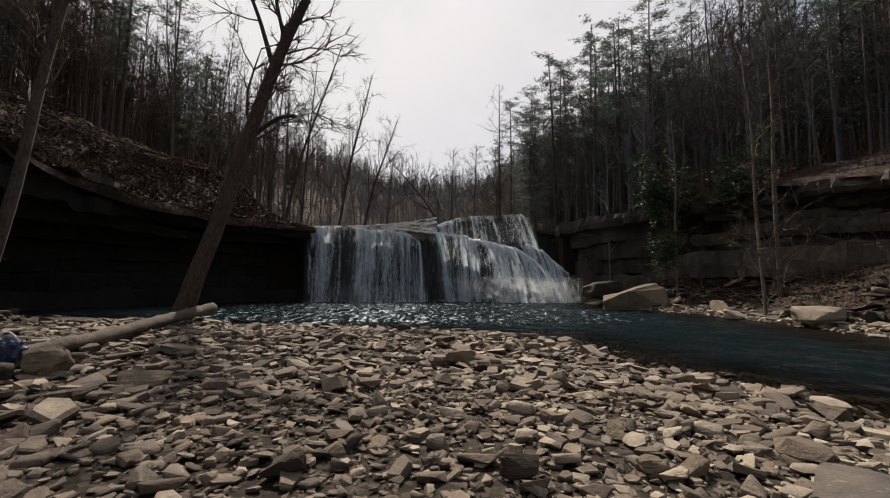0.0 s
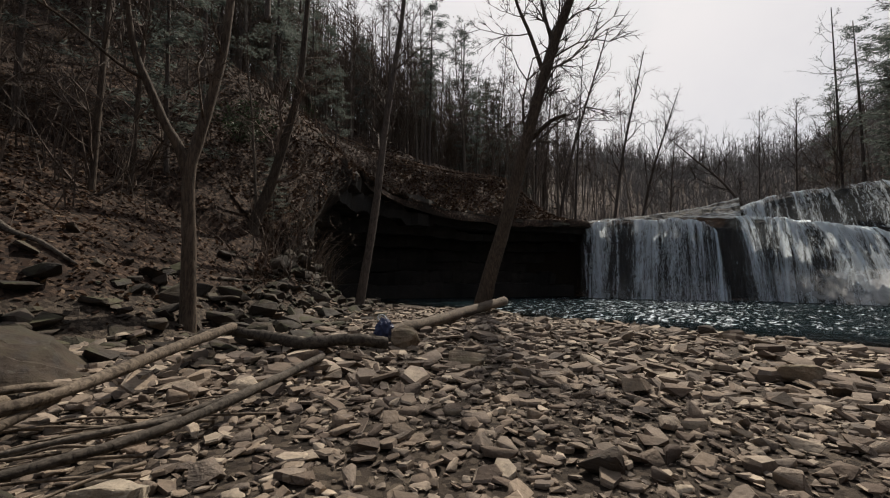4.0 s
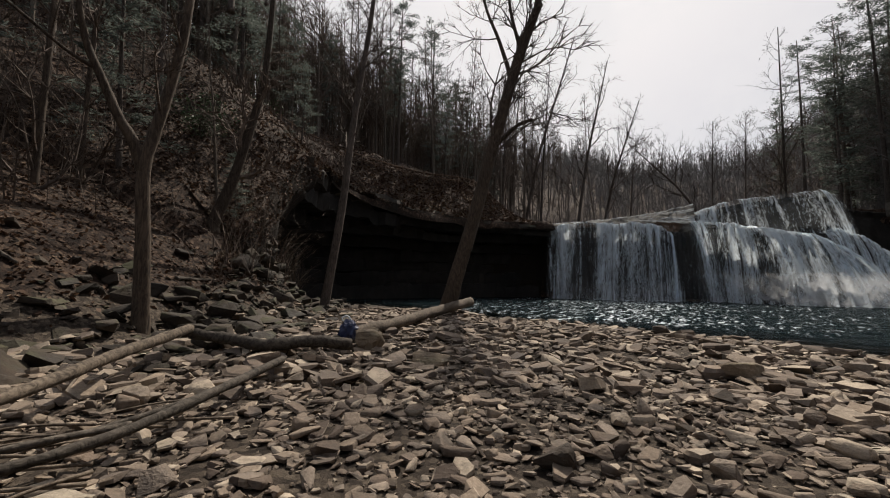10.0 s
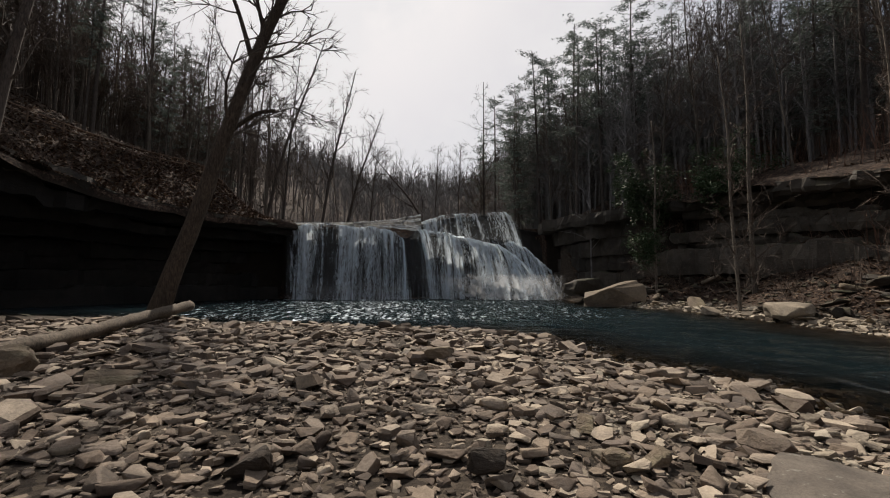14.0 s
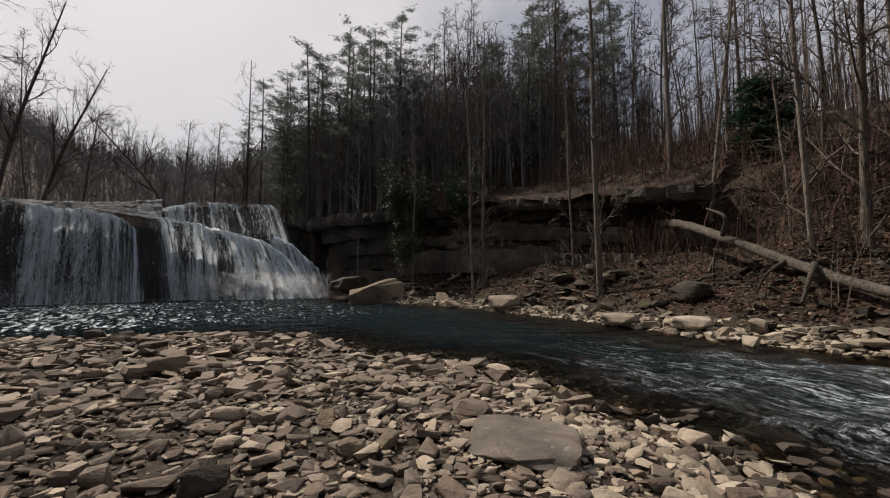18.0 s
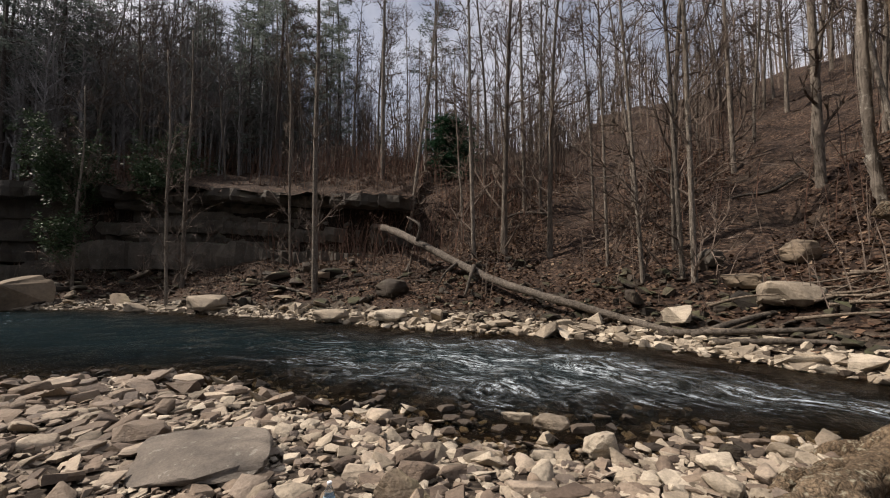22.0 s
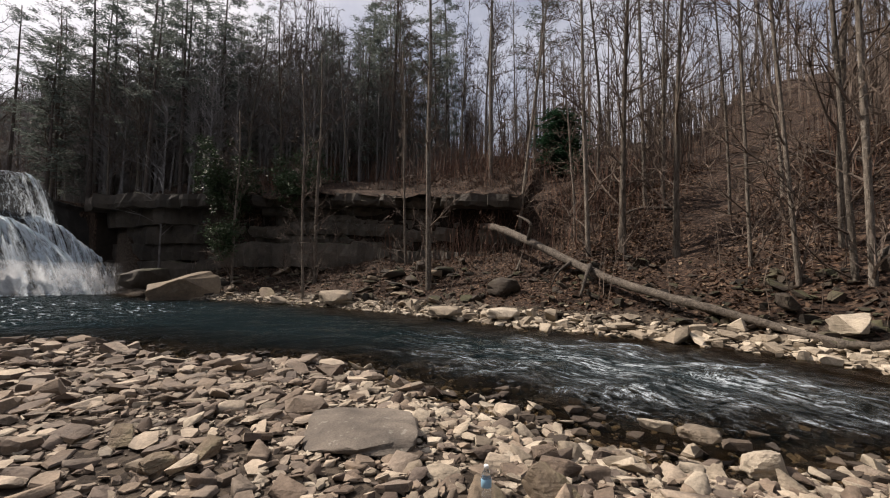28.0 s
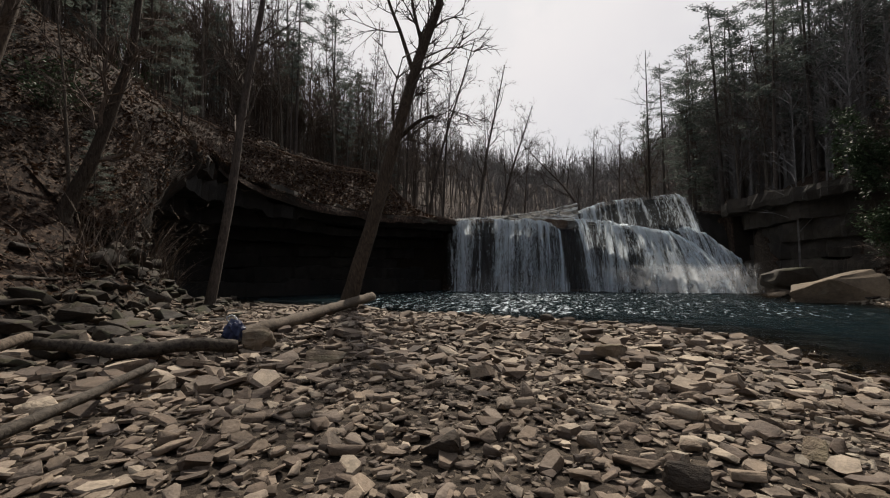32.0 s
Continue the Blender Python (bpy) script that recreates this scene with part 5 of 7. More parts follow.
own_tree("tree", "dark straight tree standing before the shaded cliff", "tree",
         [([(0, 0, -0.6), (0.1, 0.1, 0.5), (0.7, 0.75, 6.5), (1.2, 1.3, 13.4), (1.9, 1.9, 20), (2.2, 2.2, 25)], 0.36, 0.12, "trunk")], M_BARK_DARK, M_TWIG, -21.8, 19.5, 0.45, 14, 3.6, 9, seed=6)
own_tree("forked_tree", "forked bare tree with brown bark at the foot of the slope", "tree",
         [([(0, 0, -0.5), (0.0, 0.0, 0.3), (0.0, -0.05, 2.2), (-0.04, -0.12, 4.1), (0.02, 0.05, 5.1), (0.12, 0.3, 6.4), (0.22, 0.52, 7.8), (0.28, 0.66, 9.8), (0.2, 0.9, 15)], 0.20, 0.10, "trunk"),
          ([(-0.03, -0.1, 3.9), (-0.12, -0.35, 4.8), (-0.27, -0.68, 5.45), (-0.4, -1.04, 6.35), (-0.5, -1.36, 7.2), (-0.56, -1.6, 8.6), (-0.7, -2.2, 13)], 0.15, 0.05, "limb"),
          ([(-0.42, -1.1, 6.5), (-0.6, -1.7, 6.8), (-0.9, -2.8, 7.6), (-1.1, -3.8, 8.0)], 0.05, 0.02, "limb")],
         M_BARK_BROWN, M_TWIG, -12.56, 5.06, 0.55, 5, 2.2, 12, seed=7)
own_tree("leaning_tree", "crooked grey tree leaning from the rocky slope", "tree",
         [([(0, 0, -0.5), (0.1, 0.15, 0.4), (0.45, 0.8, 2.5), (0.8, 1.35, 5.1), (1.1, 1.8, 7.5), (1.25, 2.0, 10), (1.4, 2.2, 15)], 0.34, 0.12, "trunk")], M_BARK_BROWN, M_TWIG, -21.7, 11.8, 0.3, 12, 3.6, 9, seed=8)

# bare trees at the brink of the fall
for k, (x, y, h, r, lean) in enumerate([(-23.7, 61, 29, 0.34, (8.0, 0.3)), (-15.6, 61, 24, 0.30, (4.4, 0.5)), (-12.0, 61, 17, 0.26, (4.8, 0.2)), (-8.7, 61.5, 12, 0.16, (1.0, 0)), (-0.4, 61, 11, 0.24, (-8.0, 0)), (-20, 57.8, 24, 0.22, (1.5, 0.3)), (-27, 60, 27, 0.26, (1.0, 0.3)), (-28, 66, 28, 0.26, (2.0, 0.3)), (9.8, 75, 29, 0.26, (0.1, 0.2)), (5, 74, 17, 0.18, (0.6, 0)), (1.0, 80, 18, 0.18, (0.6, 0))]):
    own_tree("tree", "dark bare tree spreading its branches above the fall", "tree",
             [([(0, 0, -0.5), (0, 0, 0.3), (lean[0] * 0.3, lean[1] * 0.4, h * 0.4), (lean[0] * 0.65, lean[1] * 0.7, h * 0.7), (*lean, h)], r, r * 0.2, "trunk")],
             M_BARK_DARK, M_BARK_DARK, x, y, 0.3, 20, 5.4, 8, "brink trees", seed=120 + k, z=9.2 if y < 64 else None, level2=6, twigs=6)

# the pale trees on the far bank
for k, (x, y, h, r, lean, pale) in enumerate([
        (20.4, 15.2, 22, 0.22, (-0.5, -0.1), True), (25.6, 21.4, 17, 0.13, (-0.4, 0.3), False), (31.5, 17.0, 22, 0.27, (0.2, 0.2), True), (28.2, 12.8, 19, 0.18, (1.2, -1.9), True), (22.9, 6.5, 20, 0.17, (-0.2, 0.3), True),
        (24.0, 5.1, 23, 0.19, (0.6, -0.8), False), (29.2, 4.7, 22, 0.17, (0.1, 0.2), True), (28.7, 3.6, 20, 0.14, (0.3, -0.4), True), (18.2, -1.6, 18, 0.11, (0.3, 0.7), True), (20.4, -0.4, 17, 0.10, (0.2, 0.1), True),
        (17.4, -3.2, 20, 0.14, (0.3, -0.1), True), (17.9, -2.9, 19, 0.12, (0.6, 0.3), True), (23.6, -9.4, 24, 0.27, (0.2, -0.2), False), (30.8, -8.0, 23, 0.20, (0.2, 0.1), False),
        (13.0, -10.9, 15, 0.17, (-0.4, -3.2), True), (16.3, -12.6, 18, 0.19, (0.2, -0.4), True), (18.5, 24.5, 16, 0.13, (-0.3, 0.4), False), (21.8, 27.5, 19, 0.20, (0.3, 0.3), False), (19.5, 35.5, 15, 0.15, (0.2, 0.2), False)]):
    own_tree("tree", "slender pale-barked tree on the leafy bank" if pale else "slim dark tree on the leafy bank", "tree",
             [([(0, 0, -0.5), (0, 0, 0.3), (lean[0] * 0.4, lean[1] * 0.4, h * 0.4), (lean[0] * 0.7 + 0.2, lean[1] * 0.7, h * 0.7), (*lean, h)], r * 0.95, r * 0.24, "trunk")],
             M_BARK_PALE if pale else M_BARK, M_TWIG, x, y, 0.22, 17, 3.2, 8, "bank trees", seed=40 + k)
    taken.append((x, y))

for k, (x, y, h, r, lean) in enumerate([(-17.0, 1.0, 16, 0.13, (0.3, 0.4)), (-19.8, 4.6, 18, 0.15, (-0.3, 0.5)), (-22.8, 6.7, 17, 0.14, (0.4, 0.3)), (-28.4, 2.8, 20, 0.2, (0.2, 0.2)), (-24.5, -1.5, 19, 0.18, (0.3, -0.4)), (-20.5, -3.6, 17, 0.14, (-0.2, 0.3))]):
    own_tree("tree", "slim brown-barked tree on the leaf-covered slope", "tree",
             [([(0, 0, -0.5), (0, 0, 0.3), (lean[0] * 0.4, lean[1] * 0.4, h * 0.4), (lean[0] * 0.7 + 0.2, lean[1] * 0.7, h * 0.7), (*lean, h)], r, r * 0.25, "trunk")],
             M_BARK_BROWN, M_TWIG, x, y, 0.12, 18, 3.6, 8, "slope trees", seed=80 + k)

# evergreens that shade the slope and the ground over the hollow, and the stand beside the fall
for k, (x, y, size) in enumerate([(-43.0, 27.5, 0.8), (-41.5, 37.0, 0.75), (-36.0, 44.0, 0.6), (-31.0, 49.5, 0.5), (-30.5, 18.5, 0.85), (-40.5, 20.5, 0.95), (-25.0, 17.8, 0.36), (-26.8, 20.4, 0.42), (-23.2, 15.4, 0.34), (-28.3, 22.6, 0.38), (-22.0, 13.2, 0.26), (-25.5, 14.5, 0.7), (-28.5, 12.0, 0.85), (-24.0, 8.5, 0.75), (-33.0, 8.0, 0.9), (-27.5, 3.5, 0.8),
                                  (13.0, 63.0, 1.1), (16.0, 60.0, 1.05), (19.0, 63.0, 1.2), (15.0, 68.5, 1.15), (20.5, 58.0, 1.1), (23.5, 64.0, 1.2), (18.5, 70.0, 1.25), (11.5, 73.0, 1.0), (22.5, 53.0, 1.1), (25.0, 48.0, 1.1), (21.0, 49.5, 0.9)]):
    t, c = PINES[1 if size < 0.5 else k % 3]
    plant("evergreen_tree", t, c, M_BARK_DARK, M_HAZED_NEEDLE, "dark hemlock with drooping boughs on the rocky slope", "evergreen tree", "hemlocks", x, y, 50 * k, size, perch(x, y) if x < 0 else None)
for k, (x, y, size) in enumerate([(17.5, 65.5, 1.15), (14.0, 66.0, 1.0), (21.5, 61.0, 1.1), (24.0, 56.5, 1.1), (19.0, 55.5, 0.95), (26.5, 52.0, 1.1), (-30.0, 10.0, 0.8), (-22.5, 12.5, 0.6)]):
    t, c = BARE[k % 7]
    plant("tree", t, c, M_BARK, M_TWIG, "tall bare winter tree among hemlocks", "tree", "bare woodland trees", x, y, 70 * k, size, perch(x, y) if x < 0 else None)


def barked(path, radii, sides, depth=1.0, squash=1.0, seed=0.0, plates=1.0):
    """A stem with scaly bark: low plates parted by cracks, and lumps."""
    v, q, t = tube(path, radii, sides, squash=squash)
    n = len(path)
    down = np.concatenate([[0], np.cumsum(np.linalg.norm(np.diff(path, axis=0), axis=1))])
    w = np.repeat(down, sides) + seed
    mid = np.repeat(path, sides, 0)
    off = v[:n * sides] - mid
    far = np.linalg.norm(off, axis=1, keepdims=True)
    arc = np.tile(np.abs((np.arange(sides) / sides + 0.25) % 1.0 - 0.5) * 2 * np.pi, n) * np.repeat(np.clip(radii, 0.08, 0.6), sides) + seed
    a = NOISE_A(arc * 21 * plates + 1.5 * NOISE_C(arc * 9, w * 9), w * 13 * plates)
    lump = NOISE_C(arc * 4.0, w * 2.6)
    crust = NOISE_B(arc * 55, w * 38)
    push = depth * (0.020 * np.minimum(np.abs(a) * 3.0, 1.0) + 0.011 * crust * (0.7 + lump) + 0.014 * lump)
    v[:n * sides] = mid + off / (far + 1e-9) * (far + push[:, None])
    return Soup().add(v, q, t).mesh("stem", True)


def big_tree():
    """The tree by the water, with its spreading roots, a second stem and a broken side stem."""
    r = np.random.default_rng(3)
    ob = thing("big_tree", "massive flaky-barked tree with spreading roots on the stony bank", "tree")
    x0, y0 = 4.65, -3.0
    path = bend([(0, 0, -0.3), (0, 0, 0.1), (0.0, 0.0, 0.8), (0.0, 0.05, 1.6), (0.0, 0.135, 2.5), (0.0, 0.32, 4.2), (0.0, 0.42, 6.5), (0.2, 0.5, 9), (0.3, 0.6, 14)], 330)
    radii = np.interp(path[:, 2], [-0.3, 0.0, 0.3, 0.55, 0.8, 1.6, 2.5, 4.2, 6, 14], [1.0, 0.78, 0.60, 0.535, 0.505, 0.445, 0.40, 0.345, 0.31, 0.16])
    part("trunk", barked(path, radii, 120, 1.0), M_SYCAMORE, ob)
    second = bend([(0.3, -0.95, -0.3), (0.35, -0.97, 0.2), (0.48, -0.95, 1.2), (0.5, -0.86, 2.6), (0.5, -0.66, 4.5), (0.6, -0.7, 10)], 160)
    part("second_stem", barked(second, np.interp(second[:, 2], [-0.3, 0.1, 0.5, 0.9, 4, 10], [0.62, 0.42, 0.28, 0.235, 0.21, 0.12]), 64, 0.9, 1.0, 3.0), M_SYCAMORE, ob)
    arm = bend([(0.0, -0.05, 2.55), (-0.05, -0.3, 2.85), (-0.1, -0.55, 3.25), (-0.12, -0.75, 3.65), (-0.14, -0.95, 4.15), (-0.2, -1.1, 5.0)], 50)
    part("limb", barked(arm, np.linspace(0.10, 0.055, 50), 28, 0.5, 1.0, 5.0), M_SYCAMORE, ob)
    hug = bend([(-0.02, 0.50, 0.55), (0.0, 0.46, 1.1), (0.02, 0.50, 1.6), (0.06, 0.66, 1.9), (0.1, 0.80, 2.0)], 44)
    part("broken_stem", barked(hug, np.interp(np.arange(44), [0, 14, 30, 43], [0.10, 0.09, 0.085, 0.05]), 26, 0.8, 1.0, 7.0, 0.8), M_SYCAMORE, ob, "broken dead side stem")
    shoot = bend([(0.1, 0.70, 1.92), (0.14, 0.76, 2.2), (0.16, 0.78, 3.0), (0.16, 0.76, 4.6), (0.2, 0.75, 6)], 60)
    part("broken_stem", Soup().add(*tube(shoot, np.linspace(0.042, 0.022, 60) * (1 + 0.5 * np.maximum(NOISE_A(np.arange(60) * 0.5, 0.3), 0)), 9, jitter=0.14, rng=r)).mesh("shoot", True), M_BARK_PALE, ob, "thin dead stem with pale shelf growths")
    roots = [([(0.2, 0.2, 0.45), (0.30, 0.42, 0.18), (-0.10, 1.0, 0.05), (-0.75, 1.63, 0.04), (-1.17, 2.07, 0.0), (-1.6, 2.75, -0.2)], 0.20),
             ([(-0.60, 1.40, 0.04), (-0.95, 1.50, 0.0), (-1.26, 2.0, -0.03), (-1.5, 2.5, -0.18)], 0.11),
             ([(-0.2, 0.2, 0.5), (-0.42, 0.50, 0.16), (-0.95, 1.0, 0.04), (-1.4, 1.48, -0.04), (-1.8, 1.9, -0.2)], 0.19),
             ([(-0.3, 0.0, 0.5), (-0.60, 0.10, 0.20), (-1.15, 0.35, 0.06), (-1.7, 0.7, -0.06), (-2.1, 0.9, -0.25)], 0.21),
             ([(-0.3, -0.2, 0.5), (-0.62, -0.32, 0.20), (-1.15, -0.28, 0.06), (-1.7, -0.15, -0.04), (-2.2, 0.1, -0.25)], 0.21),
             ([(-0.1, -0.4, 0.5), (-0.35, -0.75, 0.20), (-0.85, -1.0, 0.06), (-1.4, -1.2, -0.10), (-1.9, -1.5, -0.25)], 0.24),
             ([(-0.1, -0.7, 0.4), (-0.4, -1.1, 0.12), (-0.8, -1.6, -0.02), (-1.2, -2.1, -0.2)], 0.22),
             ([(0.2, -0.95, 0.4), (0.1, -1.45, 0.12), (-0.2, -2.0, -0.06), (-0.5, -2.6, -0.25)], 0.25),
             ([(0.5, 0.2, 0.2), (0.75, 0.55, 0.0), (0.9, 0.9, -0.25), (1.1, 1.2, -0.6)], 0.16),
             ([(0.3, 0.5, 0.1), (0.15, 0.95, -0.02), (-0.2, 1.55, -0.08), (-0.7, 2.0, -0.2)], 0.10),
             ([(-0.5, 0.75, 0.08), (-0.7, 0.7, 0.04), (-1.2, 0.75, -0.05), (-1.5, 1.1, -0.15)], 0.09)]
    for k, (pts, rad) in enumerate(roots):
        p = bend(pts, 70)
        f = np.linspace(0, 1, 70)
        p[:, 2] = p[:, 2] * (1 - 0.25 * (p[:, 2] > 0)) + 0.045 * NOISE_B(f * 9, k * 1.7)
        p[:, 0] += 0.05 * NOISE_A(f * 8, k * 2.3)
        rr = rad * 0.66 * (1.25 - 0.85 * f) * (1 + 0.2 * NOISE_C(f * 11, k + 0.5))
        part("root", barked(p, rr, 34, 1.2, 1.12, 11.0 + 3 * k, 0.7), M_ROOT, ob)
    crown = Soup()
    crown_on(crown, path, 0.4, r, 0.6, 10, 4.0, 5, 3)
    part("crown", crown, M_TWIG, ob)
    ob.location = (x0, y0, 0.0)


big_tree()

# ---- stones ----
def stone_shape(seed, flat=0.4, points=18, block=0.55):
    """A worn, angular stone about one metre long: the hull of chance points on a rounded block."""
    r = np.random.default_rng(seed)
    bm = bmesh.new()
    p = r.normal(size=(points, 3))
    p /= np.linalg.norm(p, axis=1, keepdims=True)
    p = np.sign(p) * np.abs(p) ** block
    p *= np.array([0.5, 0.5 * r.uniform(0.55, 0.95), 0.5 * flat * r.uniform(0.7, 1.2)]) * r.uniform(0.86, 1.0, (points, 1))
    for q in p:
        bm.verts.new(q)
    res = bmesh.ops.convex_hull(bm, input=bm.verts)
    bmesh.ops.delete(bm, geom=[v for v in bm.verts if not v.link_faces], context="VERTS")
    return bm


def stone_arrays(bm):
    bmesh.ops.triangulate(bm, faces=bm.faces[:])
    bm.verts.index_update()
    v = np.array([q.co[:] for q in bm.verts])
    f = np.array([[q.index for q in t.verts] for t in bm.faces])
    bm.free()
    return v, f


def rounded(bm, width=0.05):
    bmesh.ops.bevel(bm, geom=bm.edges[:], offset=width, segments=1, affect="EDGES", profile=0.5, clamp_overlap=True)
    bmesh.ops.recalc_face_normals(bm, faces=bm.faces[:])
    return bm


def slab_arrays(seed, flat, sides=6):
    """A flat broken plate of rock with a worn rim, about one metre across."""
    r = np.random.default_rng(seed)
    a = (np.arange(sides) + r.uniform(-0.32, 0.32, sides)) * 2 * np.pi / sides
    rim = r.uniform(0.72, 1.0, sides)
    rings = []
    for z, w in ((-0.5, 0.9), (0.12, 1.0), (0.5, r.uniform(0.78, 0.9))):
        w = w * rim * r.uniform(0.94, 1.04, sides)
        rings.append(np.stack([0.5 * w * np.cos(a), 0.5 * w * np.sin(a) * 0.68, flat * z * 0.5 * r.uniform(0.75, 1.2, sides)], -1))
    v = np.concatenate(rings)
    j = np.arange(sides)
    k = (j + 1) % sides
    f = [np.stack([j + o, k + o, k + o + sides], -1) for o in (0, sides)] + [np.stack([j + o, k + o + sides, j + o + sides], -1) for o in (0, sides)]
    top = 2 * sides + np.stack([np.zeros(sides - 2, int), np.arange(1, sides - 1), np.arange(2, sides)], -1)
    return v, np.concatenate(f + [top])


PLATE = [slab_arrays(500 + k, f, n) for k, (f, n) in enumerate([(0.22, 6), (0.3, 7), (0.26, 5), (0.36, 6), (0.18, 7), (0.42, 5), (0.3, 6), (0.24, 5), (0.5, 6), (0.34, 7)])]
SMALL = [stone_arrays(stone_shape(300 + k, f, 13)) for k, f in enumerate([0.28, 0.34, 0.4, 0.55, 0.26, 0.65, 0.34, 0.45, 0.3, 0.5])]
PEBBLE = [stone_arrays(rounded(stone_shape(345 + k, f, 10, 0.68), 0.075)) for k, f in enumerate([0.36, 0.42, 0.5, 0.62, 0.34, 0.55])]
TINY = [stone_arrays(stone_shape(385 + k, f, 9)) for k, f in enumerate([0.3, 0.36, 0.45, 0.6, 0.34, 0.5, 0.4, 0.7])]
MIDDLE = [stone_arrays(rounded(stone_shape(330 + k, f, 11, 0.52), 0.06)) for k, f in enumerate([0.26, 0.32, 0.4, 0.52, 0.28, 0.62, 0.36, 0.3])]


def turns(n, rng, tilt):
    a, b, c = rng.uniform(0, 2 * np.pi, n), rng.normal(size=n) * tilt, rng.normal(size=n) * tilt
    ca, sa, cb, sb, cc, sc = np.cos(a), np.sin(a), np.cos(b), np.sin(b), np.cos(c), np.sin(c)
    o, l = np.zeros(n), np.ones(n)
    rz = np.stack([np.stack([ca, -sa, o], -1), np.stack([sa, ca, o], -1), np.stack([o, o, l], -1)], 1)
    rx = np.stack([np.stack([l, o, o], -1), np.stack([o, cb, -sb], -1), np.stack([o, sb, cb], -1)], 1)
    ry = np.stack([np.stack([cc, o, sc], -1), np.stack([o, l, o], -1), np.stack([-sc, o, cc], -1)], 1)
    return rz @ rx @ ry


def scatter(name, label, x, y, size, shapes, material, rng, tilt=0.2, sink=0.1, lift=None, category="stones", soft=False):
    """Many loose stones as one mesh."""
    n = len(x)
    z = heights(x, y)[0] if lift is None else lift
    m = turns(n, rng, tilt)
    kind = rng.integers(len(shapes), size=n)
    s = Soup()
    for k, (v, f) in enumerate(shapes):
        w = np.nonzero(kind == k)[0]
        if not len(w):
            continue
        p = np.einsum("nij,vj->nvi", m[w], v) * size[w][:, None, None]
        p = p + np.stack([x[w], y[w], z[w] + size[w] * sink], -1)[:, None]
        t = f[None] + (np.arange(len(w)) * len(v))[:, None, None]
        s.add(p.reshape(-1, 3), t.reshape(-1, 3))
    me = s.mesh(name, bool(soft))
    if soft:
        me.set_sharp_from_angle(angle=radians(soft))
    ob = part(name, me, material, None, label, "stuff")
    ob["category"] = category
    return ob


def on_bar(n, lo, hi, rng, shore=0.0):
    """Places on the gravel bar between two distances from its middle."""
    out = np.zeros((0, 2))
    while len(out) < n:
        r, a = np.sqrt(rng.uniform(lo * lo, hi * hi, 6000)), rng.uniform(0, 2 * np.pi, 6000)
        p = np.stack([r * np.cos(a), r * np.sin(a)], -1)
        ok = ~inside(p, WATER) | (along(p, NEAR)[0] < 0.7)
        ok &= ~inside(p, LEFT_SIDE) | (along(p, LEFT)[0] < 0.3)
        ok &= p[:, 1] > -9
        ok &= ~inside(p, RIGHT_SIDE)
        out = np.concatenate([out, p[ok]])
    return out[:n].T


rng = np.random.default_rng(51)
x, y = on_bar(10000, 0.4, 7.6, rng)
scatter("gravel", "small angular brown and tan stone chips", x, y, np.clip(np.exp(rng.normal(math.log(0.075), 0.40, len(x))), 0.03, 0.17), TINY, M_STONE, rng, 0.35, 0.12, soft=28)
x, y = on_bar(4300, 1.0, 8.0, rng)
scatter("gravel", "flat broken plates of brown shale", x, y, np.clip(np.exp(rng.normal(math.log(0.17), 0.38, len(x))), 0.08, 0.42), PLATE, M_STONE, rng, 0.17, 0.14, soft=32)
x, y = on_bar(2300, 1.4, 9.0, rng)
scatter("gravel", "worn rounded brown and tan river stones", x, y, np.clip(np.exp(rng.normal(math.log(0.18), 0.40, len(x))), 0.08, 0.42), PEBBLE, M_STONE, rng, 0.22, 0.18, soft=50)
x, y = on_bar(1100, 1.4, 8.0, rng)
scatter("gravel", "flat angular sandstone river stones", x, y, np.clip(np.exp(rng.normal(math.log(0.19), 0.36, len(x))), 0.10, 0.45), MIDDLE, M_STONE, rng, 0.2, 0.16, soft=35)
x, y = on_bar(5200, 7, 27, rng)
scatter("gravel", "brown and tan plates of rock on the gravel bar", x, y, np.clip(np.exp(rng.normal(math.log(0.30), 0.45, len(x))), 0.12, 0.9), PLATE, M_STONE, rng, 0.17, 0.16, soft=32)
x, y = on_bar(3500, 7, 27, rng)
scatter("gravel", "brown and tan blocks on the gravel bar", x, y, np.clip(np.exp(rng.normal(math.log(0.24), 0.42, len(x))), 0.1, 0.6), TINY, M_STONE, rng, 0.26, 0.2, soft=30)
# dry pale stones by the water's edge
k = rng.uniform(4.6, 14.2, 2600)
i = k.astype(int)
c = NEAR[i] + (NEAR[i + 1] - NEAR[i]) * (k - i)[:, None] + rng.normal(size=(2600, 2)) * (1.5, 1.1) - (1.2, 0.5)
scatter("gravel", "sun-bleached pale stones along the water", c[:, 0], c[:, 1], np.clip(np.exp(rng.normal(math.log(0.125), 0.42, 2600)), 0.05, 0.34), PLATE + MIDDLE[:3] + PEBBLE[:3], M_PALE, rng, 0.2, 0.15, soft=35)
k = rng.uniform(8.5, 14.4, 900)
i = k.astype(int)
c = NEAR[i] + (NEAR[i + 1] - NEAR[i]) * (k - i)[:, None] + rng.normal(size=(900, 2)) * (0.6, 0.5) - (0.1, 0.1)
scatter("gravel", "cream blocks of sandstone at the water's edge", c[:, 0], c[:, 1], np.clip(np.exp(rng.normal(math.log(0.14), 0.45, 900)), 0.06, 0.40), MIDDLE + PEBBLE, M_PALE, rng, 0.3, 0.2, soft=35)
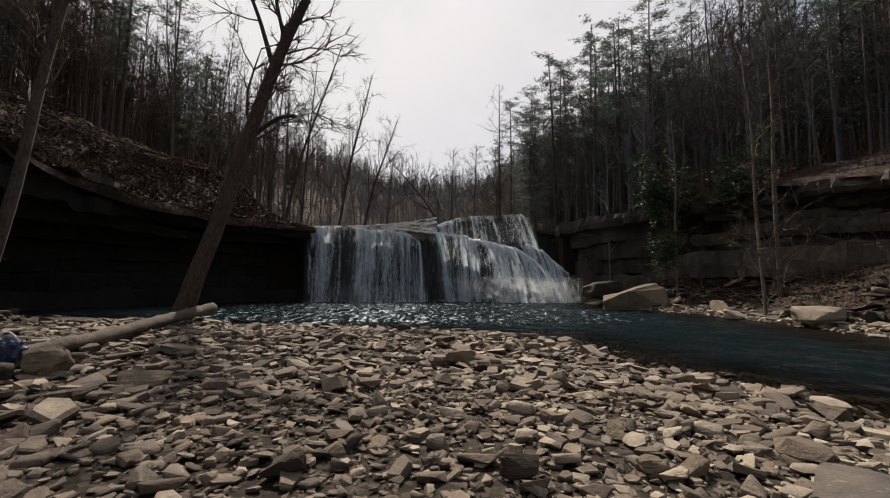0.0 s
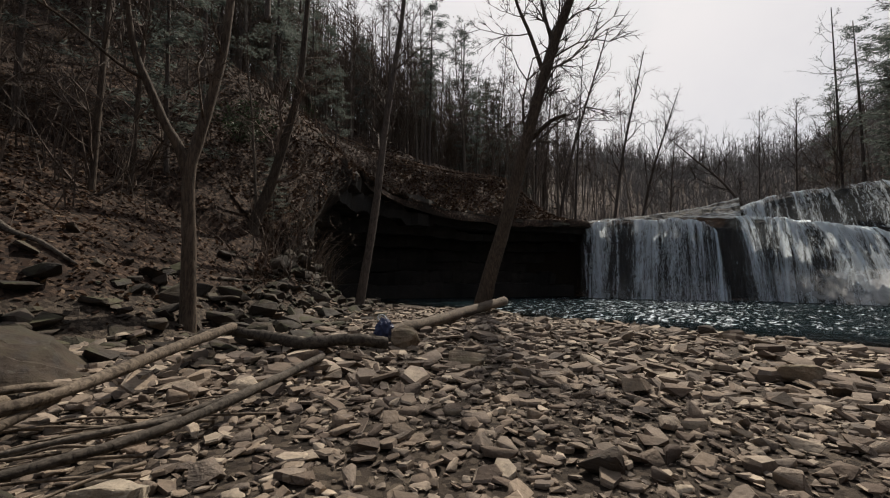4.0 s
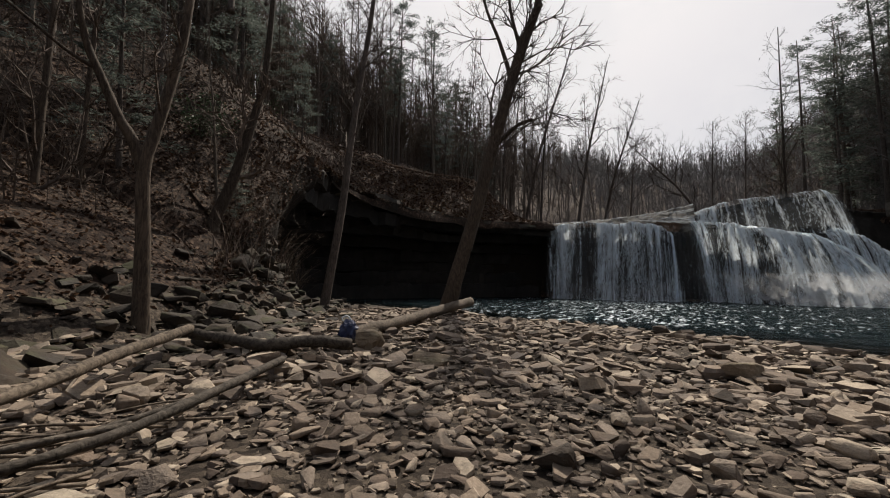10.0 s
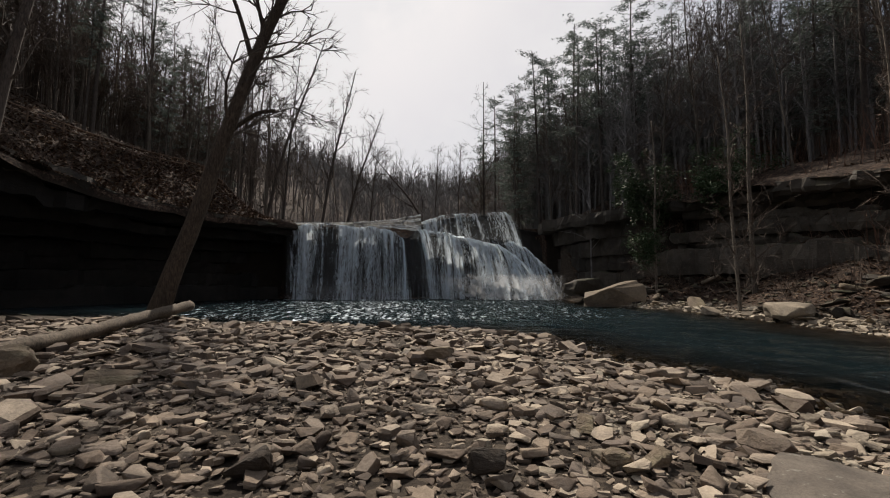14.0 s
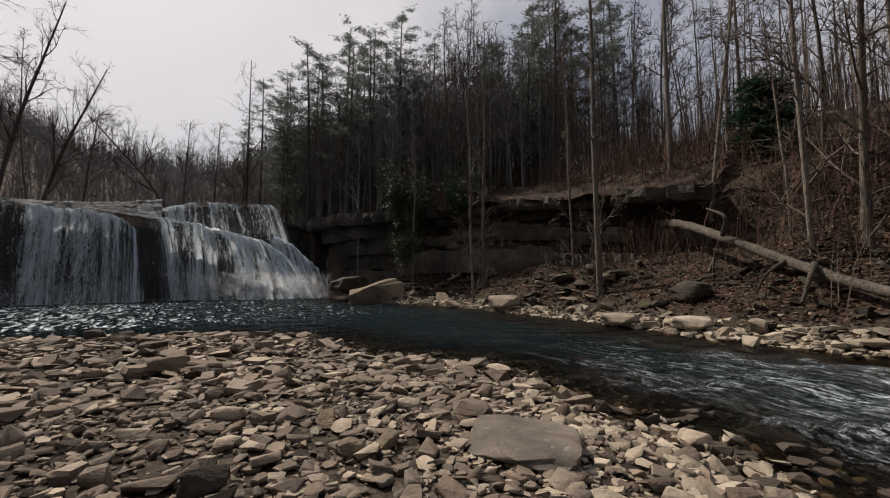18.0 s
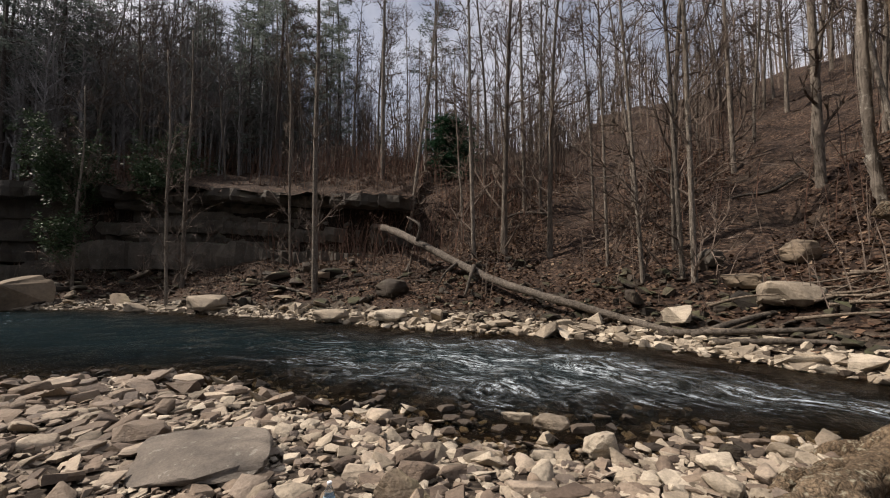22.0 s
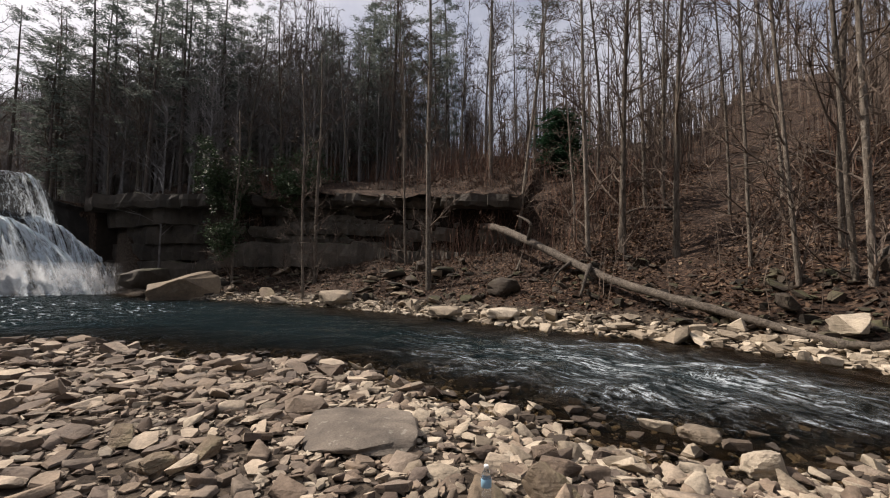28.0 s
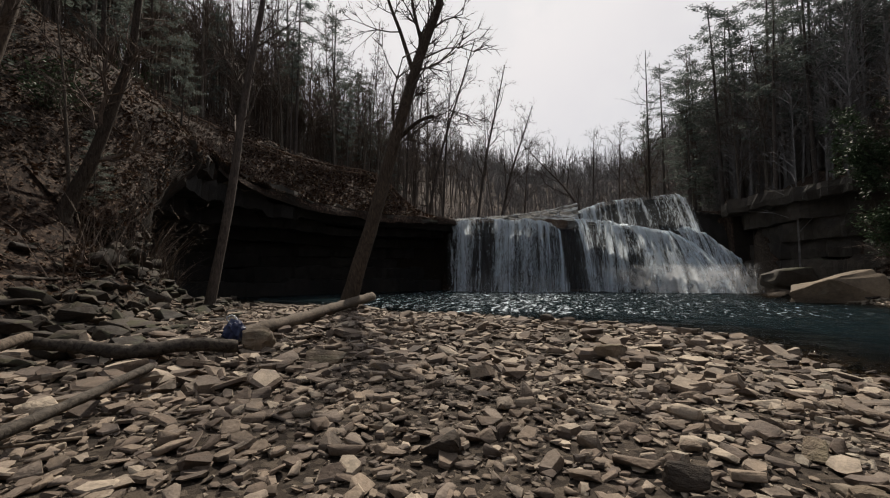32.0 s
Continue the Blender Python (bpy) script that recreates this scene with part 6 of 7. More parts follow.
# far bank
k = rng.uniform(1.2, 10.5, 2600)
i = k.astype(int)
side = np.array([[1, 0.35]])
c = FAR[i] + (FAR[i + 1] - FAR[i]) * (k - i)[:, None] + side * np.abs(rng.normal(size=(2600, 1))) * 0.6 + rng.normal(size=(2600, 2)) * 0.25
scatter("bank_stones", "pale tan slabs and stones along the far bank", c[:, 0], c[:, 1], np.clip(np.exp(rng.normal(math.log(0.26), 0.5, 2600)), 0.1, 1.1), SMALL, M_PALE, rng, 0.2, 0.12)
k = rng.uniform(0.8, 10.5, 1000)
i = k.astype(int)
c = FAR[i] + (FAR[i + 1] - FAR[i]) * (k - i)[:, None] + side * rng.uniform(1.0, 8.0, (1000, 1)) + rng.normal(size=(1000, 2)) * 0.4
scatter("bank_stones", "dark mossy stones on the leafy far bank", c[:, 0], c[:, 1], np.clip(np.exp(rng.normal(math.log(0.32), 0.5, 1000)), 0.12, 1.2), SMALL, M_MOSSY, rng, 0.3, 0.08)
# foot of the left slope
k = rng.uniform(1.6, 5.0, 1300)
i = k.astype(int)
c = LEFT[i] + (LEFT[i + 1] - LEFT[i]) * (k - i)[:, None] + rng.normal(size=(1300, 2)) * 1.5 + (0.2, 0)
scatter("slope_stones", "dark stones and rubble at the foot of the slope", c[:, 0], c[:, 1], np.clip(np.exp(rng.normal(math.log(0.36), 0.5, 1300)), 0.12, 1.3), SMALL, M_MOSSY, rng, 0.35, 0.1)
# stones standing in the shallows
k = rng.uniform(5, 13.8, 700)
i = k.astype(int)
c = NEAR[i] + (NEAR[i + 1] - NEAR[i]) * (k - i)[:, None] + np.abs(rng.normal(size=(700, 1))) * (1.7, 0.4)
scatter("river_stones", "dark wet stones in the shallow water", c[:, 0], c[:, 1], rng.uniform(0.1, 0.36, 700), SMALL, M_DARKSTONE, rng, 0.2, 0.15)

# larger stones, each by itself
SHAPES = []
for k, f in enumerate([0.22, 0.3, 0.36, 0.5, 0.26, 0.6, 0.24, 0.34, 0.42, 0.65]):
    me = bpy.data.meshes.new("stone")
    b = rounded(stone_shape(360 + k, f, 12, 0.6), 0.08 if k % 2 else 0.06)
    b.to_mesh(me)
    me.shade_smooth()
    me.set_sharp_from_angle(angle=radians(34))
    b.free()
    me.materials.append(M_STONE)
    SHAPES.append(me)


def stone(name, x, y, size, shape, label, category="stone", group="", material=None, tilt=(0, 0), turn=0.0, sink=0.12, squash=(1, 1, 1), z=None):
    """One loose stone or boulder, size in metres along its longest side."""
    me = SHAPES[shape]
    ob = new(name, me)
    if material is not None and material is not M_STONE:
        ob.material_slots[0].link = "OBJECT"
        ob.material_slots[0].material = material
    ob.matrix_basis = pose(x, y, (height(x, y) if z is None else z) + size * sink * squash[2], *tilt, turn) @ Matrix.Diagonal((size * squash[0], size * squash[1], size * squash[2], 1))
    return tagged(ob, label, category, group)


x, y = on_bar(280, 2.0, 9.5, rng)
for k in range(len(x)):
    s = float(np.clip(np.exp(rng.normal(math.log(0.30), 0.28)), 0.19, 0.6))
    stone("stone", x[k], y[k], s, int(rng.integers(10)), "flat worn brown stone lying on the gravel bar" if s < 0.33 else "large flat brown stone lying on the gravel bar", "stone", "stones of the gravel bar",
          None, (rng.normal() * 9, rng.normal() * 9), rng.uniform(0, 360), 0.2)

# ---- single stones and boulders ----
BIG = []
for k, (f, n, block) in enumerate([(0.62, 17, 0.62), (0.5, 15, 0.5), (0.8, 20, 0.7), (0.3, 15, 0.45), (0.7, 14, 0.55)]):
    b = rounded(stone_shape(400 + k, f, n, block), 0.05)
    bmesh.ops.triangulate(b, faces=b.faces[:])
    bmesh.ops.subdivide_edges(b, edges=[e for e in b.edges if e.calc_length() > 0.12], cuts=2, use_grid_fill=True)
    bmesh.ops.triangulate(b, faces=b.faces[:])
    bmesh.ops.smooth_vert(b, verts=b.verts[:], factor=0.15, use_axis_x=True, use_axis_y=True, use_axis_z=True)
    for v in b.verts:
        c = v.co.copy()
        bed = noise.noise(Vector((c.x * 2.5, c.y * 2.5, c.z * 15 + k)))
        v.co += c.normalized() * (0.05 * noise.noise(c * 3.2 + Vector((k * 7, 0, 0))) + 0.04 * bed + 0.03 * noise.noise(c * 9.0))
    me = bpy.data.meshes.new("boulder")
    b.to_mesh(me)
    b.free()
    me.shade_smooth()
    me.set_sharp_from_angle(angle=radians(30))
    me.materials.append(M_BOULDER)
    SHAPES.append(me)
    BIG.append(len(SHAPES) - 1)

ROUND, BLOCK, LUMP, SLAB, CHUNK = BIG
for name, x, y, size, shape, sq, tilt, turn, mat, sink, label in [
        ("boulder", -11.6, -2.2, 1.9, LUMP, (1, 0.8, 0.7), (0, 0), 20, M_MOSSY, 0.2, "dark mossy boulder below the slope"),
        ("boulder", -6.8, 0.35, 1.25, SLAB, (1, 0.7, 1), (6, 4), 60, M_STONE, 0.1, "low grey boulder half sunk in gravel"),
        ("boulder", -6.2, -0.35, 0.7, CHUNK, (1, 0.9, 1.0), (20, 10), 30, M_BOULDER, 0.25, "pointed tan boulder among driftwood poles"),
        ("boulder", -5.6, -1.15, 1.0, SLAB, (1, 0.8, 1.3), (0, 0), 100, M_PALE, 0.12, "pale yellowish flat boulder on the gravel"),
        ("boulder", -4.05, 0.35, 0.62, LUMP, (1, 0.85, 0.75), (0, 0), 15, M_MOSSY, 0.3, "rounded dark brown boulder on the gravel"),
        ("boulder", -3.62, 0.92, 0.52, ROUND, (1, 0.85, 0.95), (0, 5), 60, M_PALE, 0.28, "smooth pale cream boulder on the gravel"),
        ("boulder", -7.1, 7.6, 0.95, LUMP, (1, 0.8, 0.95), (8, 0), 40, M_BOULDER, 0.28, "rounded tan boulder with a blue bag behind it"),
        ("boulder", -4.9, 7.0, 1.0, BLOCK, (1, 0.6, 0.7), (0, 3), 15, M_STONE, 0.22, "flat grey boulder on the gravel bar"),
        ("boulder", 0.32, 9.8, 0.85, SLAB, (1, 0.6, 1.3), (0, 0), 5, M_STONE, 0.2, "flat tan slab on the gravel bar"),
        ("boulder", -1.45, 3.75, 0.50, CHUNK, (1, 0.75, 0.9), (10, 8), 10, M_DARKSTONE, 0.3, "dark jagged stone on the gravel"),
        ("stone", 0.64, 4.3, 0.26, ROUND, (1, 0.75, 0.6), (0, 0), 5, M_PALE, 0.3, "smooth pale yellow stone on the gravel"),
        ("boulder", 0.62, 3.7, 0.44, BLOCK, (1, 0.7, 1), (5, 8), 15, M_DARKSTONE, 0.25, "dark brown block on the gravel"),
        ("boulder", 1.82, 4.75, 0.42, CHUNK, (1, 0.8, 0.8), (5, 5), 70, M_BOULDER, 0.25, "brown angular stone on the gravel bar"),
        ("boulder", 2.07, 3.8, 0.42, CHUNK, (1, 0.8, 0.8), (8, 5), 20, M_BOULDER, 0.25, "tan angular stone on the gravel bar"),
        ("rock_slab", 3.3, 3.12, 1.28, SLAB, (1, 1.15, 0.55), (0, 0), 40, M_SLAB, 0.14, "large flat grey slab with dark cracks on the gravel"),
        ("boulder", 2.72, 1.42, 0.62, BLOCK, (1, 0.8, 0.8), (0, 3), 25, M_BOULDER, 0.25, "flat-topped brown boulder that carries a bottle"),
        ("boulder", 3.15, 1.12, 0.55, CHUNK, (1, 0.8, 0.85), (4, 0), 80, M_BOULDER, 0.25, "brown boulder beside the flat-topped one"),
        ("boulder", 1.75, 4.7 - 0.9, 0.36, LUMP, (1, 0.8, 0.7), (0, 0), 0, M_STONE, 0.3, "rounded brown stone on the gravel"),
        ("boulder", 16.4, -1.15, 1.2, BLOCK, (1, 0.8, 1.0), (5, 0), 10, M_MOSSY, 0.3, "brown block boulder on the far bank"),
        ("boulder", 14.9, -2.2, 1.25, ROUND, (1, 0.8, 0.9), (0, 6), 30, M_PALE, 0.25, "pale cream boulder at the far waterline"),
        ("boulder", 16.3, -4.3, 1.5, BLOCK, (1, 0.8, 0.8), (0, 0), 50, M_BOULDER, 0.25, "grey-brown boulder on the far bank"),
        ("boulder", 18.3, -3.9, 1.3, LUMP, (1, 0.8, 0.8), (0, 0), 20, M_OUTCROP, 0.3, "white-spotted lichen boulder on the far bank"),
        ("boulder", 14.4, -4.9, 1.7, SLAB, (1, 0.8, 1.5), (3, 0), 75, M_PALE, 0.15, "broad pale slab on the far bank"),
        ("boulder", 17.2, -6.2, 1.5, LUMP, (1, 0.8, 0.8), (0, 0), 15, M_BOULDER, 0.25, "tan boulder under driftwood on the far bank"),
        ("boulder", 9.3, -8.3, 1.9, BLOCK, (1, 0.8, 0.8), (0, 4), 35, M_PALE, 0.22, "large pale boulder at the waterline"),
        ("boulder", 10.3, -9.6, 1.6, ROUND, (1, 0.8, 0.7), (0, 4), 70, M_PALE, 0.25, "pale rounded boulder on the far bank"),
        ("boulder", 12.9, -10.3, 1.5, LUMP, (1, 0.8, 0.9), (0, 0), 0, M_OUTCROP, 0.3, "grey boulder with white lichen on the bank"),
        ("boulder", 15.3, 34.9, 6.0, ROUND, (1, 0.65, 0.75), (0, 12), 165, M_BOULDER, 0.12, "huge sloping tan boulder beside the pool"),
        ("boulder", 15.8, 42.5, 5.2, SLAB, (1, 0.8, 1.3), (0, 0), 20, M_CLIFF, 0.2, "wet layered rock with mossy top by the fall"),
        ("boulder", 13.0, 27.0, 2.2, SLAB, (1, 0.6, 0.7), (0, 0), 10, M_PALE, 0.12, "flat pale slab at the pool's edge"),
        ("boulder", 17.8, 26.0, 2.4, BLOCK, (1, 0.7, 0.6), (0, 6), 30, M_PALE, 0.2, "tan slanted boulder on the far shore"),
        ("boulder", 19.0, 29.5, 2.2, CHUNK, (1, 0.8, 0.7), (0, 0), 70, M_BOULDER, 0.2, "brown boulder on the far shore"),
        ("boulder", 17.9, 20.5, 2.6, SLAB, (1, 0.7, 1.3), (0, 3), 80, M_PALE, 0.15, "long flat slab on the far shore"),
        ("boulder", 19.2, 9.6, 2.3, LUMP, (1, 0.8, 0.65), (0, 0), 60, M_MOSSY, 0.2, "smooth brown boulder on the leafy bank"),
        ("boulder", 16.0, 11.0, 1.7, SLAB, (1, 0.7, 1.1), (0, 3), 85, M_PALE, 0.2, "flat pale slab at the far waterline"),
        ("boulder", 15.9, 8.0, 1.5, SLAB, (1, 0.7, 1.2), (0, 3), 95, M_PALE, 0.2, "flat tan slab at the far waterline"),
        ("stone", 5.35, 1.92, 0.36, CHUNK, (1, 0.6, 0.9), (20, 25), 30, M_PALE, 0.3, "pale pointed stone standing in the shallows"),
        ("stone", 6.05, 0.95, 0.5, BLOCK, (1, 0.6, 0.7), (0, 0), 95, M_PALE, 0.45, "pale flat stone in the shallows"),
        ("stone", 5.6, 0.45, 0.46, SLAB, (1, 0.7, 1.2), (0, 0), 80, M_PALE, 0.5, "flat pale slab in the shallows"),
        ("stone", 5.45, -0.1, 0.5, LUMP, (1, 0.7, 0.8), (0, 12), 110, M_PALE, 0.35, "cream rounded stone at the water's edge"),
        ("stone", 4.85, 0.95, 0.34, BLOCK, (1, 0.8, 0.9), (0, 0), 60, M_PALE, 0.3, "cream block stone at the water's edge"),
        ("stone", 5.45, -1.3, 0.3, LUMP, (1, 0.8, 1), (0, 0), 60, M_MOSSY, 0.35, "small green mossy stone in the water"),
        ("stone", -1.62, 16.5, 0.75, LUMP, (1, 0.7, 0.8), (0, 0), 0, M_DARKSTONE, 0.3, "dark wet stone at the pool's edge"),
        ("stone", 3.6, -1.9, 0.5, CHUNK, (1, 0.8, 0.8), (15, 0), 30, M_STONE, 0.3, "grey stone wedged between tree roots"),
        ("stone", 3.2, -2.45, 0.62, BLOCK, (1, 0.8, 0.9), (8, 6), 20, M_MOSSY, 0.25, "dark block wedged between tree roots"),
        ("stone", 3.1, -1.05, 0.45, LUMP, (1, 0.8, 0.8), (0, 0), 70, M_MOSSY, 0.25, "dark rounded stone below the roots")]:
    z = height(x, y)
    if name == "stone" and z < WATER_Z:
        z = WATER_Z - 0.05
    stone(name, x, y, size, shape, label, "boulder" if name != "stone" else "stone", "", mat, tilt, turn, sink, sq, z)

bm = bmesh.new()
for q in [(-7.3, 0.65, -0.1), (-7.5, 1.6, -0.1), (-7.85, -0.2, -0.1), (-8.2, 2.3, -0.1), (-10.3, 1.9, -0.1), (-10.4, -0.7, -0.1), (-8.8, -0.8, -0.1), (-8.75, 0.05, 1.08), (-9.4, 0.3, 1.12), (-8.3, 1.5, 0.56), (-9.4, 1.7, 0.66), (-9.0, -0.6, 0.72), (-7.85, 0.35, 0.62), (-7.7, 1.2, 0.40)]:
    bm.verts.new(q)
bmesh.ops.convex_hull(bm, input=bm.verts)
bmesh.ops.triangulate(bm, faces=bm.faces[:])
for _ in range(4):
    bmesh.ops.subdivide_edges(bm, edges=[e for e in bm.edges if e.calc_length() > 0.14], cuts=1, use_grid_fill=True)
    bmesh.ops.triangulate(bm, faces=bm.faces[:])
for v in bm.verts:
    c = v.co.copy()
    flake = c.z * 5 + c.y * 2.2 + 0.6 * noise.noise(c * 1.7)
    out = (c - Vector((-8.9, 0.6, 0.2))).normalized()
    v.co += out * (0.14 * noise.noise(c * 1.5) + 0.07 * (flake % 1.0 - 0.5) + 0.04 * noise.noise(c * 6))
big_rock = part("boulder", bm, M_FLAKED)
tagged(big_rock, "big dark brown sloping boulder with rough flaked face", "boulder")
big_rock.data.shade_smooth()
big_rock.data.set_sharp_from_angle(angle=radians(35))
rng = np.random.default_rng(77)
for k in range(110):
    u = rng.uniform(2.4, 5.1)
    i = int(u)
    p = LEFT[i] + (LEFT[i + 1] - LEFT[i]) * (u - i) + rng.normal(size=2) * (1.3, 1.3)
    s = rng.uniform(0.5, 1.3)
    stone("boulder", p[0], p[1], s, int(rng.integers(10)), "dark angular boulder at the foot of the leafy slope", "boulder", "boulders below the slope", M_MOSSY, (rng.normal() * 12, rng.normal() * 12), rng.uniform(0, 360), 0.25, (1, 0.8, 0.8))
for k in range(60):
    a, b = np.array((-20.0, 12.2)), np.array((-27.0, 21.5))
    p = a + (b - a) * rng.uniform(0, 1) + np.array([0.8, -0.6]) * rng.normal() * 1.6
    stone("boulder", p[0], p[1], rng.uniform(0.5, 1.7), int(rng.choice([*range(10), *BIG])), "dark broken rock on the steep end of the slope", "boulder", "rocks on the steep slope", M_MOSSY, (rng.normal() * 20, rng.normal() * 20), rng.uniform(0, 360), 0.1, (1, 0.8, 0.8))
for k in range(60):
    u = rng.uniform(0.9, 4.3)
    i = int(u)
    p = FAR[i] + (FAR[i + 1] - FAR[i]) * (u - i) + np.array([1, 0.3]) * rng.uniform(0.5, 6.5)
    s = rng.uniform(0.7, 2.0)
    stone("boulder", p[0], p[1], s, int(rng.integers(10)), "dark rough boulder on the wooded bank", "boulder", "boulders on the bank", M_MOSSY if rng.uniform() < 0.7 else M_BOULDER, (rng.normal() * 10, rng.normal() * 10), rng.uniform(0, 360), 0.2, (1, 0.8, 0.65))


# ---- logs and driftwood ----
def log(name, label, points, r0, r1, material, seed, sides=12, branches=(), rest=None):
    """A fallen stem through points; branches are further stems that grow from it."""
    r = np.random.default_rng(seed)
    ob = thing(name, label, "log")
    p = bend(points, 10 * len(points))
    n = len(p)
    p = p + r.normal(size=(n, 3)) * r0 * 0.02
    part("stem", Soup().add(*tube(p, np.linspace(r0, r1, n) * (1 + 0.10 * NOISE_A(np.arange(n) * 0.35 + seed, 0.5)), sides, jitter=0.06, rng=r)).mesh("stem", True), material, ob)
    for pts, a, b in branches:
        q = bend(pts, 8 * len(pts))
        part("branch", Soup().add(*tube(q, np.linspace(a, b, len(q)), 8, jitter=0.04, rng=r)).mesh("branch", True), material, ob)
    return ob


log("fallen_log", "long pale driftwood log lying by the pool's edge", [(-7.9, 7.2, 0.02), (-8.6, 9.0, 0.1), (-9.6, 12.0, 0.05), (-10.6, 15.5, 0.12), (-11.6, 19.3, 0.22), (-12.3, 22.4, 0.3)], 0.17, 0.26, M_DRIFT, 1)
log("fallen_log", "bleached driftwood trunk with a kink across the stones", [(-5.65, -1.6, 0.30), (-5.6, -0.6, 0.33), (-5.7, 0.9, 0.40), (-7.3, 2.6, 0.48), (-9.1, 4.5, 0.55)], 0.035, 0.095, M_DRIFT, 2, 12,
    [([(-5.9, 1.1, 0.36), (-5.3, 0.4, 0.22), (-5.0, -0.2, 0.1)], 0.06, 0.02), ([(-6.2, 1.4, 0.38), (-5.9, 0.8, 0.5), (-5.9, 0.2, 0.45), (-6.0, -0.5, 0.3)], 0.05, 0.02)])
log("fallen_log", "bleached crooked log lying on the gravel", [(-9.15, 4.55, 0.45), (-8.5, 5.1, 0.30), (-7.8, 5.4, 0.22), (-7.4, 6.1, 0.25), (-7.0, 6.9, 0.12)], 0.115, 0.13, M_DEADWOOD, 3)
log("driftwood_pole", "long bare driftwood pole lying over the stones", [(-6.25, 4.55, 0.22), (-5.3, 2.9, 0.20), (-4.5, 1.5, 0.22), (-4.35, 0.4, 0.22), (-4.5, -0.7, 0.12)], 0.068, 0.025, M_DEADWOOD, 4, 10,
    [([(-4.7, 1.75, 0.22), (-4.65, 0.9, 0.28), (-4.95, -0.2, 0.2)], 0.035, 0.015), ([(-5.2, 2.7, 0.2), (-5.0, 1.6, 0.16), (-5.2, 0.5, 0.10)], 0.04, 0.015)])
rng = np.random.default_rng(5)
for k in range(26):
    a = np.array([-4.9 + rng.normal() * 0.45, 0.7 + rng.normal() * 1.1])
    d = np.array([-0.35 + rng.normal() * 0.25, -1.0]) * rng.uniform(0.5, 1.3)
    z = height(*a) + 0.10
    pts = [(*a, z), (*(a + d * 0.5 + rng.normal(size=2) * 0.06), z + 0.06), (*(a + d), z + rng.uniform(-0.03, 0.06))]
    ob = part("stick", Soup().add(*tube(bend(pts, 8), np.linspace(0.018, 0.007, 8), 5)).mesh("stick", True), M_DRIFT)
    tagged(ob, "thin dry driftwood stick among the stones", "stick", "driftwood sticks")

log("fallen_tree", "fallen tree trunk lying down the bank to the water", [(28.0, 15.8, 5.3), (26.4, 14.0, 4.95), (24.6, 12.0, 4.35), (22.6, 9.9, 3.6), (20.2, 6.5, 2.2), (18.4, 4.2, 1.35), (16.6, 1.8, 0.75), (15.8, 0.1, 0.35), (14.8, -1.5, -0.02), (12.8, -3.4, -0.3)], 0.28, 0.09, M_DEADWOOD, 6, 14,
    [([(22.2, 9.6, 3.6), (21.8, 9.3, 4.4), (22.3, 10.3, 5.0)], 0.12, 0.05), ([(19.2, 5.4, 2.0), (18.4, 5.3, 1.6), (17.8, 5.4, 0.7)], 0.13, 0.05), ([(20.0, 6.5, 2.2), (19.4, 6.9, 1.7), (19.2, 7.2, 1.0)], 0.09, 0.03),
     ([(14.0, -1.9, -0.1), (13.2, -3.6, 0.1), (13.0, -5.2, 0.25), (13.4, -6.8, 0.5)], 0.10, 0.04), ([(13.2, -2.8, -0.2), (12.4, -4.6, 0.0), (11.6, -6.0, 0.0)], 0.09, 0.03), ([(13.6, -2.4, -0.1), (14.2, -4.4, 0.5), (14.9, -6.5, 0.7)], 0.10, 0.04)])
rng = np.random.default_rng(6)
for k in range(22):
    a = np.array([14.2 + rng.normal() * 0.8, -5.6 + rng.normal() * 1.4])
    d = np.array([rng.normal() * 0.4, -1.0]) * rng.uniform(0.8, 2.2)
    z = max(height(*a), -0.3) + 0.3
    pts = [(*a, z), (*(a + d * 0.5), z + rng.uniform(0, 0.3)), (*(a + d), z + rng.uniform(-0.1, 0.7))]
    ob = part("branch", Soup().add(*tube(bend(pts, 8), np.linspace(0.05, 0.015, 8), 6)).mesh("branch", True), M_DRIFT)
    tagged(ob, "bare grey branch in a pile of driftwood", "branch", "driftwood pile")
for k, (x, y, turn, length, r) in enumerate([(-15.5, -2.4, 60, 3.2, 0.09), (-14.8, 2.3, 40, 2.2, 0.10), (-16.5, 8.5, 120, 2.4, 0.08), (-13.6, -3.2, 100, 2.6, 0.05), (29, 6, 80, 6, 0.12), (25, -7, 100, 5, 0.10), (33, -3, 60, 7, 0.14), (24, 11, 20, 3, 0.09), (21, 18, 70, 4, 0.10), (26, -13, 40, 4, 0.10)]):
    d = np.array([math.cos(radians(turn)), math.sin(radians(turn))]) * length / 2
    pts = [(x + f * d[0], y + f * d[1], height(x + f * d[0], y + f * d[1]) + r * 0.8) for f in (-1, -0.4, 0.2, 1)]
    log("fallen_branch", "dead fallen branch lying on the leaf litter", pts, r, r * 0.4, M_DEADWOOD, 20 + k, 8)


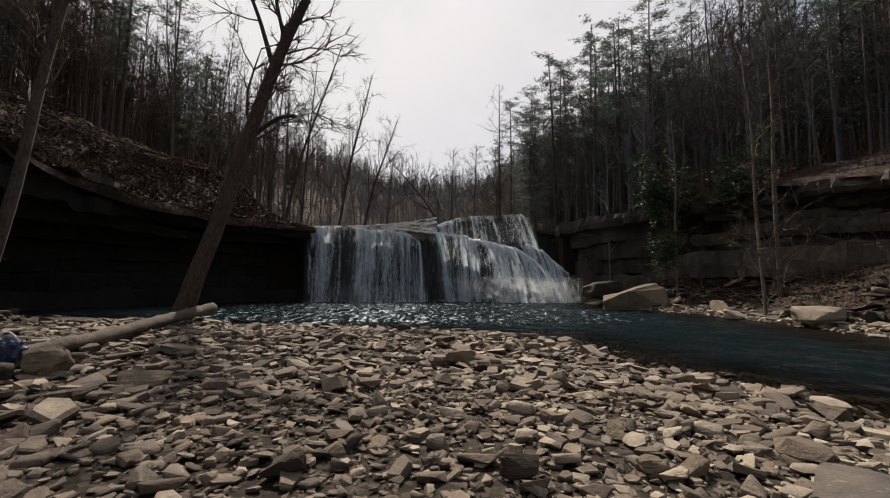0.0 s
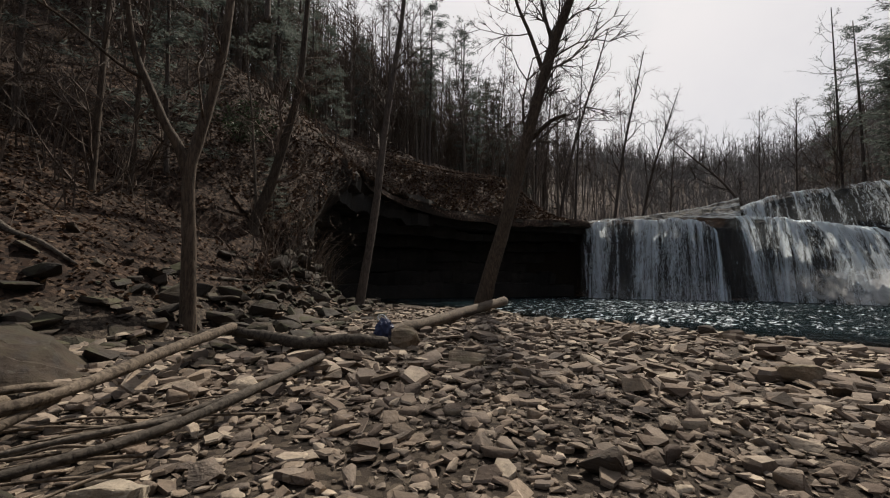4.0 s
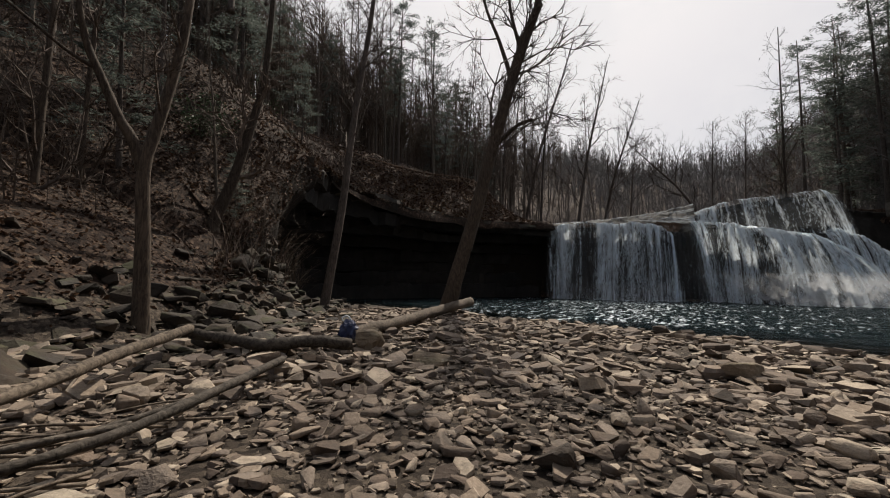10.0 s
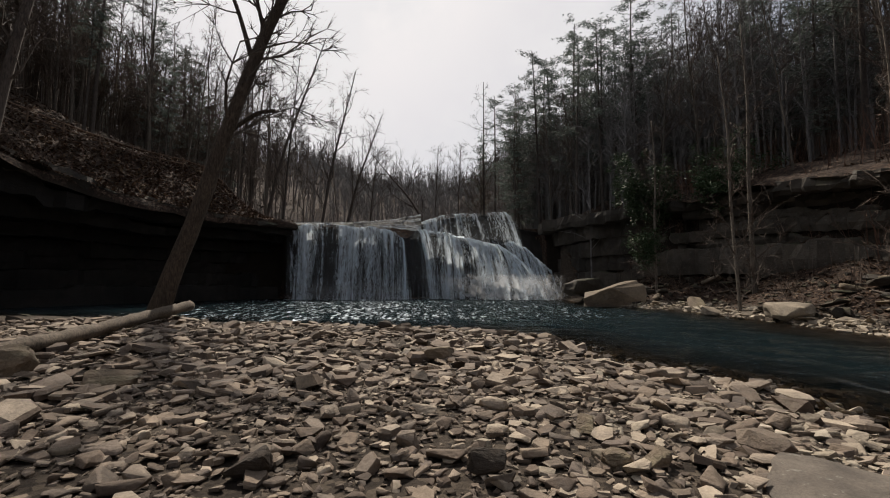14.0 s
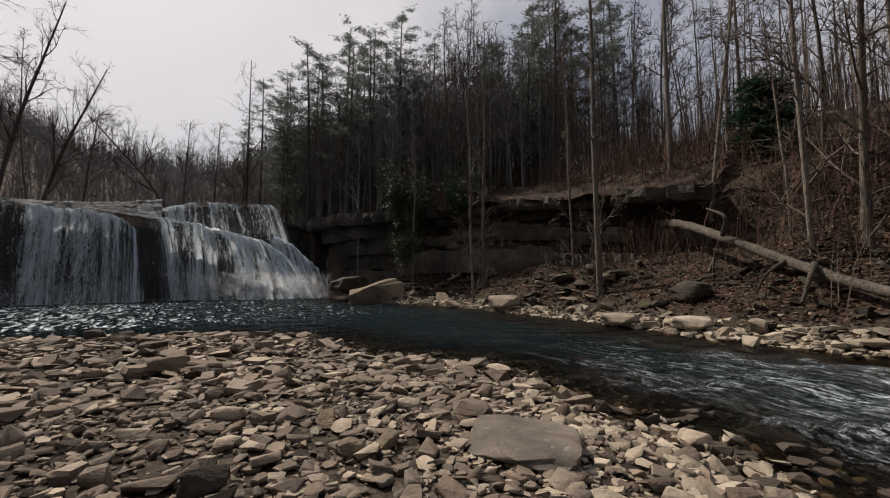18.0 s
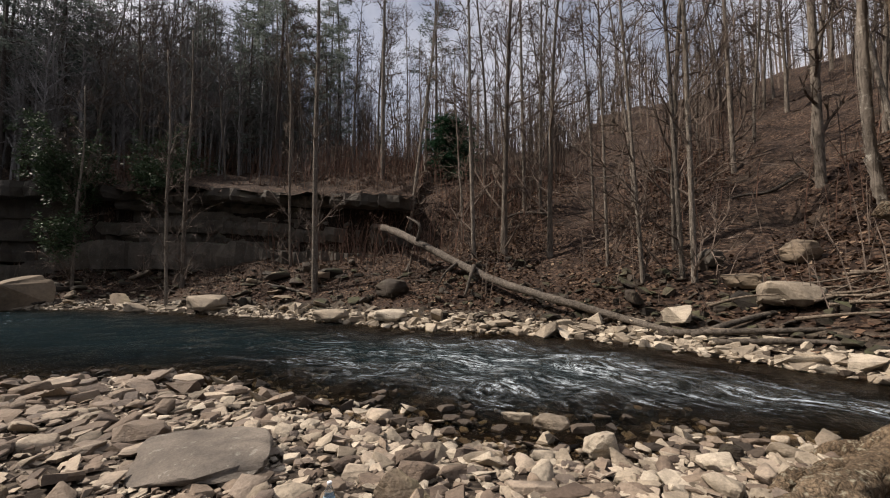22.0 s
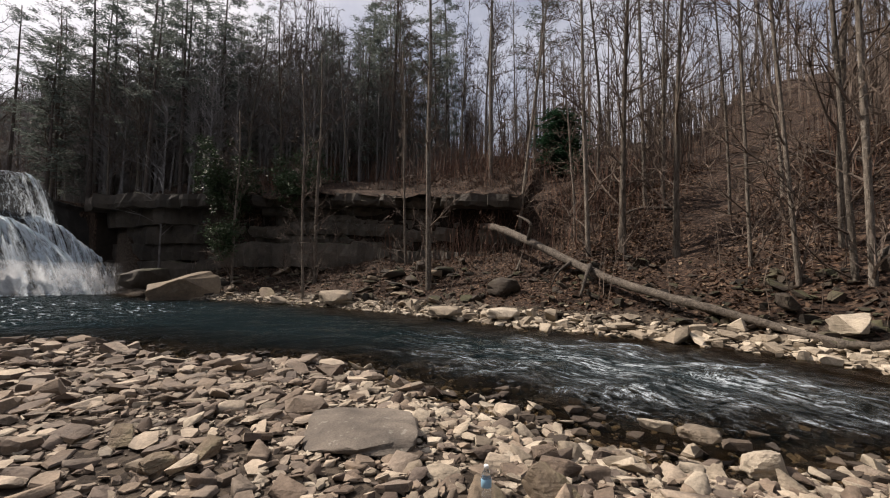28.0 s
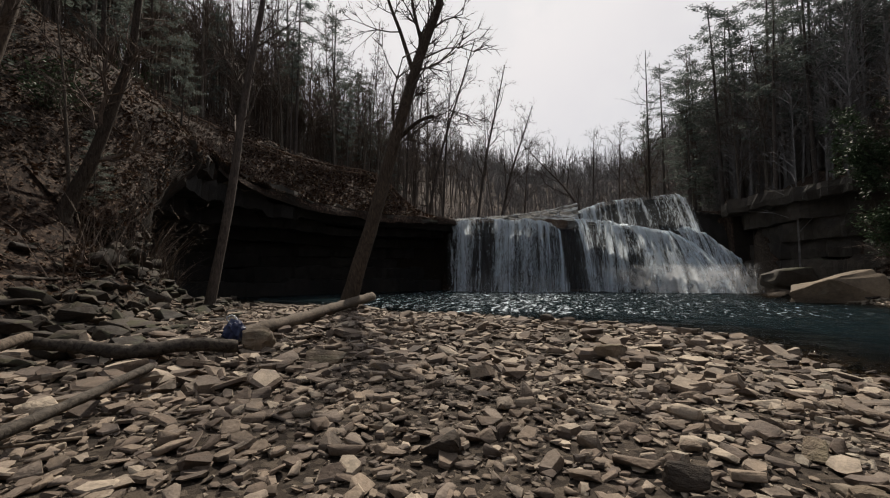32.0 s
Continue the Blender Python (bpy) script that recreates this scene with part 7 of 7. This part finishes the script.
# ---- fence along the path above the cliff ----
fence = thing("rail_fence", "weathered two-rail wooden fence along the path above the cliff", "fence")
way = bend([(-37.6, 13.0), (-37.0, 19.0), (-36.8, 24.6), (-36.4, 30.0), (-34.6, 35.5), (-29.4, 45.4), (-24.0, 53.5)], 26)
tops = []
for k, (x, y) in enumerate(way):
    z = perch(x, y)
    part("post", Soup().add(*tube([(x, y, z - 0.3), (x, y, z + 0.6), (x, y, z + 1.25)], [0.09, 0.085, 0.08], 6)), M_FENCE, fence)
    tops.append((x, y, z))
for a, b in zip(tops[:-1], tops[1:]):
    for h in (0.55, 1.05):
        part("rail", Soup().add(*tube([np.add(a, (0, 0, h)), (np.add(a, b) / 2) + (0, 0, h - 0.03), np.add(b, (0, 0, h))], [0.06, 0.055, 0.06], 5)), M_FENCE, fence)


# ---- the bag and the bottle ----
bag = thing("blue_bag", "crumpled dark blue nylon bag stuffed behind a boulder", "bag")
bm = bmesh.new()
bmesh.ops.create_icosphere(bm, subdivisions=3, radius=0.24)
for v in bm.verts:
    c = v.co.copy()
    v.co = Vector((c.x * 1.0, c.y * 0.75, c.z * 1.15)) + c.normalized() * (0.07 * noise.noise(c * 9) + 0.05 * noise.noise(c * 21 + Vector((3, 1, 2))))
part("body", bm, M_CLOTH, bag)
part("strap", Soup().add(*tube(bend([(-0.15, 0.05, 0.18), (-0.22, 0.0, 0.3), (-0.05, 0.02, 0.36), (0.1, 0.05, 0.22)], 14), np.full(14, 0.018), 6)).mesh("strap", True), M_CAP, bag, "pale grey strap")
bag.location = (-7.72, 7.55, height(-7.72, 7.55) + 0.42)

bottle = thing("water_bottle", "small clear plastic water bottle standing on a boulder", "bottle")


def turned(profile, sides=20):
    p = np.array(profile, float)
    a = np.arange(sides) * 2 * np.pi / sides
    v = np.stack([p[:, 0][:, None] * np.cos(a), p[:, 0][:, None] * np.sin(a), np.repeat(p[:, 1][:, None], sides, 1)], -1).reshape(-1, 3)
    i, j = np.arange(len(p) - 1)[:, None] * sides, np.arange(sides)[None]
    k = (j + 1) % sides
    return Soup().add(v, np.stack([i + j, i + k, i + sides + k, i + sides + j], -1).reshape(-1, 4))


bottle_body = part("body", turned([(0.001, 0), (0.028, 0), (0.032, 0.006), (0.032, 0.03), (0.030, 0.035), (0.032, 0.04), (0.032, 0.13), (0.028, 0.15), (0.013, 0.178), (0.012, 0.19)]).mesh("body", True), M_BOTTLE, bottle)
part("label", turned([(0.0325, 0.075), (0.0332, 0.076), (0.0332, 0.124), (0.0325, 0.125)]).mesh("label", True), M_LABEL, bottle_body, "blue wrap-round label")
part("cap", turned([(0.0145, 0.186), (0.015, 0.187), (0.015, 0.2), (0.013, 0.203), (0.001, 0.203)]).mesh("cap", True), M_CAP, bottle_body)


# ---- shrubs, brush and leaves ----
def leafy(name, label, x, y, z, size, count, material, seed, leaf=0.16, stems=9):
    """A broad-leaved shrub: crooked stems and many single leaves in whorls."""
    r = np.random.default_rng(seed)
    ob = thing(name, label, "shrub")
    leaves = Soup()
    tips = []
    for k in range(stems):
        a = r.uniform(0, 2 * np.pi)
        end = np.array([math.cos(a) * size[0], math.sin(a) * size[1], size[2] * r.uniform(0.4, 1.0)]) * r.uniform(0.4, 1.0)
        p = bend([(0, 0, -0.3), end * (0.3, 0.3, 0.45), end], 8)
        part("stem", Soup().add(*tube(p, np.linspace(0.06, 0.015, 8), 5)), M_BARK_DARK, ob)
        for j in range(12):
            tips.append(p[r.integers(3, 8)] + r.normal(size=3) * np.array(size) * 0.16)
    tips = np.array(tips)
    c = tips[r.integers(len(tips), size=count)] + r.normal(size=(count, 3)) * 0.22
    d = r.normal(size=(count, 3)) * (1, 1, 0.5)
    d /= np.linalg.norm(d, axis=1, keepdims=True)
    s = np.cross(d, r.normal(size=(count, 3)))
    s /= np.linalg.norm(s, axis=1, keepdims=True)
    l = leaf * r.uniform(0.7, 1.3, (count, 1))
    v = np.stack([c, c + d * l * 0.5 + s * l * 0.2, c + d * l, c + d * l * 0.5 - s * l * 0.2], 1)
    leaves.add(v.reshape(-1, 3), np.arange(count * 4).reshape(count, 4))
    part("leaves", leaves, material, ob)
    ob.location = (x, y, height(x, y) if z is None else z)
    return ob


leafy("rhododendron", "evergreen rhododendron with leathery leaves on the outcrop", 20.4, 38.2, 7.9, (3.9, 2.8, 5.6), 9500, M_RHODO, 1, 0.27, 22)
leafy("rhododendron", "evergreen rhododendron on top of the outcrop", 24.6, 34.0, 8.6, (3.0, 2.6, 4.6), 6000, M_RHODO, 2, 0.27, 15)
leafy("rhododendron", "small rhododendron growing from the rock face", 18.6, 36.0, 3.6, (1.6, 1.4, 3.4), 2200, M_RHODO, 6, 0.24, 9)
leafy("rhododendron", "dark rhododendron thicket among the trees", 28, 36, None, (3, 3, 3.5), 3000, M_RHODO, 3, 0.28, 12)
leafy("rhododendron", "dark green shrub below the trees on the slope", -27.5, 14.0, None, (2.6, 2.6, 3.0), 1600, M_RHODO, 4, 0.22, 12)
leafy("rhododendron", "dark green thicket by the path", -36, 22, None, (3, 3, 3.4), 1800, M_RHODO, 5, 0.24, 12)

t_, c_ = pine_meshes(260, 6.0, 0.12, 0.04, 1.9, 60, 30, 0.38)
t_.materials.append(M_BARK_DARK)
c_.materials.append(M_CEDAR)
cedar = thing("cedar_tree", "small dense dark green cedar among bare trunks", "evergreen tree")
part("trunk", t_, None, cedar)
part("crown", c_, None, cedar)
cedar.scale = (1.6, 1.6, 0.95)
cedar.location = (35.4, 12.0, height(35.4, 12.0) - 0.2)


def brush(name, label, count, where, seed, tall=(0.8, 3.2), material=M_TWIG_RED, thick=0.012, arch=0.3, sprigs=4):
    """Thin leafless stems, past counting."""
    r = np.random.default_rng(seed)
    pts = where(r, count)
    z = heights(pts[:, 0], pts[:, 1])[0] if pts.shape[1] == 2 else pts[:, 2]
    pts = pts[:, :2]
    s = Soup()
    n = len(pts)
    h = r.uniform(*tall, n)
    lean = r.normal(size=(n, 2)) * arch * h[:, None]
    a = np.column_stack([pts, z - 0.1])
    b = a + np.column_stack([lean * 0.35, h * 0.55])
    c = a + np.column_stack([lean, h])
    side = np.column_stack([r.normal(size=(n, 2)), np.zeros(n)])
    side /= np.linalg.norm(side, axis=1, keepdims=True)
    w = thick * (0.5 + h[:, None] / 2)
    v = np.stack([a - side * w, a + side * w, b + side * w * 0.7, b - side * w * 0.7, c], 1)
    base = np.arange(n)[:, None] * 5
    s.add(v.reshape(-1, 3), base + np.array([[0, 1, 2, 3]]))
    s.f.setdefault(3, []).append(base + np.array([[3, 2, 4]]))
    for j in range(sprigs):
        f = r.uniform(0.35, 0.95, (n, 1))
        p = np.where(f < 0.55, a + (b - a) * f / 0.55, b + (c - b) * (f - 0.55) / 0.45)
        d = np.column_stack([r.normal(size=(n, 2)), r.uniform(0.3, 1.2, n)]) * h[:, None] * 0.17
        s.add(np.stack([p - side * w * 0.4, p + side * w * 0.4, p + d], 1).reshape(-1, 3), np.arange(n * 3).reshape(n, 3))
    ob = part(name, s, material, None, label, "stuff")
    ob["category"] = "brush"
    return ob


def on_hill(poly, lo, hi, u0, u1, sign):
    def where(r, n):
        u = r.uniform(u0, u1, n)
        i = np.minimum(u.astype(int), len(poly) - 2)
        t = poly[i + 1] - poly[i]
        t = t / np.linalg.norm(t, axis=1, keepdims=True)
        nrm = np.stack([-t[:, 1], t[:, 0]], -1) * sign
        return poly[i] + (poly[i + 1] - poly[i]) * (u - i)[:, None] + nrm * r.uniform(lo, hi, (n, 1)) + r.normal(size=(n, 2)) * 0.8
    return where


brush("brush", "reddish brown leafless brush along the wooded bank", 2000, on_hill(FAR, 9, 34, 0.0, 9.0, 1), 91, (0.8, 3.4), M_TWIG_RED, 0.014, 0.15)
brush("brush", "thin bare saplings on the far bank", 700, on_hill(FAR, 2.5, 12, 0.5, 9.5, 1), 92, (0.6, 3.0), M_TWIG, 0.010, 0.35)
brush("saplings", "thin bare saplings crowding the wooded bank", 2800, on_hill(FAR, 19, 60, 0.0, 9.5, 1), 97, (3.0, 9.5), M_TWIG, 0.009, 0.10, 7)
brush("brush", "tangled brown brush on top of the outcrop", 1500, on_hill(FAR, 8, 22, 0.3, 4.6, 1), 99, (0.8, 4.0), M_TWIG_RED, 0.014, 0.22, 6)
brush("saplings", "thin bare saplings crowding the hillside", 2200, on_hill(LEFT, 9.5, 46, 1.0, 8.0, 1), 98, (2.0, 7.0), M_BARK_DARK, 0.008, 0.3, 8)
brush("brush", "thin bare brush on the hillside", 1800, on_hill(LEFT, 5, 34, 1.6, 8.0, 1), 93, (0.8, 3.6), M_TWIG, 0.012, 0.25)


def above_fall(r, n):
    p = np.column_stack([r.uniform(-34, 30, n), 60 + 55 * r.uniform(0, 1, n) ** 1.4])
    return p


brush("brush", "grey leafless thicket on the low ground above the fall", 2600, above_fall, 110, (1.2, 4.5), M_HAZED_TWIG, 0.014, 0.2, 8)


def on_steep(r, n):
    a, b = np.array((-19.5, 11.0)), np.array((-28.0, 22.5))
    return a + (b - a) * r.uniform(0, 1, (n, 1)) + np.array([[-0.8, 0.6]]) * r.normal(size=(n, 1)) * 2.0


brush("brush", "tangled bare stems on the steep end of the slope", 420, on_steep, 100, (0.8, 3.6), M_TWIG, 0.012, 0.6, 6)


def litter(name, label, count, where, seed, size=0.13):
    r = np.random.default_rng(seed)
    pts = where(r, count)
    z = heights(pts[:, 0], pts[:, 1])[0] if pts.shape[1] == 2 else pts[:, 2]
    pts = pts[:, :2]
    c = np.column_stack([pts, z + r.uniform(0.01, 0.07, count)])
    a = r.uniform(0, 2 * np.pi, count)
    d = np.column_stack([np.cos(a), np.sin(a), r.normal(size=count) * 0.45])
    s = np.column_stack([-np.sin(a), np.cos(a), r.normal(size=count) * 0.45])
    l = size * r.uniform(0.5, 1.2, (count, 1))
    v = np.stack([c - d * l * 0.5, c + s * l * 0.3, c + d * l * 0.5, c - s * l * 0.3], 1)
    ob = part(name, Soup().add(v.reshape(-1, 3), np.arange(count * 4).reshape(count, 4)), M_LITTER, None, label, "stuff")
    ob["category"] = "leaves"
    return ob


litter("leaf_litter", "dry brown oak leaves covering the hillside", 30000, on_hill(LEFT, 0.8, 22, 1.5, 5.2, 1), 94, 0.17)
litter("leaf_litter", "dry brown leaves above the cliff", 8000, on_hill(LEFT, 7, 18, 5.0, 8.0, 1), 95, 0.26)
def on_roof(r, n):
    i, back = r.integers(9, len(line_roof) - 1, n), r.uniform(-0.7, 8.0, n)
    f = r.uniform(0, 1, (n, 1))
    p = line_roof[i] * (1 - f) + line_roof[i + 1] * f - nrm_roof[i] * back[:, None]
    return np.column_stack([p, lip[i] * (1 - f[:, 0]) + lip[i + 1] * f[:, 0] + (roof_rise(back) + 0.12) * roof_fade[i] + 0.12])


litter("leaf_litter", "dry reddish leaves on the ground over the hollow", 16000, on_roof, 101, 0.3)
litter("leaf_litter", "dry brown leaves caught on the steep end of the slope", 5000, on_steep, 103, 0.22)


def on_shoulder(r, n, first=0, last=9):
    k, i, f, g = r.integers(first, last, n), r.integers(0, 45, n), r.uniform(0, 1, (n, 1)), r.uniform(0, 1, (n, 1))
    a = shoulder_rows[k, i] * (1 - f) + shoulder_rows[k, i + 1] * f
    b = shoulder_rows[k + 1, i] * (1 - f) + shoulder_rows[k + 1, i + 1] * f
    return a * (1 - g) + b * g


litter("leaf_litter", "dry brown leaves lying on the earth bank", 9000, on_shoulder, 105, 0.26)
brush("brush", "tangled bare stems on the earth bank", 420, on_shoulder, 106, (0.7, 3.0), M_TWIG, 0.012, 0.5, 7)
brush("brush", "thin stems hanging over the lip of the bank", 160, lambda r, n: on_shoulder(r, n, 6, 11), 107, (0.6, 2.0), M_TWIG_RED, 0.010, 0.9, 6)
brush("brush", "thin bare stems on the ground over the hollow", 160, lambda r, n: on_roof(r, n), 102, (0.6, 2.4), M_TWIG_RED, 0.012, 0.5, 6)
litter("leaf_litter", "dry brown leaves on the far bank", 46000, on_hill(FAR, 1.6, 24, 0.5, 10.0, 1), 96, 0.2)

# the bottle stands where its boulder's top is
bpy.context.view_layer.update()
hit, place, _, _, _, _ = scene.ray_cast(bpy.context.evaluated_depsgraph_get(), Vector((2.62, 1.38, 1.2)), Vector((0, 0, -1)))
bottle.location = (2.62, 1.38, place.z - 0.004 if hit else 0.3)
